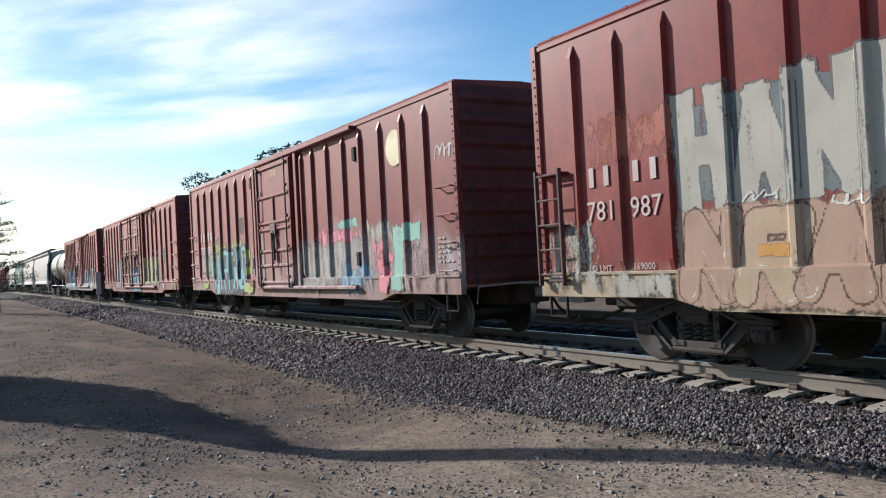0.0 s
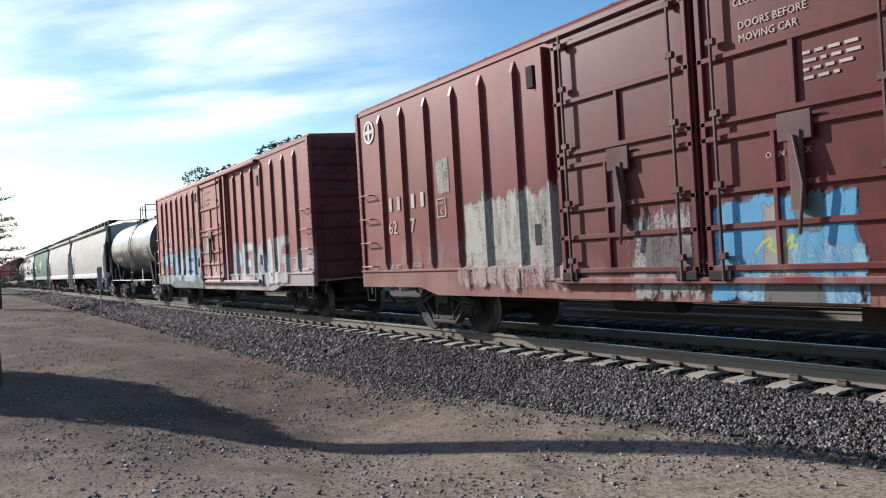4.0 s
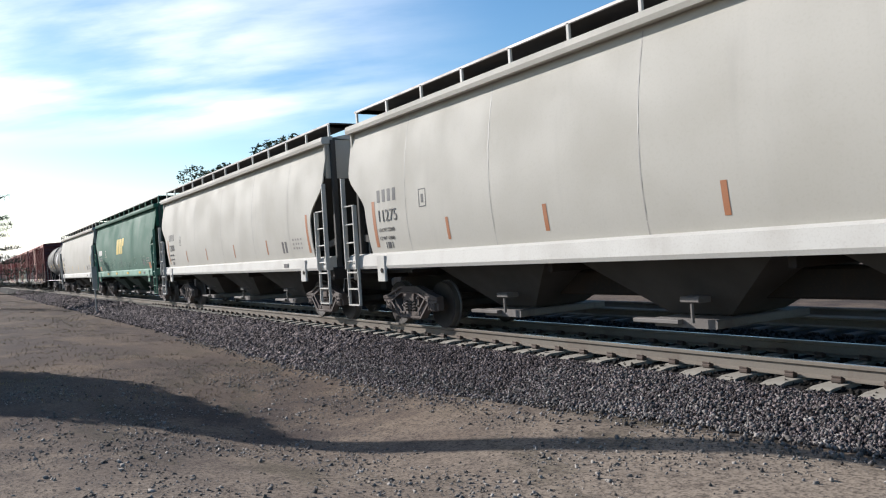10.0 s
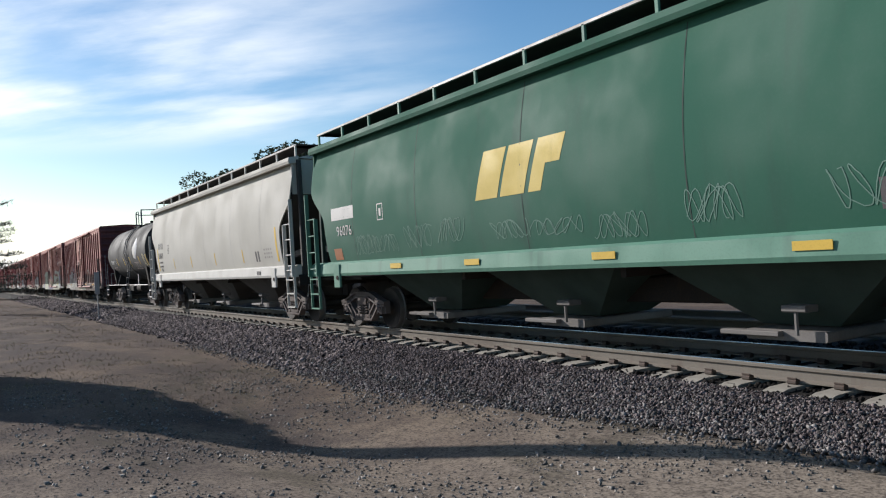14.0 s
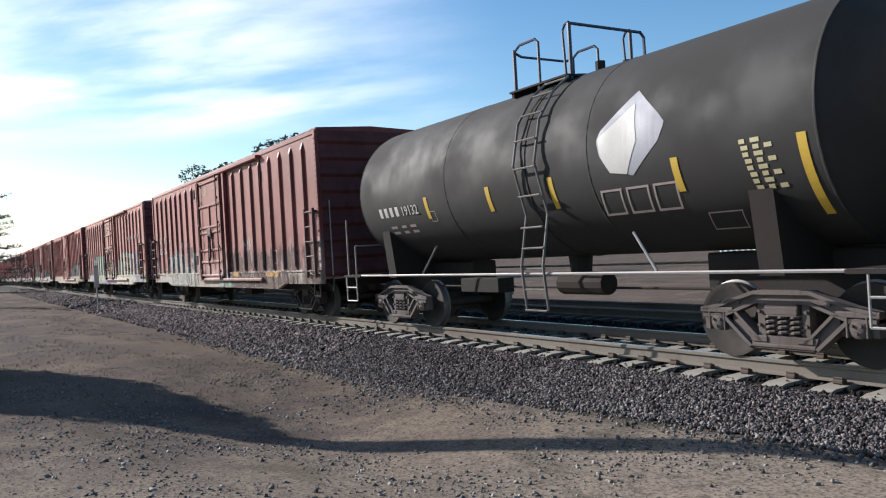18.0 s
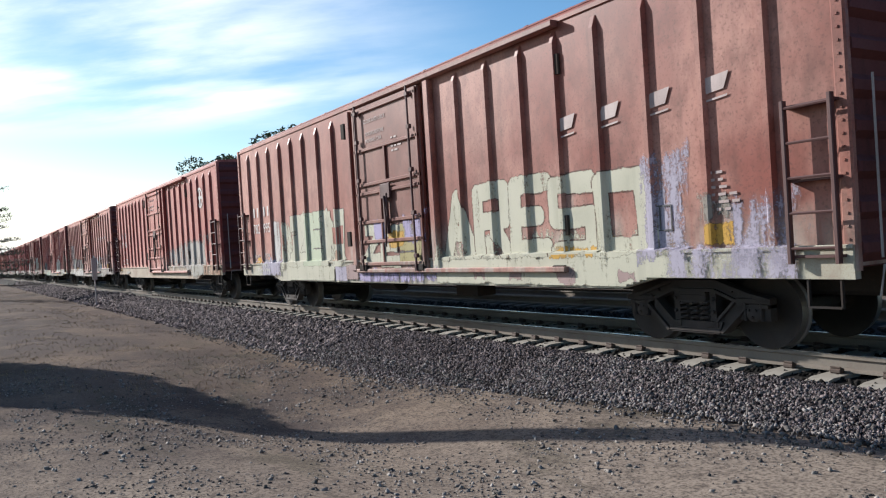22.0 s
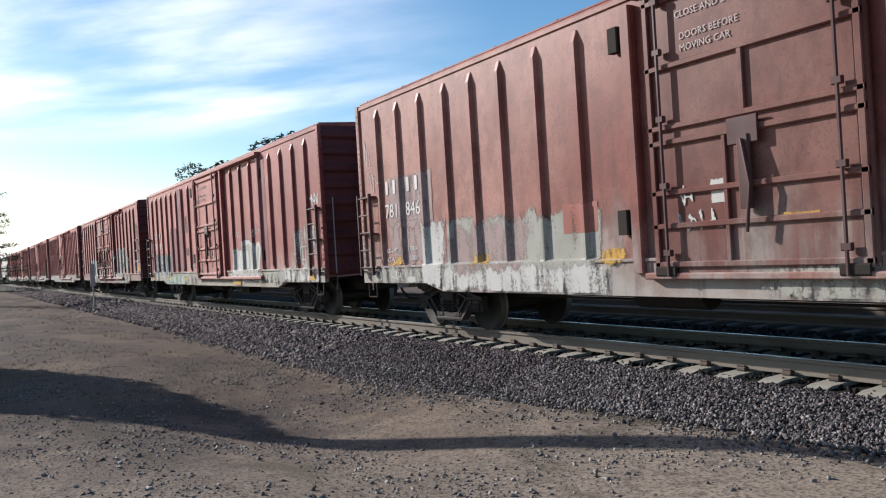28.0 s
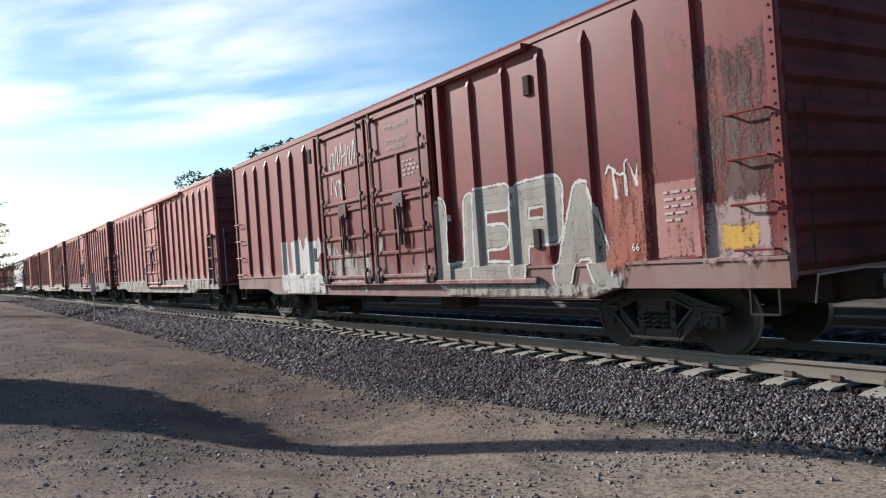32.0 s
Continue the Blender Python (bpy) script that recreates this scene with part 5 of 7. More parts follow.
def sheet(car, xs, zs, level, material, name="graffiti", soft=0.03, worn=0.0):
    """A thin skin of paint where level, given at the grid's points, is below nought; it follows posts and panels
    and thins out over the width soft. worn, up to 0.5, lets the old paint through."""
    half = car["half"]
    gx, gz = np.meshgrid(xs, zs)
    # no paint below the side sill or past the ends
    k = half / 9.5
    foot = np.interp(np.abs(gx), [6.35 * k, 6.95 * k], [0.765, 0.905])
    fade = np.clip(0.5 + level / soft, worn, 1.0)
    inside = (level < 0.5 * soft) & (gz > foot) & (np.abs(gx) < half - 0.01)
    mask = inside[1:, 1:] & inside[:-1, 1:] & inside[1:, :-1] & inside[:-1, :-1]
    if not mask.any():
        return None
    LAYERS[car.name] = LAYERS.get(car.name, 0) + 1
    y = skin(car, gx, gz) - 0.0002 * LAYERS[car.name]
    n = len(xs)
    rows, cols = np.nonzero(mask)
    quads = np.stack([rows * n + cols, rows * n + cols + 1, (rows + 1) * n + cols + 1, (rows + 1) * n + cols], 1)
    used, index = np.unique(quads, return_inverse=True)
    verts = np.stack([gx.ravel()[used], y.ravel()[used], gz.ravel()[used]], 1)
    me = bpy.data.meshes.new(name)
    me.from_pydata(verts.tolist(), [], index.reshape(-1, 4).tolist())
    me.attributes.new("fade", "FLOAT", "POINT").data.foreach_set("value", fade.ravel()[used].astype(np.float32))
    me.materials.append(material)
    return part(name, me, None, car)


def grid(x0, x1, z0, z1, step=0.025):
    xs, zs = np.arange(x0, x1 + step, step), np.arange(z0, z1 + step, step)
    cx, cz = np.meshgrid(xs, zs)
    return xs, zs, cx, cz


def wobble(cx, cz, seed, scale=2.0):
    """A smooth uneven field between about -1 and 1."""
    r, f = np.random.RandomState(seed), np.zeros(cx.shape)
    for i in range(6):
        a, b, c = r.uniform(-1, 1) * scale * (1 + i), r.uniform(-1, 1) * scale * (1 + i), r.uniform(0, 6.3)
        f += np.sin(a * cx * 2 + b * cz * 2 + c) / (1.3 + 0.6 * i)
    return f / 2.2


def letters(car, forms, x0, x1, z0, z1, fills, outline=None, seed=1, thick=0.34, edge=0.03, block=True, lean=0.0, core=None, shine=None, worn=0.0, soft=0.03, hollow=False):
    """Sprayed letter-like forms side by side, each a part of its own: filled strokes, an outline, a core colour, glints."""
    r, w, half = np.random.RandomState(seed), (x1 - x0) / len(forms), thick / 2
    for i, form in enumerate(forms):
        tilt, rise, tall = lean + r.uniform(-0.06, 0.06), r.uniform(-0.05, 0.05), r.uniform(0.93, 1.04)
        a0, a1 = x0 + w * i + half * 0.8, x0 + w * (i + 1) - half * 0.8
        b0, b1 = z0 + rise + half, z0 + rise + (z1 - z0) * tall - half
        xs, zs, cx, cz = grid(a0 - half - 0.3, a1 + half + 0.3, max(0.76, b0 - half - 0.15), min(4.4, b1 + half + 0.15), 0.022)
        dist = np.full(cx.shape, 9.0)
        for stroke in FORMS[form].split():
            u = [int(c) / 8 for c in stroke]
            ax, az, bx, bz = a0 + (a1 - a0) * u[0] + tilt * u[1], b0 + (b1 - b0) * u[1], a0 + (a1 - a0) * u[2] + tilt * u[3], b0 + (b1 - b0) * u[3]
            dx, dz = bx - ax, bz - az
            size = math.hypot(dx, dz) + 1e-9
            along, across = ((cx - ax) * dx + (cz - az) * dz) / size, np.abs((cx - ax) * dz - (cz - az) * dx) / size
            past = np.maximum(np.maximum(-along, along - size), 0)
            dist = np.minimum(dist, np.maximum(across, past) if block else np.hypot(across, past))
        dist = dist + 0.018 * wobble(cx, cz, seed + i, 3.0)
        if not hollow:
            sheet(car, xs, zs, dist - half, fills[i % len(fills)], "graffiti_letter", soft, worn)
        if core:
            sheet(car, xs, zs, dist - 0.38 * half, core, "graffiti_core", 0.04)
        if outline:
            sheet(car, xs, zs, np.abs(dist - half - edge / 2) - edge / 2, outline, "graffiti_outline", 0.022, worn)
        if shine:
            glint = np.maximum(np.abs(dist - 0.6 * half) - 0.012, 0.3 * wobble(cx, cz, seed + i + 60, 2.4) + 0.03)
            sheet(car, xs, zs, glint, shine, "graffiti_highlight", 0.022)


def patch(car, x0, x1, z0, z1, material, seed, ragged=0.10, worn=0.0, soft=0.12, name="painted_patch", round_off=0.0):
    """Rolled or sprayed over: an uneven rectangle with ragged, thinning edges."""
    xs, zs, cx, cz = grid(x0 - 0.3, x1 + 0.3, max(0.76, z0 - 0.3), z1 + 0.3, 0.03)
    d = np.maximum(np.maximum(x0 - cx, cx - x1), np.maximum(z0 - cz, cz - z1))
    if round_off:
        d = (np.sqrt(((2 * cx - x0 - x1) / (x1 - x0)) ** 2 + ((2 * cz - z0 - z1) / (z1 - z0)) ** 2) - 1) * 0.5 * min(x1 - x0, z1 - z0)
    d = d + ragged * wobble(cx, cz, seed, 1.8) + 0.5 * ragged * wobble(cx * 5.0, cz, seed + 9, 3.0)
    sheet(car, xs, zs, d, material, name, soft, worn)


def scrawl(car, x0, x1, z0, z1, material, seed, turns=9, thick=0.014):
    """A thin quick line of spray."""
    turns = max(2, min(turns, int((x1 - x0) / 0.15)))
    xs, zs, cx, cz = grid(x0 - 0.1, x1 + 0.1, z0 - 0.1, z1 + 0.1, 0.02)
    r = random.Random(seed)
    pts, a, b = [], r.uniform(0, 6.3), r.uniform(0, 6.3)
    for i in range(9 * turns + 1):
        t = i / (9 * turns)
        w = 2 * math.pi * turns * t
        pts.append((x0 + (x1 - x0) * (t + 0.30 / turns * math.sin(w + a)), (z0 + z1) / 2 + 0.5 * (z1 - z0) * (0.62 * math.sin(w + b) + 0.38 * math.sin(1.73 * w + a))))
    dist = np.full(cx.shape, 9.0)
    for (ax, az), (bx, bz) in zip(pts, pts[1:]):
        dx, dz = bx - ax, bz - az
        t = np.clip(((cx - ax) * dx + (cz - az) * dz) / (dx * dx + dz * dz + 1e-9), 0, 1)
        dist = np.minimum(dist, np.hypot(cx - ax - t * dx, cz - az - t * dz))
    sheet(car, xs, zs, dist - thick, material, "scrawl", 0.022)


def paint(name, colour, wear=0.3):
    """Spray paint that wears off in streaks where the fade of its sheet says so."""
    m = weathered(name, colour, tuple(0.72 * c for c in colour), wear, 0.68, tuple(0.6 * c for c in colour), 0.0, 1.6)
    tree = m.node_tree
    shader = tree.nodes["Principled BSDF"]
    shader.inputs["Specular IOR Level"].default_value = 0.3
    at = node(tree, "ShaderNodeTexCoord").outputs["Object"]
    streak = noise_of(tree, at, 2.2, 5.0, 0.65, (2.6, 2.6, 0.5))
    grit = noise_of(tree, at, 24.0, 4.0, 0.7)
    both = node(tree, "ShaderNodeMath", [(streak, 0)], operation="MULTIPLY_ADD", in_1=2.3, in_2=-1.75)
    both = node(tree, "ShaderNodeMath", [(grit, 0), (both.outputs[0], 2)], operation="MULTIPLY_ADD", in_1=1.2)
    fade = node(tree, "ShaderNodeAttribute", attribute_name="fade").outputs["Fac"]
    worn = node(tree, "ShaderNodeMath", [(fade, 0), (both.outputs[0], 1)], operation="ADD").outputs[0]
    tree.links.new(ramp_of(tree, worn, 0.22, 0.78, 1.0, 0.0), shader.inputs["Alpha"])
    return m


P_SILVER, P_BEIGE, P_TAN = paint("silver spray", (0.31, 0.29, 0.255), 0.5), paint("beige spray", (0.37, 0.28, 0.19), 0.5), paint("tan spray", (0.33, 0.20, 0.13), 0.5)
P_BLACK, P_CYAN, P_LIME = paint("black spray", (0.025, 0.025, 0.03)), paint("cyan spray", (0.20, 0.40, 0.41)), paint("lime spray", (0.36, 0.41, 0.13))
P_BLUE, P_SKY, P_ICE = paint("blue spray", (0.09, 0.28, 0.46)), paint("sky blue spray", (0.22, 0.36, 0.46)), paint("ice spray", (0.34, 0.41, 0.45), 0.5)
P_WHITE, P_OLIVE, P_GREY = paint("white spray", (0.52, 0.50, 0.46), 0.5), paint("olive spray", (0.36, 0.31, 0.15)), paint("buff grey", (0.28, 0.255, 0.245), 0.5)
P_LEAF, P_VIOLET = paint("pale green spray", (0.43, 0.47, 0.34), 0.5), paint("violet spray", (0.34, 0.30, 0.46))
P_PINK, P_ROSE, P_BUFF = paint("pink spray", (0.62, 0.22, 0.26)), paint("rose buff", (0.36, 0.17, 0.15)), paint("pale buff", (0.38, 0.345, 0.31), 0.5)
P_ORANGE, P_BROWNLINE = paint("tan orange patch", (0.46, 0.24, 0.07)), paint("dark brown line", (0.11, 0.06, 0.045))
P_SLATE, P_SALMON = paint("slate blue wash", (0.115, 0.135, 0.138), 0.5), paint("salmon patch", (0.34, 0.13, 0.10))
P_SOOT = paint("sooty brown patch", (0.095, 0.052, 0.045), 0.5)
P_CREAMY = paint("cream yellow spray", (0.46, 0.42, 0.24), 0.5)
P_OLIVEDARK = paint("dark olive patch", (0.075, 0.062, 0.045))
P_SAGE = paint("sage spray", (0.30, 0.38, 0.31))
P_ROSEWHITE = paint("thin pink-white spray", (0.50, 0.42, 0.41))
P_TEAL, P_DARK, P_BRICK = paint("dark teal spray", (0.10, 0.15, 0.16)), paint("grey shadow spray", (0.12, 0.11, 0.11)), paint("brick patch", (0.30, 0.09, 0.06))
FACE = -1.557


def reporting(car, x, z, light, faint, plate=True, gap=1.0, tall=0.27, numbers=("781", "866"), weights=("172200", "90800")):
    """Owner's mark and car number in two groups each, weights below, and the clearance plate."""
    ribs = sorted(RIB_MAP[car.name][0])
    panels = [(a + RIB_HALF + 0.10, b - RIB_HALF - 0.02) for a, b in zip(ribs, ribs[1:])][:3]
    for (a, b), text in zip(panels, numbers):
        w = (b - a - 0.16) / 2
        marks([w, w], tall, light, car, a + 0.02, z, FACE, 0.35)
        lettering(text, tall * 1.42, light, car, a, z - 0.46, FACE, "car_number", b - a - 0.06)
    (a, b), (c, d) = panels[:2]
    lettering("LD LMT", 0.13, faint, car, a, z - 1.16, FACE, "lettering", b - a)
    lettering("LT WT", 0.13, faint, car, a, z - 1.34, FACE, "lettering", b - a)
    lettering(weights[0], 0.13, faint, car, c, z - 1.14, FACE, "lettering", d - c)
    lettering(weights[1], 0.13, faint, car, c + 0.06, z - 1.32, FACE, "lettering", d - c)
    x, gap = panels[2][0] + 0.1, -0.75
    if plate:
        boxed(car, x + gap + 0.75, z - 0.25, 0.30, 0.34, light)
        lettering("PLATE", 0.07, light, car, x + gap + 0.79, z - 0.02, FACE)
        lettering("C", 0.13, light, car, x + gap + 0.86, z - 0.19, FACE)


def boxed(car, x, z, w, h, material, y=None, bar=0.018):
    y = FACE if y is None else y
    s = Shape()
    for a, b, c, d in ((x, x + w, z, z + bar), (x, x + w, z + h - bar, z + h), (x, x + bar, z + bar, z + h - bar), (x + w - bar, x + w, z + bar, z + h - bar)):
        s.box(a, b, y - 0.006, y - 0.001, c, d)
    part("stencil_frame", s, material, car)


def small_print(car, x, z, rows, material, y=None, size=0.032, seed=1, step=0.085):
    """Lines too fine to read: short bars."""
    r = random.Random(seed)
    y = FACE if y is None else y
    for i in range(rows):
        px = x
        for j in range(r.randint(2, 4)):
            w = r.uniform(0.06, 0.15)
            part("fine_print", Shape().box(px, px + w, y - 0.006, y - 0.001, z - i * step, z - i * step + size), material, car)
            px += w + 0.05


def door_words(car, x, z, material, y=-1.666):
    lettering("CLOSE AND LOCK", 0.115, material, car, x, z, y)
    lettering("DOORS BEFORE", 0.115, material, car, x + 0.05, z - 0.26, y)
    lettering("MOVING CAR", 0.115, material, car, x + 0.05, z - 0.40, y)


def disc(car, x, z, r, material, y, name="emblem_disc", hole=0.0):
    n = 40
    ring = [(x + r * math.cos(2 * math.pi * i / n), z + r * math.sin(2 * math.pi * i / n)) for i in range(n)]
    if not hole:
        return part(name, Shape().prism(ring, 1, y - 0.006, y - 0.001), material, car)
    s = Shape()
    inner = [(x + hole * math.cos(2 * math.pi * i / n), z + hole * math.sin(2 * math.pi * i / n)) for i in range(n)]
    s.add([(a, y - 0.006, b) for a, b in ring] + [(a, y - 0.006, b) for a, b in inner], [(i, (i + 1) % n, n + (i + 1) % n, n + i) for i in range(n)])
    return part(name, s, material, car)


def cross_emblem(car, x, z, r):
    disc(car, x, z, r, M_WHITE, FACE, "emblem_ring", r * 0.78)
    part("emblem_cross", Shape().box(x - 0.18 * r, x + 0.18 * r, FACE - 0.006, FACE - 0.001, z - 0.7 * r, z + 0.7 * r), M_WHITE, car)
    part("emblem_cross", Shape().box(x - 0.7 * r, x - 0.2 * r, FACE - 0.006, FACE - 0.001, z - 0.16 * r, z + 0.16 * r).box(x + 0.2 * r, x + 0.7 * r, FACE - 0.006, FACE - 0.001, z - 0.16 * r, z + 0.16 * r), M_WHITE, car)


P_CHALK, P_STONE, P_SAND = paint("chalk white spray", (0.52, 0.50, 0.465), 0.4), paint("stone white spray", (0.345, 0.33, 0.285), 0.5), paint("sand pink spray", (0.335, 0.225, 0.165), 0.5)
P_CHAR, P_PALEMINT, P_PALELILAC = paint("charcoal spray", (0.060, 0.062, 0.068)), paint("faint mint spray", (0.25, 0.44, 0.36), 0.4), paint("pale lilac spray", (0.36, 0.33, 0.40), 0.4)
P_PINKGREY, P_TAUPE, P_ROSEPANEL = paint("pink-grey scrub", (0.33, 0.235, 0.22), 0.4), paint("taupe spray", (0.27, 0.245, 0.21), 0.4), paint("fresh rose-red panel paint", (0.235, 0.085, 0.085))
P_CREAMGREEN, P_AMBER = paint("cream green spray", (0.47, 0.455, 0.355), 0.4), paint("amber patch", (0.52, 0.30, 0.06))

c0, c1, c2, c3, c10, c11, c12, c13, c14, c15, c16, c17 = CARS

# pale primer squares left on doors
for car, a, b, low, high in ((c1, -0.1, 0.45, 4.0, 4.25), (c10, -0.62, -0.08, 3.88, 4.22), (c10, 0.5, 1.15, 3.98, 4.16), (c13, -0.35, -0.15, 1.85, 2.1)):
    patch(car, a, b, low, high, P_TAN if car is not c13 else P_CHALK, 300, 0.02, 0.1, 0.04)

# stone-white block letters above sand-pink ones
patch(c0, -8.15, -6.75, 2.75, 3.15, P_BRICK, 3, 0.2, 0.25, 0.4)
patch(c0, -6.6, -2.0, 2.0, 3.22, P_SLATE, 24, 0.06, 0.1, 0.08)
letters(c0, "hanerb", -6.66, -2.0, 1.93, 3.38, (P_STONE,), P_DARK, 21, 0.34, 0.026)
patch(c0, -6.7, -2.0, 0.80, 1.95, P_SAND, 25, 0.05, 0.12, 0.1)
letters(c0, "nrawsk", -6.66, -2.0, 0.86, 1.98, (P_SAND, P_BEIGE, P_SAND), P_BROWNLINE, 22, 0.30, 0.026, False, 0.1, None, P_CHALK)
letters(c0, "shop", 2.0, 7.0, 1.1, 2.6, (P_SILVER, P_BEIGE), P_BLACK, 23, 0.45)
patch(c0, -5.62, -5.2, 1.36, 1.50, P_ORANGE, 5, 0.03, 0.1, 0.04)
patch(c0, -7.9, -6.8, 0.9, 1.18, P_STONE, 26, 0.12, 0.3, 0.2)
patch(c0, -9.1, -8.3, 1.2, 1.95, P_STONE, 27, 0.15, 0.42, 0.3)
scrawl(c0, -5.75, -5.3, 1.98, 2.1, P_WHITE, 6, 4, 0.014)
scrawl(c0, -4.75, -4.3, 1.84, 1.96, P_WHITE, 7, 4, 0.014)
reporting(c0, -8.2, 2.40, M_DIM, M_DIM, False, numbers=("781", "987"), weights=("169000", "95400"))

# scrubbed greys, pink and mint at the front, charcoal and cyan at the back
patch(c1, 1.95, 5.35, 1.0, 2.15, P_GREY, 31, 0.10, 0.12, 0.35)
patch(c1, 2.0, 4.3, 1.2, 2.1, P_STONE, 32, 0.18, 0.36, 0.4)
patch(c1, 4.2, 5.7, 0.95, 1.5, P_SKY, 133, 0.16, 0.42, 0.4)
patch(c1, 2.7, 5.2, 2.08, 2.32, P_PINK, 134, 0.10, 0.36, 0.2)
patch(c1, 4.0, 5.1, 2.36, 2.52, P_PALEMINT, 33, 0.06, 0.15, 0.08)
patch(c1, 4.62, 5.08, 1.40, 1.72, P_GREY, 132, 0.02, 0.0, 0.03)
patch(c1, 5.7, 6.6, 1.5, 2.28, P_STONE, 36, 0.16, 0.42, 0.25)
patch(c1, 5.9, 6.5, 1.35, 1.95, P_PINK, 131, 0.14, 0.36, 0.3)
for a, b, low, high in ((5.95, 6.25, 1.3, 1.62), (6.2, 6.62, 0.9, 1.5), (6.45, 6.72, 1.5, 1.75)):
    patch(c1, a, b, low, high, P_PINK, int(100 * a), 0.05, 0.05, 0.10, "painted_patch", 1.0)
patch(c1, 6.74, 7.22, 0.98, 2.25, P_PALEMINT, 130, 0.05, 0.08, 0.07)
patch(c1, 6.9, 7.85, 1.95, 2.25, P_PALEMINT, 129, 0.06, 0.05, 0.05)
scrawl(c1, 7.2, 7.85, 1.72, 1.86, P_DARK, 128, 3, 0.016)
patch(c1, 7.3, 8.6, 1.1, 1.75, P_PINKGREY, 127, 0.2, 0.42, 0.3)
disc(c1, 7.0, 3.80, 0.36, M_CREAM, FACE)
scrawl(c1, 8.55, 9.2, 3.35, 3.62, P_WHITE, 35, 7, 0.022)
patch(c1, -3.45, -2.95, 2.66, 3.14, P_SOOT, 139, 0.05, 0.3, 0.08)
patch(c1, -6.2, -2.8, 1.5, 2.38, P_LIME, 138, 0.16, 0.36, 0.5)
patch(c1, -7.45, -6.2, 1.45, 2.1, P_SAGE, 137, 0.14, 0.40, 0.4)
patch(c1, -7.55, -7.0, 0.94, 1.16, P_LIME, 38, 0.06, 0.05, 0.10)
patch(c1, -6.05, -2.95, 0.78, 1.9, P_CHAR, 126, 0.08, 0.08, 0.12)
letters(c1, "nrtxo", -6.2, -2.75, 0.80, 2.28, (P_CHAR,), P_ICE, 37, 0.34, 0.022, False, 0.08, P_CYAN)
patch(c1, -3.52, -3.10, 0.98, 1.62, P_CYAN, 125, 0.03, 0.0, 0.05, "painted_patch", 1.0)
patch(c1, -5.9, -5.55, 0.78, 1.1, P_CYAN, 124, 0.10, 0.05, 0.05)
patch(c1, -4.1, -3.75, 1.3, 1.6, P_CYAN, 123, 0.08, 0.05, 0.05)
patch(c1, -2.95, -2.45, 1.78, 2.2, P_LIME, 122, 0.03, 0.05, 0.10, "painted_patch", 1.0)
patch(c1, -2.85, -2.35, 1.42, 1.62, P_LIME, 121, 0.04, 0.15, 0.08)
patch(c1, -2.95, -2.15, 0.86, 1.1, P_LIME, 136, 0.06, 0.0, 0.06, "painted_patch", 1.0)
patch(c1, -2.30, -2.02, 1.02, 1.5, P_BRICK, 120, 0.03, 0.1, 0.04)
scrawl(c1, -9.05, -8.55, 2.95, 3.6, P_ROSEWHITE, 39, 3, 0.013)
scrawl(c1, -8.5, -8.0, 2.85, 3.1, P_ROSEWHITE, 119, 3, 0.012)
scrawl(c1, -2.25, -1.9, 1.9, 2.4, P_ROSEWHITE, 135, 2, 0.016)
scrawl(c1, -3.6, -3.0, 2.2, 2.4, P_ROSEWHITE, 118, 4, 0.014)
scrawl(c1, -4.45, -4.15, 0.84, 0.98, P_ICE, 117, 2, 0.012)
reporting(c1, -7.95, 2.62, M_WHITE, M_DIM, numbers=("781", "009"), weights=("172000", "90000"))
small_print(c1, 8.5, 1.9, 6, M_DIM, seed=3)

# cream piece at the front, blue over the doors, silver buff behind
patch(c2, 2.8, 6.2, 1.15, 1.75, P_TAUPE, 40, 0.15, 0.36, 0.3)
letters(c2, "uwnvh", 2.72, 5.7, 1.18, 2.42, (P_CREAMY, P_OLIVE, P_CREAMY), P_WHITE, 41, 0.22, 0.022, False, 0.05, P_OLIVE, None, 0.12)
patch(c2, 5.3, 6.3, 1.3, 1.9, P_PINKGREY, 42, 0.1, 0.36, 0.2)
for x, z in ((3.2, 2.42), (4.35, 2.48), (5.4, 2.45), (6.15, 2.35)):
    scrawl(c2, x, x + 0.3, z, z + 0.18, P_WHITE, int(100 * x), 2, 0.016)
patch(c2, -0.02, 1.82, 0.76, 1.9, P_BLUE, 43, 0.06, 0.05, 0.10)
patch(c2, 0.2, 1.75, 0.78, 1.3, P_SKY, 44, 0.16, 0.36, 0.3)
patch(c2, 0.72, 1.42, 0.50, 1.16, P_DARK, 45, 0.02, 0.05, 0.06, "painted_patch", 1.0)
patch(c2, 0.75, 1.1, 1.1, 1.85, P_GREY, 145, 0.06, 0.12, 0.10)
patch(c2, 1.15, 1.5, 1.5, 1.9, P_TEAL, 144, 0.06, 0.12, 0.10)
scrawl(c2, 0.7, 1.2, 1.3, 1.5, P_LIME, 143, 2, 0.02)
patch(c2, -1.15, -0.1, 0.76, 1.85, P_GREY, 46, 0.14, 0.36, 0.25)
patch(c2, -0.9, -0.3, 1.1, 1.5, P_DARK, 146, 0.12, 0.34, 0.2)
patch(c2, -5.25, -2.66, 1.2, 2.35, P_SILVER, 47, 0.06, 0.14, 0.10)
patch(c2, -4.6, -2.7, 1.5, 2.35, P_STONE, 148, 0.12, 0.38, 0.25)
patch(c2, -5.2, -4.75, 1.45, 2.3, P_STONE, 147, 0.05, 0.2, 0.08)
patch(c2, -5.4, -2.4, 0.95, 1.25, P_PINKGREY, 149, 0.1, 0.38, 0.2)
patch(c2, -6.12, -5.70, 2.62, 3.22, P_TAUPE, 48, 0.03, 0.22, 0.06)
patch(c2, 6.6, 7.1, 2.15, 2.6, P_TEAL, 49, 0.08, 0.44, 0.3)
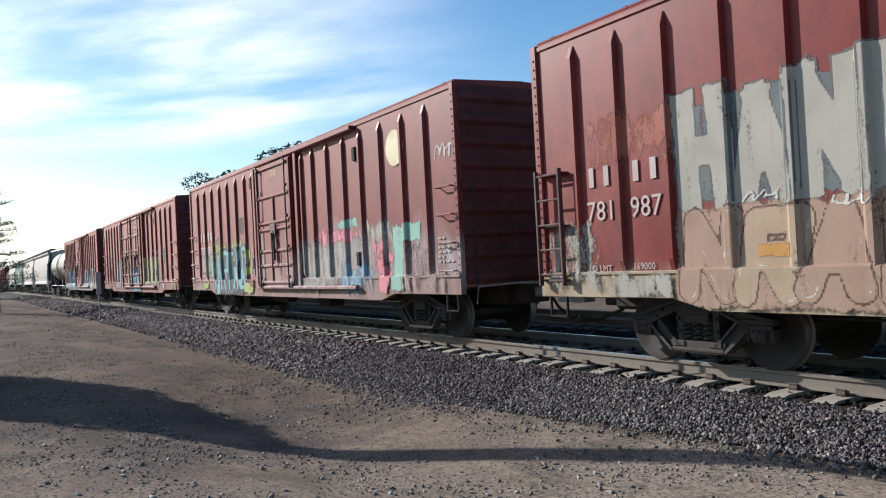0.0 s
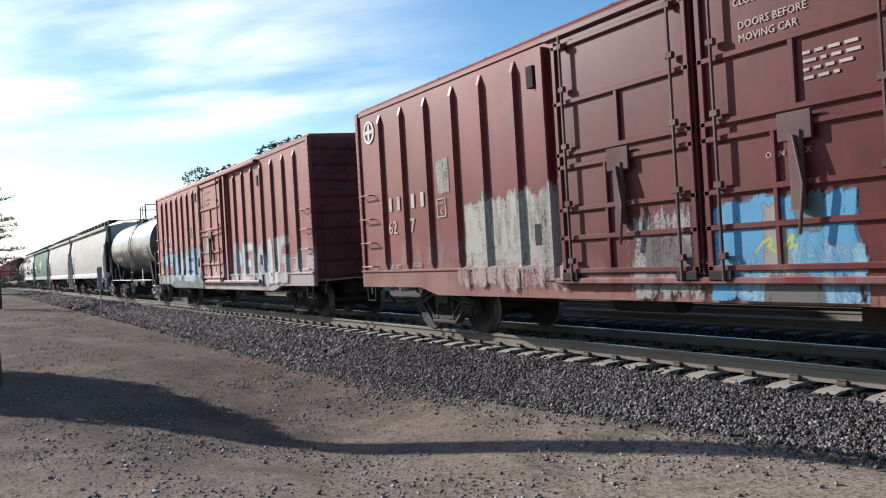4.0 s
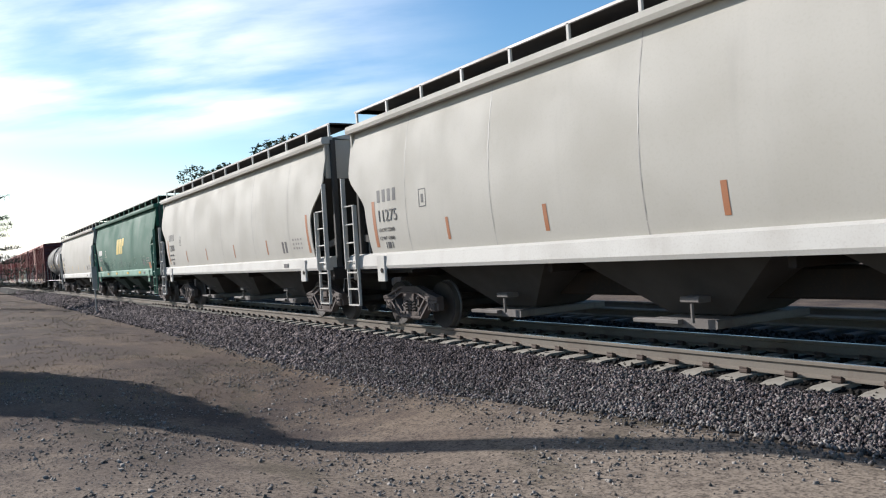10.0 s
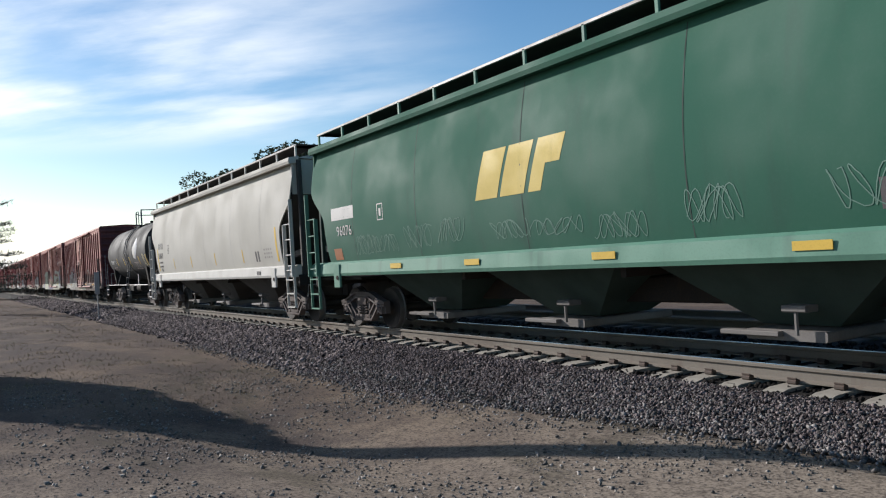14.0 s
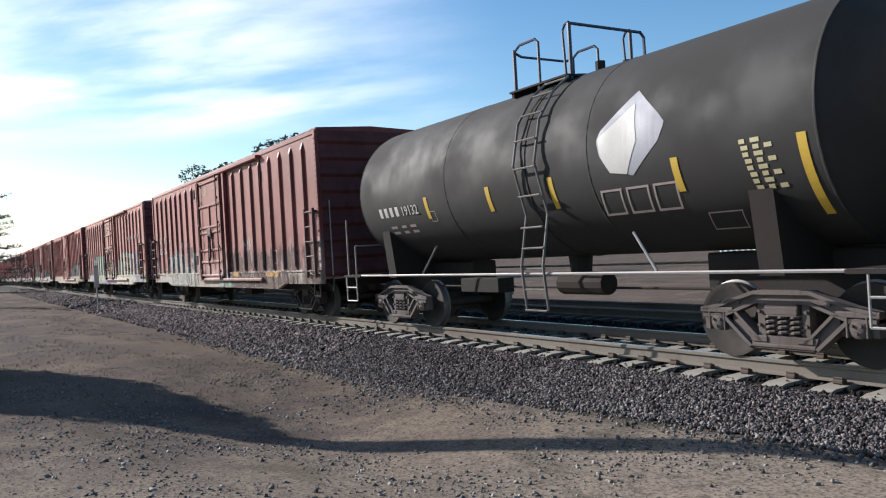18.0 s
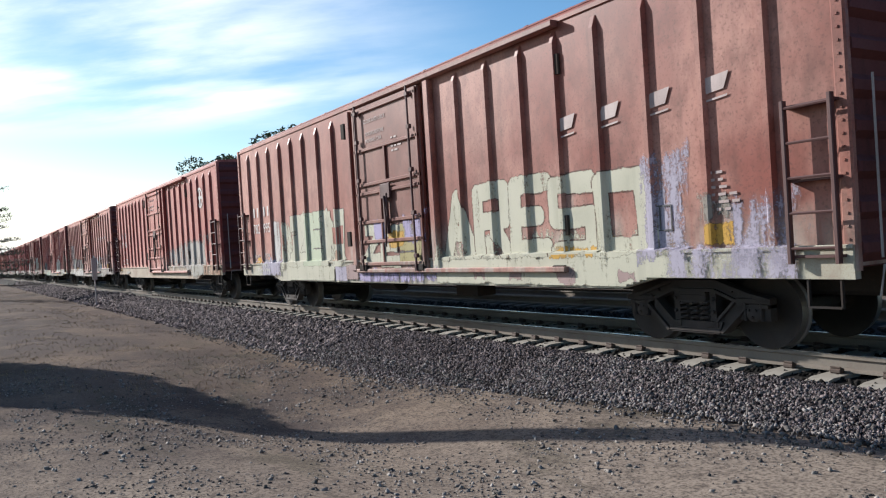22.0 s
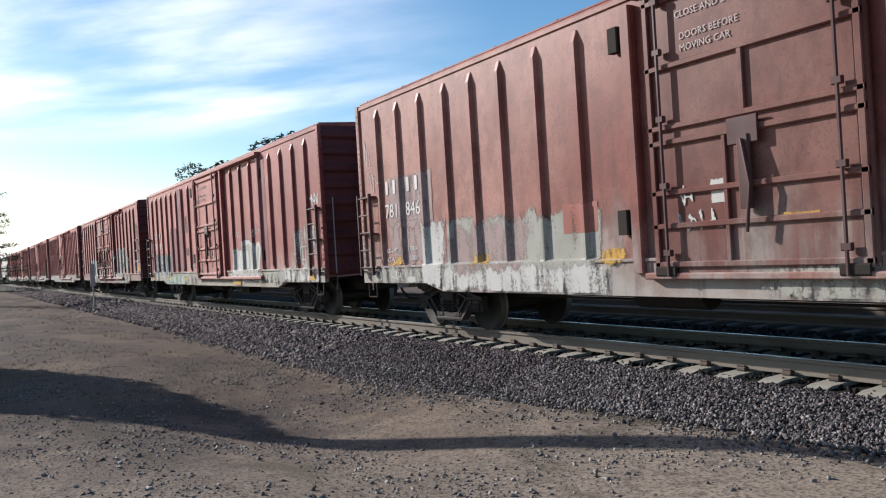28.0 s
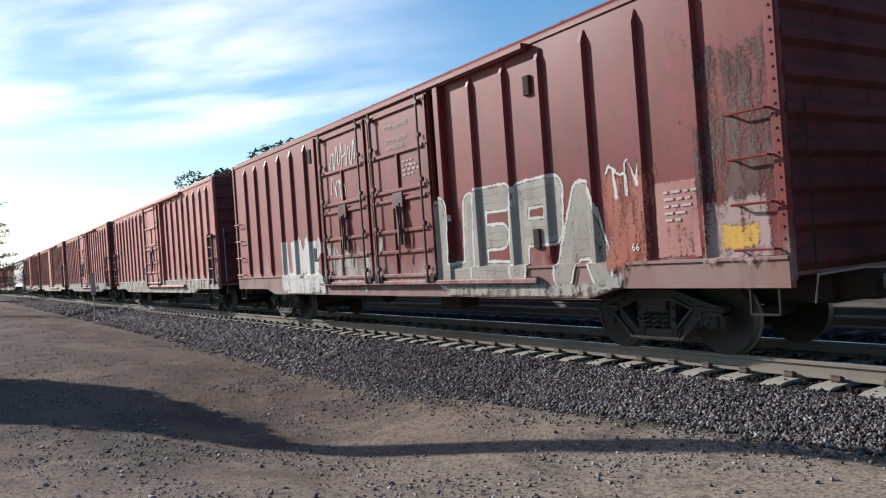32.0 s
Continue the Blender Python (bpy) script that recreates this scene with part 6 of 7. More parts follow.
patch(c2, 8.45, 9.06, 1.27, 2.14, P_ROSE, 50, 0.015, 0.12, 0.04)
patch(c2, 7.7, 9.0, 0.92, 1.16, P_TAN, 150, 0.04, 0.34, 0.2)
patch(c2, 6.72, 6.88, 0.96, 1.14, P_CHALK, 151, 0.01, 0.1, 0.03)
cross_emblem(c2, -8.75, 4.15, 0.24)
reporting(c2, -8.15, 2.42, M_DIM, M_DIM, numbers=("62", "7"))
door_words(c2, 0.55, 4.02, M_DIM)
small_print(c2, 1.35, 3.30, 4, M_DIM, -1.666, seed=5)
lettering("BX-166", 0.18, M_DIM, c2, 6.52, 1.42, FACE)
small_print(c2, 7.6, 1.98, 6, M_DIM, seed=6)
lettering("OPEN", 0.09, M_DIM, c2, 0.85, 2.32, -1.666)
lettering("LOCK", 0.09, M_DIM, c2, 1.15, 2.32, -1.666)

# ice-blue letters over a grey-blue ground
patch(c3, -8.75, -1.4, 0.74, 1.30, P_SLATE, 51, 0.03, 0.1, 0.08)
patch(c3, -8.3, -2.0, 1.2, 2.0, P_SLATE, 152, 0.14, 0.30, 0.3)
letters(c3, "tramsk", -8.35, -1.7, 1.02, 2.20, (P_ICE, P_ICE, P_SKY), P_SLATE, 52, 0.33, 0.04, True, 0.16, None, P_CHALK, 0.06, 0.05)
patch(c3, -4.6, -2.6, 2.05, 2.35, P_TAUPE, 154, 0.08, 0.38, 0.2)
patch(c3, -7.75, -6.12, 1.22, 1.66, P_SALMON, 53, 0.015, 0.05, 0.04)
patch(c3, -5.72, -5.28, 1.15, 1.28, P_AMBER, 54, 0.02, 0.05, 0.04)
patch(c3, -8.4, -8.05, 1.22, 1.56, P_AMBER, 153, 0.04, 0.3, 0.15)
letters(c3, "mexnus", 2.6, 7.2, 0.95, 2.2, (P_ICE, P_WHITE, P_BUFF), P_ICE, 55, 0.22, 0.03, False, 0.0, None, None, 0.2)
patch(c3, -3.45, -2.7, 2.62, 3.05, P_SOOT, 56, 0.03, 0.15, 0.05)
patch(c3, -0.9, -0.1, 1.5, 2.4, P_BUFF, 57, 0.08, 0.4, 0.2)
boxed(c3, 7.3, 1.3, 0.42, 0.34, M_WHITE)
reporting(c3, -7.6, 2.62, M_WHITE, M_DIM, False, numbers=("622", "094"))
boxed(c3, -4.95, 2.40, 0.26, 0.32, M_WHITE)
lettering("PLATE", 0.06, M_WHITE, c3, -4.92, 2.62, FACE)
lettering("C", 0.13, M_WHITE, c3, -4.87, 2.46, FACE)
door_words(c3, -0.75, 4.05, M_DIM)
part("reflector", Shape().box(-0.3, 0.35, -1.612, -1.605, 0.78, 0.86), M_ORANGE, c3)

# scrubbed lower panels and hollow pale letters
patch(c10, -6.7, -2.1, 0.95, 1.95, P_BUFF, 60, 0.22, 0.37, 0.4)
patch(c10, -7.9, -3.3, 0.78, 1.16, P_BUFF, 68, 0.06, 0.16, 0.15)
letters(c10, "anmms", -6.6, -3.15, 0.92, 1.98, (P_BRICK,), P_CHALK, 66, 0.30, 0.05, False, 0.05, None, None, 0.25, 0.05, True)
patch(c10, -6.0, -3.2, 0.95, 1.3, P_STONE, 64, 0.14, 0.34, 0.25)
patch(c10, -3.22, -2.64, 1.80, 2.22, P_OLIVEDARK, 69, 0.02, 0.08, 0.04)
patch(c10, -3.05, -2.75, 1.40, 1.66, P_SOOT, 65, 0.02, 0.1, 0.04)
patch(c10, -8.25, -6.75, 1.3, 2.75, P_SALMON, 168, 0.015, 0.22, 0.06)
patch(c10, 1.8, 9.2, 1.25, 1.85, P_SOOT, 63, 0.22, 0.44, 0.6)
patch(c10, 2.0, 9.2, 0.78, 1.15, P_SOOT, 62, 0.10, 0.38, 0.3)
patch(c10, 0.8, 2.2, 0.78, 1.15, P_SAGE, 61, 0.12, 0.42, 0.3)
patch(c10, 2.35, 2.84, 1.12, 1.28, P_ORANGE, 164, 0.03, 0.2, 0.05)
patch(c10, 5.4, 6.4, 1.10, 1.22, P_ORANGE, 163, 0.03, 0.2, 0.05)
patch(c10, -5.75, -5.35, 1.12, 1.22, P_ORANGE, 162, 0.02, 0.1, 0.04)
patch(c10, -3.9, -3.1, 1.5, 2.45, P_ROSE, 161, 0.02, 0.45, 0.06)
scrawl(c10, -9.05, -8.6, 1.35, 2.05, P_CHALK, 167, 3, 0.022)
scrawl(c10, -5.0, -3.4, 2.15, 2.45, P_ROSEWHITE, 166, 7, 0.012)
scrawl(c10, 3.38, 3.95, 1.88, 2.3, P_CHALK, 67, 5, 0.018)
boxed(c10, 5.85, 1.45, 0.36, 0.36, M_WHITE)
reporting(c10, -7.95, 2.52, M_WHITE, M_WHITE, numbers=("625", "345"), weights=("170000", "93000"))

# large cream-green letters
patch(c11, 1.8, 7.3, 1.15, 1.5, P_CREAMGREEN, 70, 0.16, 0.42, 0.3)
letters(c11, "areso", 1.98, 6.95, 1.14, 2.38, (P_CREAMGREEN,), P_BROWNLINE, 71, 0.29, 0.022, False, 0.0, None, None, 0.04, 0.04)
patch(c11, 1.75, 7.5, 0.78, 1.20, P_CREAMGREEN, 79, 0.04, 0.06, 0.06)
for x in (2.9, 3.9, 5.1, 6.3, 7.3, 8.0):
    patch(c11, x, x + 0.42, 0.80, 1.06, P_PINKGREY if x < 7 else P_CREAMGREEN, int(10 * x), 0.10, 0.1, 0.05)
patch(c11, 6.85, 7.4, 1.25, 2.38, P_PALELILAC, 72, 0.12, 0.36, 0.3)
patch(c11, 7.2, 8.9, 0.90, 1.28, P_PALELILAC, 172, 0.06, 0.34, 0.2)
patch(c11, 8.1, 8.8, 1.2, 1.7, P_PALELILAC, 173, 0.16, 0.48, 0.4)
patch(c11, 7.72, 8.14, 1.28, 1.55, P_AMBER, 73, 0.03, 0.1, 0.05)
patch(c11, 5.0, 5.9, 1.2, 1.32, P_AMBER, 174, 0.05, 0.3, 0.10)
patch(c11, 7.7, 8.1, 1.6, 1.85, P_TAUPE, 175, 0.05, 0.35, 0.15)
patch(c11, -7.75, -6.3, 0.92, 1.3, P_PALELILAC, 74, 0.08, 0.28, 0.15)
patch(c11, -6.82, -6.42, 1.3, 2.35, P_CHALK, 176, 0.05, 0.25, 0.12)
patch(c11, -6.1, -2.3, 1.2, 2.2, P_CREAMGREEN, 177, 0.18, 0.38, 0.3)
letters(c11, "zen", -5.65, -2.35, 1.1, 2.45, (P_CREAMGREEN, P_LEAF, P_CREAMGREEN), P_DARK, 75, 0.42, 0.018, True, 0.1, None, None, 0.06)
patch(c11, -5.75, -2.75, 0.76, 1.14, P_CREAMGREEN, 178, 0.03, 0.04, 0.05)
patch(c11, -2.7, -2.1, 0.80, 1.12, P_PALELILAC, 179, 0.04, 0.1, 0.06)
patch(c11, -2.1, -1.5, 0.80, 1.14, P_PINKGREY, 180, 0.04, 0.1, 0.06)
patch(c11, -1.45, 1.8, 0.78, 1.04, P_VIOLET, 181, 0.10, 0.38, 0.2)
patch(c11, -2.92, -2.32, 1.62, 2.02, P_SALMON, 76, 0.02, 0.08, 0.04)
patch(c11, -2.85, -2.5, 1.25, 1.5, P_TAN, 182, 0.05, 0.2, 0.08)
letters(c11, "zes", -1.1, 1.3, 1.12, 1.95, (P_CREAMGREEN, P_CREAMGREEN, P_OLIVE), P_DARK, 77, 0.24, 0.018, True, 0.1, None, None, 0.12)
patch(c11, -0.55, 0.0, 1.65, 2.02, P_VIOLET, 183, 0.06, 0.1, 0.06)
patch(c11, 0.05, 0.72, 1.48, 1.78, P_AMBER, 184, 0.06, 0.15, 0.06)
patch(c11, 0.7, 1.45, 1.6, 2.05, P_VIOLET, 185, 0.10, 0.3, 0.15)
boxed(c11, 6.88, 1.48, 0.38, 0.32, M_INK)
part("stencil_bar", Shape().box(7.06, 7.08, FACE - 0.008, FACE - 0.002, 1.50, 1.78), M_INK, c11)
for i in range(4):
    x, z = 5.22 + 0.86 * i, 2.98 + 0.012 * i
    part("emblem_bar", Shape().prism([(x, z), (x + 0.32, z + 0.03), (x + 0.40, z + 0.22), (x + 0.08, z + 0.19)], 1, FACE - 0.006, FACE - 0.001), M_DIM, c11)
    part("emblem_bar", Shape().prism([(x - 0.06, z - 0.10), (x + 0.36, z - 0.06), (x + 0.37, z - 0.035), (x - 0.05, z - 0.075)], 1, FACE - 0.006, FACE - 0.001), M_DIM, c11)
reporting(c11, -8.2, 2.56, M_WHITE, M_WHITE, False, numbers=("782", "995"), weights=("171700", "91300"))
patch(c11, -8.3, -7.95, 1.25, 1.42, P_AMBER, 186, 0.03, 0.2, 0.06)
small_print(c11, 7.8, 2.1, 6, M_DIM, seed=8)
small_print(c11, 0.4, 3.6, 4, M_DIM, -1.666, seed=18)
door_words(c11, -0.75, 4.05, M_DIM)
scrawl(c11, -8.05, -7.1, 0.94, 1.12, P_CHALK, 78, 6, 0.02)
scrawl(c11, -7.9, -7.2, 1.12, 1.28, P_CHALK, 178, 5, 0.02)
scrawl(c11, -7.98, -7.75, 1.78, 1.95, P_CHALK, 278, 2, 0.014)

# grey-white buff under a round emblem
patch(c12, 5.25, 7.3, 1.1, 2.1, P_BUFF, 80, 0.12, 0.10, 0.25)
patch(c12, 5.6, 7.3, 0.9, 1.3, P_STONE, 180, 0.10, 0.25, 0.2)
patch(c12, 2.0, 5.2, 1.15, 1.95, P_BUFF, 81, 0.25, 0.40, 0.5)
patch(c12, 7.4, 9.3, 0.92, 1.2, P_TAN, 82, 0.08, 0.34, 0.2)
cross_emblem(c12, 7.15, 3.62, 0.36)
boxed(c12, 7.95, 1.4, 0.40, 0.32, M_WHITE)
scrawl(c12, 6.9, 8.3, 1.95, 2.35, P_BUFF, 83, 9, 0.014)
reporting(c12, -8.25, 2.72, M_WHITE, M_WHITE, False, 0.85)
scrawl(c12, -8.2, -7.55, 1.72, 2.05, P_CHALK, 84, 4, 0.014)
patch(c12, -9.2, -8.45, 1.10, 1.17, P_AMBER, 85, 0.01, 0.1, 0.03)
patch(c12, -7.2, -6.4, 0.94, 1.06, P_STONE, 185, 0.02, 0.2, 0.05)
door_words(c12, -0.75, 4.05, M_DIM)

# pale hollow letters low down in front, grey-white scrub behind
patch(c13, 2.0, 5.4, 1.15, 1.75, P_BUFF, 193, 0.12, 0.34, 0.25)
letters(c13, "hnmvn", 2.05, 5.45, 1.18, 2.02, (P_ICE, P_STONE), P_CHALK, 90, 0.16, 0.025, True, 0.0, None, None, 0.32)
patch(c13, 0.2, 6.2, 0.78, 1.1, P_STONE, 91, 0.08, 0.36, 0.2)
patch(c13, 5.5, 5.88, 1.36, 1.58, P_AMBER, 192, 0.03, 0.15, 0.05)
patch(c13, 7.72, 8.32, 1.24, 1.52, P_AMBER, 92, 0.03, 0.1, 0.05)
boxed(c13, 7.08, 1.48, 0.40, 0.34, M_WHITE)
part("stencil_bar", Shape().box(7.26, 7.28, FACE - 0.008, FACE - 0.002, 1.50, 1.80), M_WHITE, c13)
scrawl(c13, 6.05, 6.9, 1.35, 1.95, P_ROSEWHITE, 191, 4, 0.016)
scrawl(c13, 6.4, 8.6, 0.94, 1.15, P_CHALK, 190, 6, 0.014)
scrawl(c13, 5.4, 6.3, 0.82, 0.98, P_CHALK, 189, 5, 0.016)
scrawl(c13, 8.2, 8.5, 1.7, 1.86, P_CHALK, 188, 2, 0.016)
patch(c13, -6.2, -2.25, 0.95, 1.98, P_STONE, 93, 0.14, 0.14, 0.2)
patch(c13, -6.3, -2.2, 0.78, 1.16, P_CHALK, 95, 0.08, 0.26, 0.2)
patch(c13, -5.9, -4.0, 1.2, 1.8, P_PINKGREY, 187, 0.2, 0.38, 0.3)
patch(c13, -8.35, -6.66, 1.95, 2.98, P_PINKGREY, 94, 0.015, 0.12, 0.05)
patch(c13, -8.35, -6.3, 1.3, 1.98, P_PINKGREY, 186, 0.10, 0.33, 0.2)
patch(c13, -9.0, -6.3, 0.9, 1.15, P_STONE, 185, 0.10, 0.36, 0.2)
patch(c13, -3.08, -2.35, 1.62, 2.05, P_SALMON, 184, 0.015, 0.1, 0.04)
for x, z in ((-8.3, 1.25), (-5.4, 1.22), (-2.35, 1.2)):
    patch(c13, x, x + 0.45, z, z + 0.18, P_AMBER, 96, 0.04, 0.22, 0.08)
for i in range(4):
    x = 4.62 + 0.80 * i
    part("emblem_bar", Shape().prism([(x, 2.95), (x + 0.3, 2.97), (x + 0.36, 3.12), (x + 0.06, 3.10)], 1, FACE - 0.006, FACE - 0.001), M_DIM, c13)
    part("emblem_bar", Shape().prism([(x - 0.08, 2.86), (x + 0.34, 2.89), (x + 0.35, 2.91), (x - 0.07, 2.88)], 1, FACE - 0.006, FACE - 0.001), M_DIM, c13)
patch(c13, -8.28, -7.2, 2.1, 2.95, P_PINKGREY, 183, 0.02, 0.3, 0.06)
reporting(c13, -8.3, 2.66, M_WHITE, M_WHITE, False, 0.85, numbers=("781", "846"), weights=("170800", "92800"))
scrawl(c13, -9.2, -8.6, 2.75, 3.25, P_ROSEWHITE, 96, 4, 0.014)
scrawl(c13, -9.3, -9.1, 3.3, 3.9, P_ROSEWHITE, 98, 2, 0.014)
scrawl(c13, -8.25, -7.5, 0.95, 1.15, P_CHALK, 99, 4, 0.016)
patch(c13, -7.6, -7.3, 0.92, 1.04, P_CHALK, 182, 0.02, 0.05, 0.03)
patch(c13, -7.0, -6.4, 0.85, 2.0, P_CHALK, 181, 0.10, 0.25, 0.12)
door_words(c13, -0.75, 4.05, M_DIM)
scrawl(c13, -0.9, -0.25, 1.55, 1.8, P_CHALK, 97, 4, 0.014)
scrawl(c13, -0.85, -0.65, 1.85, 2.1, P_CHALK, 197, 2, 0.014)
patch(c13, 0.5, 0.95, 1.62, 1.68, P_AMBER, 198, 0.01, 0.2, 0.03)

# chalk-white bubble letters
patch(c14, 2.5, 5.0, 1.12, 1.85, P_CHALK, 199, 0.14, 0.24, 0.15)
letters(c14, "ih", 2.5, 3.42, 1.12, 1.86, (P_CHALK,), P_DARK, 103, 0.24, 0.02, True, 0.0, None, None, 0.1)
letters(c14, "ov", 3.42, 4.98, 1.02, 2.18, (P_CHALK,), P_DARK, 100, 0.44, 0.025, False, 0.0, P_STONE, None, 0.06)
patch(c14, 2.4, 5.3, 0.92, 1.12, P_CHALK, 203, 0.08, 0.33, 0.15)
patch(c14, 7.0, 9.35, 0.9, 1.25, P_CHALK, 101, 0.08, 0.26, 0.2)
patch(c14, 7.7, 8.9, 1.2, 2.1, P_BUFF, 102, 0.25, 0.40, 0.4)
patch(c14, 5.2, 7.0, 0.92, 1.12, P_STONE, 204, 0.10, 0.36, 0.2)
patch(c14, 2.55, 3.3, 0.80, 0.92, P_AMBER, 205, 0.02, 0.2, 0.04)
patch(c14, 8.75, 9.15, 0.94, 1.12, P_AMBER, 206, 0.02, 0.1, 0.04)
boxed(c14, 8.1, 1.45, 0.34, 0.34, M_WHITE)
patch(c14, 5.12, 5.72, 1.26, 4.4, P_ROSEPANEL, 104, 0.015, 0.05, 0.05)
scrawl(c14, 8.9, 9.4, 2.75, 3.05, P_CHALK, 105, 4, 0.028)
for x, z in ((2.8, 2.2), (4.3, 2.18), (4.75, 2.2)):
    scrawl(c14, x, x + 0.35, z, z + 0.25, P_CHALK, int(100 * x), 2, 0.016)
patch(c14, -6.85, -3.4, 0.76, 1.10, P_SAGE, 106, 0.02, 0.06, 0.05)
letters(c14, "wuunu", -6.6, -3.45, 0.74, 1.12, (P_SAGE,), P_OLIVEDARK, 206, 0.05, 0.03, False, 0.0, None, None, 0.0, 0.03, True)
patch(c14, -3.4, -1.9, 0.78, 1.1, P_STONE, 207, 0.10, 0.33, 0.2)
patch(c14, -8.6, -5.75, 1.1, 1.95, P_SLATE, 208, 0.10, 0.36, 0.25)
letters(c14, "oou", -8.55, -5.75, 1.05, 2.0, (P_SLATE, P_GREY), P_STONE, 107, 0.30, 0.04, False, 0.05, None, None, 0.3)
patch(c14, -8.5, -5.7, 0.92, 1.2, P_STONE, 209, 0.12, 0.36, 0.2)
patch(c14, -5.75, -4.42, 1.24, 2.96, P_ROSEPANEL, 108, 0.015, 0.10, 0.05)
patch(c14, -4.38, -3.55, 1.24, 4.4, P_ROSEPANEL, 210, 0.015, 0.05, 0.05)
patch(c14, -3.36, -2.82, 2.70, 3.3, P_SOOT, 109, 0.03, 0.42, 0.15)
patch(c14, -3.36, -2.84, 1.86, 2.14, P_SOOT, 111, 0.02, 0.3, 0.08)
for x in (-6.0, -3.45, -9.1):
    patch(c14, x, x + 0.42, 0.92, 1.04, P_AMBER, 112, 0.02, 0.15, 0.04)
scrawl(c14, -3.3, -2.8, 1.35, 1.6, P_CHALK, 211, 3, 0.016)
reporting(c14, -8.15, 2.66, M_WHITE, M_DIM, False, 0.85, numbers=("782", "005"))
boxed(c14, -5.45, 2.28, 0.26, 0.32, M_WHITE)
lettering("C", 0.13, M_WHITE, c14, -5.37, 2.34, FACE)
door_words(c14, -0.75, 4.05, M_DIM)
scrawl(c14, 0.3, 0.8, 1.6, 1.95, P_CHALK, 110, 2, 0.02)
lettering("50 K", 0.16, M_WHITE, c14, -2.45, 1.40, FACE)

# silver bubble letters and chalk white over the rear panels
letters(c15, "uepa", 2.42, 6.72, 0.95, 2.48, (P_SILVER, P_TAUPE), P_CHALK, 120, 0.36, 0.055, False, 0.05, P_TAUPE, None, 0.03)
patch(c15, 2.7, 6.9, 0.78, 1.0, P_SILVER, 121, 0.08, 0.36, 0.15)
letters(c15, "umk", -5.5, -2.75, 0.92, 2.15, (P_CHALK,), None, 122, 0.38, 0.03, True, 0.0, None, None, 0.08)
patch(c15, -5.5, -2.7, 0.8, 1.15, P_CHALK, 222, 0.08, 0.22, 0.15)
patch(c15, -2.2, 0.3, 1.1, 1.7, P_STONE, 223, 0.25, 0.42, 0.3)
patch(c15, 6.75, 7.4, 1.3, 2.3, P_BRICK, 224, 0.12, 0.33, 0.3)
patch(c15, 7.55, 8.2, 1.28, 2.2, P_ROSE, 123, 0.015, 0.12, 0.05)
patch(c15, 8.25, 9.2, 1.9, 3.7, P_SOOT, 225, 0.2, 0.44, 0.5)
patch(c15, 8.3, 9.1, 1.2, 1.9, P_PINKGREY, 226, 0.06, 0.3, 0.15)
patch(c15, 8.52, 9.0, 1.34, 1.62, P_AMBER, 124, 0.04, 0.1, 0.08)
scrawl(c15, 6.75, 7.35, 2.05, 2.6, P_CHALK, 125, 3, 0.02)
lettering("66", 0.14, M_WHITE, c15, 7.1, 1.38, FACE)
door_words(c15, 0.75, 4.0, M_DIM)
scrawl(c15, -1.9, -0.6, 3.5, 4.1, P_CHALK, 126, 6, 0.025)
scrawl(c15, -1.9, -1.2, 2.9, 3.4, P_CHALK, 226, 3, 0.02)
small_print(c15, 1.4, 3.3, 4, M_DIM, -1.666, seed=9)
small_print(c15, 7.7, 2.05, 5, M_DIM, seed=19)
for c in (c16, c17):
    reporting(c, -8.2, 2.6, M_DIM, M_DIM, False)
    patch(c, -8.0, 8.5, 0.9, 1.3, P_BUFF, 130, 0.2, 0.38, 0.3)

# tank lettering lies on the curve of the shell


def on_shell(z, lift=0.004):
    return -math.sqrt(max(0.0, (1.47 + lift) ** 2 - (z - 2.77) ** 2))


def shell_bars(car, x, z, widths, height, material, gap=0.3, name="stencil_bar"):
    for w in widths:
        if w > 0:
            s, n = Shape(), 3
            for i in range(n):
                a, b = z + height * i / n, z + height * (i + 1) / n
                u, v = x + 0.18 * w, x + 0.82 * w
                s.add([(u, on_shell(a), a), (v, on_shell(a), a), (v, on_shell(b), b), (u, on_shell(b), b)], [(0, 1, 2, 3)])
            part(name, s, material, car)
        x += abs(w) * (1 + gap)


def shell_strip(car, x, z0, z1, w, material, name="reflector"):
    s, n = Shape(), 10
    for i in range(n):
        a, b = z0 + (z1 - z0) * i / n, z0 + (z1 - z0) * (i + 1) / n
        s.add([(x, on_shell(a, 0.006), a), (x + w, on_shell(a, 0.006), a), (x + w, on_shell(b, 0.006), b), (x, on_shell(b, 0.006), b)], [(0, 1, 2, 3)])
    return part(name, s, material, car)


def shell_shape(car, corners, material, name, lift, label=""):
    """A convex flat figure bent on to the shell; corners: (x, z) in order."""
    low, high = min(z for x, z in corners), max(z for x, z in corners)
    s, n, rows = Shape(), 20, []
    for i in range(n + 1):
        z = low + (high - low) * min(0.999, max(0.001, i / n))
        cut = []
        for (ax, az), (bx, bz) in zip(corners, corners[1:] + corners[:1]):
            if (az - z) * (bz - z) <= 0 and az != bz:
                cut.append(ax + (bx - ax) * (z - az) / (bz - az))
        rows.append((min(cut), max(cut), z))
    for (a, b, z), (c, d, w) in zip(rows, rows[1:]):
        s.add([(a, on_shell(z, lift), z), (b, on_shell(z, lift), z), (d, on_shell(w, lift), w), (c, on_shell(w, lift), w)], [(0, 1, 2, 3)])
    return part(name, s, material, car, label)


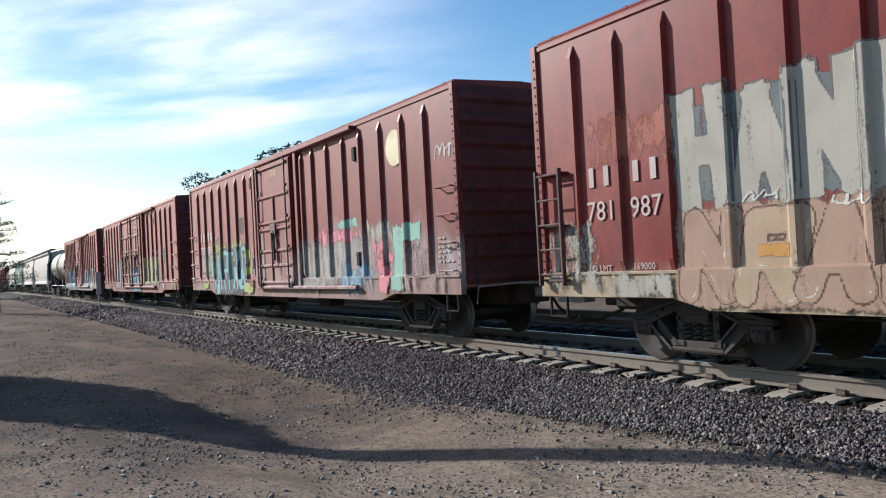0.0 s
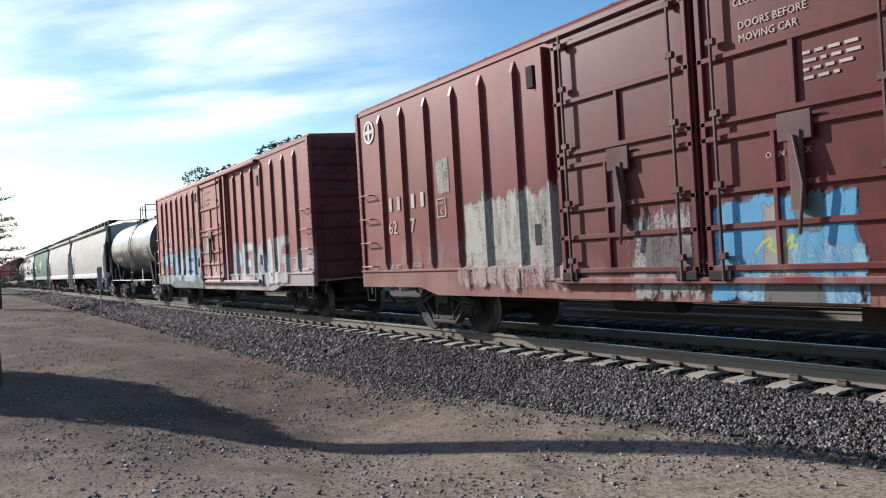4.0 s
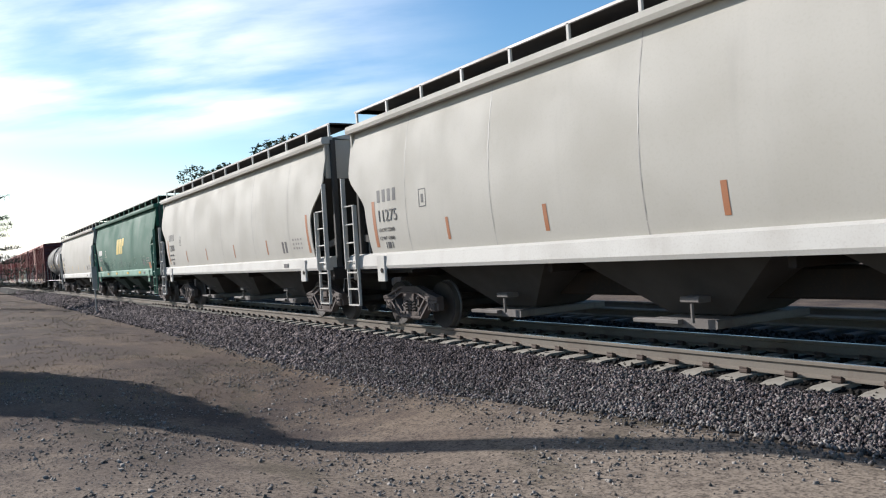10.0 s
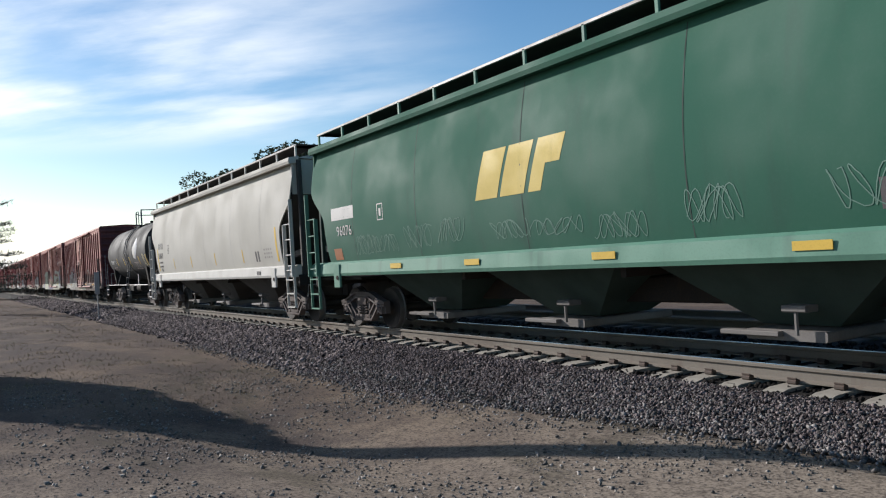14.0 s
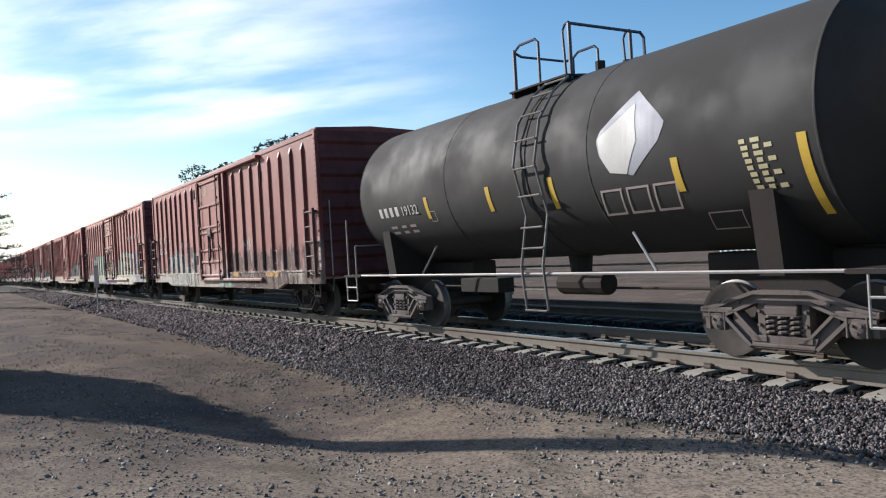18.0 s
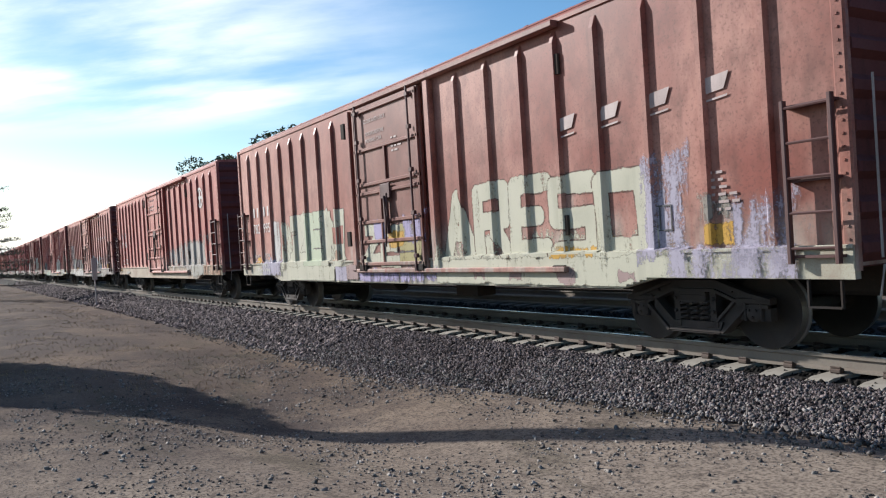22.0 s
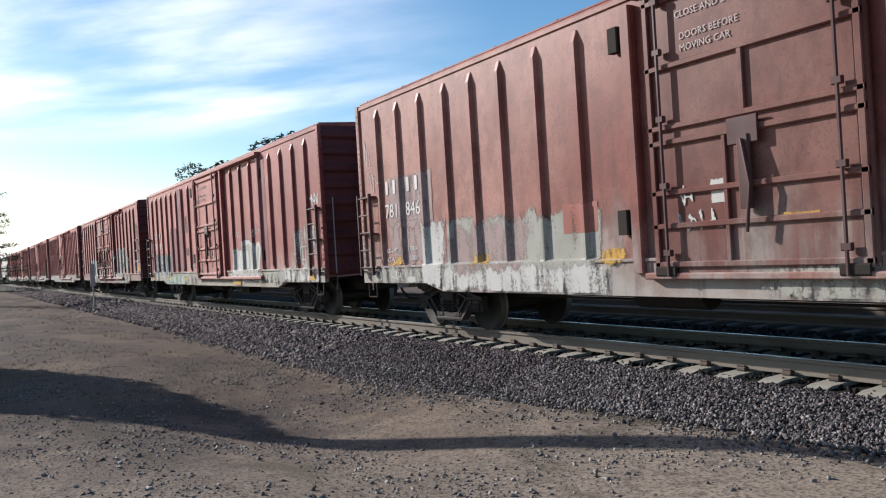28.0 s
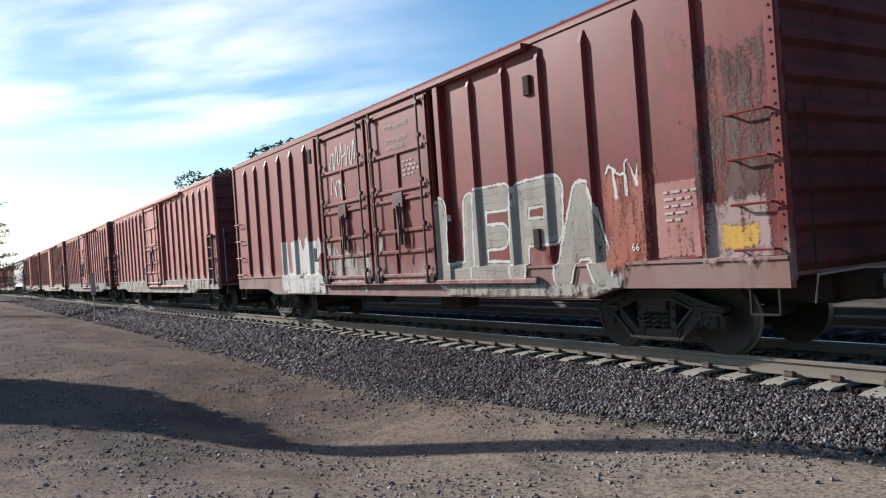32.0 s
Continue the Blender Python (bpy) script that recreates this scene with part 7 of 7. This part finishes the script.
def shell_frame(car, x0, x1, z0, z1, material, bar=0.014, slant=0.0):
    for a, b, c, d in ((x0, x1, z0, z0 + bar), (x0 + slant, x1 + slant, z1 - bar, z1)):
        shell_shape(car, [(a, c), (b, c), (b, d), (a, d)], material, "stencil_frame", 0.005)
    for x in (x0, x1 - bar):
        shell_shape(car, [(x, z0), (x + bar, z0), (x + bar + slant, z1), (x + slant, z1)], material, "stencil_frame", 0.005)


def shell_text(car, x, z, text, size, material, width):
    """Lettering leaned back to lie along the shell."""
    ob = lettering(text, size, material, car, x, z, on_shell(z), "car_number", width)
    lean = math.degrees(math.asin(max(-1.0, min(1.0, (z + 0.35 * size - 2.77) / 1.47))))
    y = on_shell(z, 0.012)
    squeeze = min(1.0, width / max(0.01, max(v.co.x for v in ob.data.vertices)))
    ob.matrix_basis = pose(x, y, z, 90 - lean, 0, 0) @ Matrix.Diagonal((squeeze, 1, 1, 1))


t4, t9 = TANKS
shell_bars(t4, -4.32, 2.15, [0.18] * 4, 0.21, M_WHITE, 0.2)
shell_text(t4, -3.36, 2.15, "190300", 0.30, M_WHITE, 1.22)
shell_frame(t4, -1.72, -1.55, 2.10, 2.33, M_WHITE)
shell_text(t4, -1.68, 2.14, "C", 0.14, M_WHITE, 0.1)
for i, z in enumerate((1.90, 1.76)):
    shell_bars(t4, -4.65 + 0.12 * i, z, [0.10, 0.34, 0.16, 0.30, 0.12, 0.36, 0.26, 0.34], 0.045, M_DIM, 0.12, "fine_print")
for i in range(3):
    shell_bars(t4, -1.56, 1.93 - 0.085 * i, [0.22, 0.12, 0.2], 0.04, M_DIM, 0.12, "fine_print")
    shell_bars(t4, -0.86, 1.96 - 0.075 * i, [0.30], 0.055, M_DIM, 0.12, "fine_print")
for x, z0, z1 in ((-5.38, 2.18, 2.66), (-1.30, 2.29, 2.69), (1.44, 2.30, 2.78), (3.30, 2.26, 2.74), (5.32, 2.0, 2.6)):
    shell_strip(t4, x, z0, z1, 0.10, M_YELLOW)
shell_frame(t4, 3.70, 4.64, 2.14, 2.68, M_WHITE)
for i in range(7):
    shell_bars(t4, 3.72, 2.60 - 0.065 * i, [0.30, 0.18, 0.16, 0.17], 0.038, M_WHITE if i % 3 else M_DIM, 0.06, "fine_print")
shell_bars(t4, 3.70, 2.71, [0.14, 0.18, 0.16], 0.035, M_WHITE, 0.1, "fine_print")
shell_frame(t4, 2.74, 3.18, 1.62, 1.92, M_WHITE, 0.016, 0.09)
shell_bars(t4, 2.84, 1.76, [0.17, 0.17], 0.10, M_DIM, 0.1, "fine_print")
for i in range(2):
    shell_bars(t4, 3.43, 1.90 - 0.075 * i, [0.26, 0.1, 0.22], 0.035, M_DIM, 0.08, "fine_print")
for x in (1.16, 2.04):
    shell_bars(t4, x, 1.935, [0.12, 0.10, 0.12], 0.022, M_DIM, 0.05, "fine_print")

shell_bars(t9, -4.62, 2.27, [0.19] * 4, 0.19, M_WHITE, 0.2)
shell_text(t9, -3.66, 2.27, "19132", 0.27, M_WHITE, 0.95)
shell_frame(t9, -2.62, -2.42, 2.08, 2.28, M_DIM)
for i in range(2):
    shell_bars(t9, -4.4, 2.03 - 0.11 * i, [0.4, 0.3, 0.35], 0.05, M_DIM, 0.15, "fine_print")
for x, z0, z1 in ((-2.70, 2.14, 2.55), (-0.66, 2.13, 2.54), (0.98, 2.05, 2.52), (3.38, 2.08, 2.50), (5.12, 1.67, 2.54)):
    shell_strip(t9, x, z0, z1, 0.11, M_YELLOW)
# a pale leaf-shaped emblem with three outlined letters' room below it
P_LILAC = plain_paint("pale lilac emblem", (0.34, 0.34, 0.38))
shell_shape(t9, [(2.48, 2.42), (2.72, 2.36), (3.22, 2.74), (3.34, 2.96), (3.22, 3.10), (2.80, 3.47), (2.18, 3.02), (2.11, 2.9), (2.16, 2.66)], P_LILAC, "emblem_ground", 0.004)
shell_shape(t9, [(2.34, 2.40), (2.62, 2.39), (2.86, 2.80), (2.80, 3.30), (2.40, 3.06), (2.14, 2.93), (2.18, 2.66)], M_WHITE, "emblem_leaf", 0.009, "white leaf-shaped emblem")
for x in (1.95, 2.44, 2.92):
    shell_frame(t9, x, x + 0.40, 1.87, 2.22, M_DIM, 0.03, 0.08)
for i in range(8):
    shell_bars(t9, 4.38 + 0.01 * i, 2.52 - 0.075 * i, [0.14, 0.12, 0.15] if i % 2 else [0.12, 0.18], 0.05, M_CREAM, 0.15, "fine_print")
shell_frame(t9, 3.56, 4.06, 1.58, 1.80, M_DIM, 0.016, 0.08)

# hopper lettering


def on_hopper(z):
    return -hopper_side(z) - 0.004


def hopper_bars(car, x, z, widths, height, material, gap=0.3, name="stencil_bar"):
    for w in widths:
        if w > 0:
            u, v = x + 0.15 * w, x + 0.85 * w
            s = Shape().add([(u, on_hopper(z), z), (v, on_hopper(z), z), (v, on_hopper(z + height), z + height), (u, on_hopper(z + height), z + height)], [(0, 1, 2, 3)])
            part(name, s, material, car)
        x += abs(w) * (1 + gap)


def hopper_text(car, x, z, text, size, material, name="lettering", width=None):
    """Lettering laid along the bowed side sheet."""
    ob = lettering(text, size, material, car, x, z, on_hopper(z), name, width)
    squeeze = min(1.0, width / max(0.01, max(v.co.x for v in ob.data.vertices))) if width else 1.0
    top = z + 0.72 * size
    lean = math.degrees(math.atan2(on_hopper(top) - on_hopper(z), top - z))
    ob.matrix_basis = pose(x, on_hopper(z) - 0.006, z, 90 - lean, 0, 0) @ Matrix.Diagonal((squeeze, 1, 1, 1))


def hopper_strip(car, x, z0, z1, w, material, name="reflector"):
    s, n = Shape(), 8
    for i in range(n):
        a, b = z0 + (z1 - z0) * i / n, z0 + (z1 - z0) * (i + 1) / n
        s.add([(x, on_hopper(a), a), (x + w, on_hopper(a), a), (x + w, on_hopper(b), b), (x, on_hopper(b), b)], [(0, 1, 2, 3)])
    return part(name, s, material, car)


def side_scrawl(car, x0, x1, z0, z1, material, seed):
    """A faint looping hand-drawn line on a hopper's side."""
    r, s, pts = random.Random(seed), Shape(), []
    for i in range(90):
        t = i / 89
        pts.append((x0 + (x1 - x0) * t + 0.16 * math.sin(31 * t + seed), (z0 + z1) / 2 + (z1 - z0) * 0.5 * math.sin(47 * t + 2.1 * math.sin(9 * t + seed)) * r.uniform(0.8, 1.0)))
    for (a, b), (c, d) in zip(pts, pts[1:]):
        n = Vector((b - d, c - a)).normalized() * 0.006
        s.add([(a - n.x, on_hopper(b - n.y), b - n.y), (c - n.x, on_hopper(d - n.y), d - n.y), (c + n.x, on_hopper(d + n.y), d + n.y), (a + n.x, on_hopper(b + n.y), b + n.y)], [(0, 1, 2, 3)])
    part("scrawl", s, material, car)


M_GREEN_FAINT = plain_paint("faint pale scrawl", (0.13, 0.24, 0.19))
for n, car in enumerate(HOPPERS):
    green = n == 2
    ink = M_WHITE if green else M_INK
    for x in (-7.42, 7.40):
        hopper_strip(car, x, 1.68, 2.62, 0.13, M_YELLOW if n == 3 else M_ORANGE) if not green else None
    for i, x in enumerate((-4.62, -1.9, 1.3, 4.35)):
        if not green:
            hopper_strip(car, x, 1.72, 2.12, 0.09, M_YELLOW if n == 3 else M_ORANGE)
        else:
            part("reflector", Shape().box(x + 0.3, x + 0.75, -1.632, -1.622, 1.36, 1.46), M_YELLOW, car)
    if green:
        hopper_strip(car, 6.75, 1.58, 1.86, 0.45, M_ORANGE)
        hopper_strip(car, -7.15, 1.60, 1.86, 0.42, M_ORANGE)
        hopper_strip(car, -7.10, 2.50, 2.78, 1.18, M_WHITE, "stencil_panel")
        hopper_text(car, -6.85, 2.14, "96076", 0.32, M_WHITE, "car_number")
        # a slanting yellow emblem in three blocks
        for j, x in enumerate((-1.15, -0.45, 0.28)):
            s, k = Shape(), 6
            for i in range(k):
                a, b = 2.42 + 0.78 * i / k, 2.42 + 0.78 * (i + 1) / k
                da, db = 0.28 * i / k, 0.28 * (i + 1) / k
                cut = 0.30 if (j == 2 and i < 3) else 0.62
                s.add([(x + da, on_hopper(a), a), (x + da + cut, on_hopper(a), a), (x + db + cut, on_hopper(b), b), (x + db, on_hopper(b), b)], [(0, 1, 2, 3)])
            part("emblem_block", s, M_GOLD, car, "golden yellow emblem block")
        hopper_bars(car, -6.98, 2.55, [0.2] * 4, 0.17, M_INK, 0.2)
        r = random.Random(77)
        for i in range(9):
            x = -6.1 + 1.35 * i + r.uniform(-0.4, 0.4)
            z = r.uniform(1.60, 1.78)
            side_scrawl(car, x, x + r.uniform(0.6, 1.3), z, z + r.uniform(0.2, 0.5), M_GREEN_FAINT, 200 + i)
    else:
        hopper_bars(car, -7.2, 2.58, [0.185] * 4, 0.25, ink, 0.2)
        hopper_text(car, -7.2, 2.19, ("11275", "12008", "", "54611")[n], 0.34, ink, "car_number", 0.98)
        hopper_text(car, -7.2, 1.99, "LD LMT 222200", 0.10, ink)
        hopper_text(car, -7.2, 1.82, "LT WT  63800", 0.10, ink)
        hopper_bars(car, -7.0, 1.64, [0.05, 0.2, 0.05], 0.13, ink, 0.05)
    hopper_bars(car, 5.55, 1.72, [0.2, 0.2], 0.30, P_DARK, 0.12, "stencil_panel")
    for i in range(3):
        hopper_bars(car, 6.35, 2.02 - 0.11 * i, [0.16, 0.1, 0.14, 0.12], 0.05, P_GREY, 0.4)
    shift = 0.7 if green else 0.0
    for a, b, c, d in ((-5.48, -5.46, 2.36, 2.70), (-5.24, -5.22, 2.36, 2.70), (-5.46, -5.24, 2.36, 2.38), (-5.46, -5.24, 2.68, 2.70), (-5.39, -5.31, 2.44, 2.60)):
        hopper_strip(car, a + shift, c, d, b - a, ink, "stencil_bar")
    part("tag_plate", Shape().box(5.75, 6.05, -1.63, -1.622, 1.34, 1.44), P_DARK, car)
    # plate seams
    for x in (-6.0, -3.2, 0.1, 3.3, 6.2):
        hopper_strip(car, x, 1.56, 4.16, 0.02, M_PALE_SEAM if not green else M_GREEN_GRIME_SHADE, "weld_seam")

# ---- motion of the train ----
SPEEDS = ((0, 8.95), (5, 8.80), (10, 8.62), (15, 8.55), (20, 8.50), (26, 8.45), (32, 8.40))


def travelled(t):
    s = 0.0
    for (a, va), (b, vb) in zip(SPEEDS, SPEEDS[1:]):
        if t <= a:
            break
        u = min(t, b)
        s += (u - a) * (va + (va + (vb - va) * (u - a) / (b - a))) / 2
    return s


def motions():
    seconds = [i * 1.0 for i in range(33)]
    for car, middle, wheels in ROLLING:
        walk(car, [(t, pose(middle + travelled(t), 0, 0)) for t in seconds])
        # the wheels turn while the car is near enough for it to be seen
        times = [i / 15 for i in range(481) if -48 < middle + travelled(i / 15) < 16]
        if not wheels or len(times) < 2:
            continue
        start = travelled(times[0])
        for w in wheels:
            at = tuple(w.location)
            rows = [] if times[0] == 0 else [(0.0, pose(*at))]
            rows += [(t, pose(*at, 0, math.degrees((travelled(t) - start) / WHEEL_R), 0)) for t in times]
            if times[-1] < 32:
                rows.append((32.0, rows[-1][1]))
            walk(w, rows)


motions()
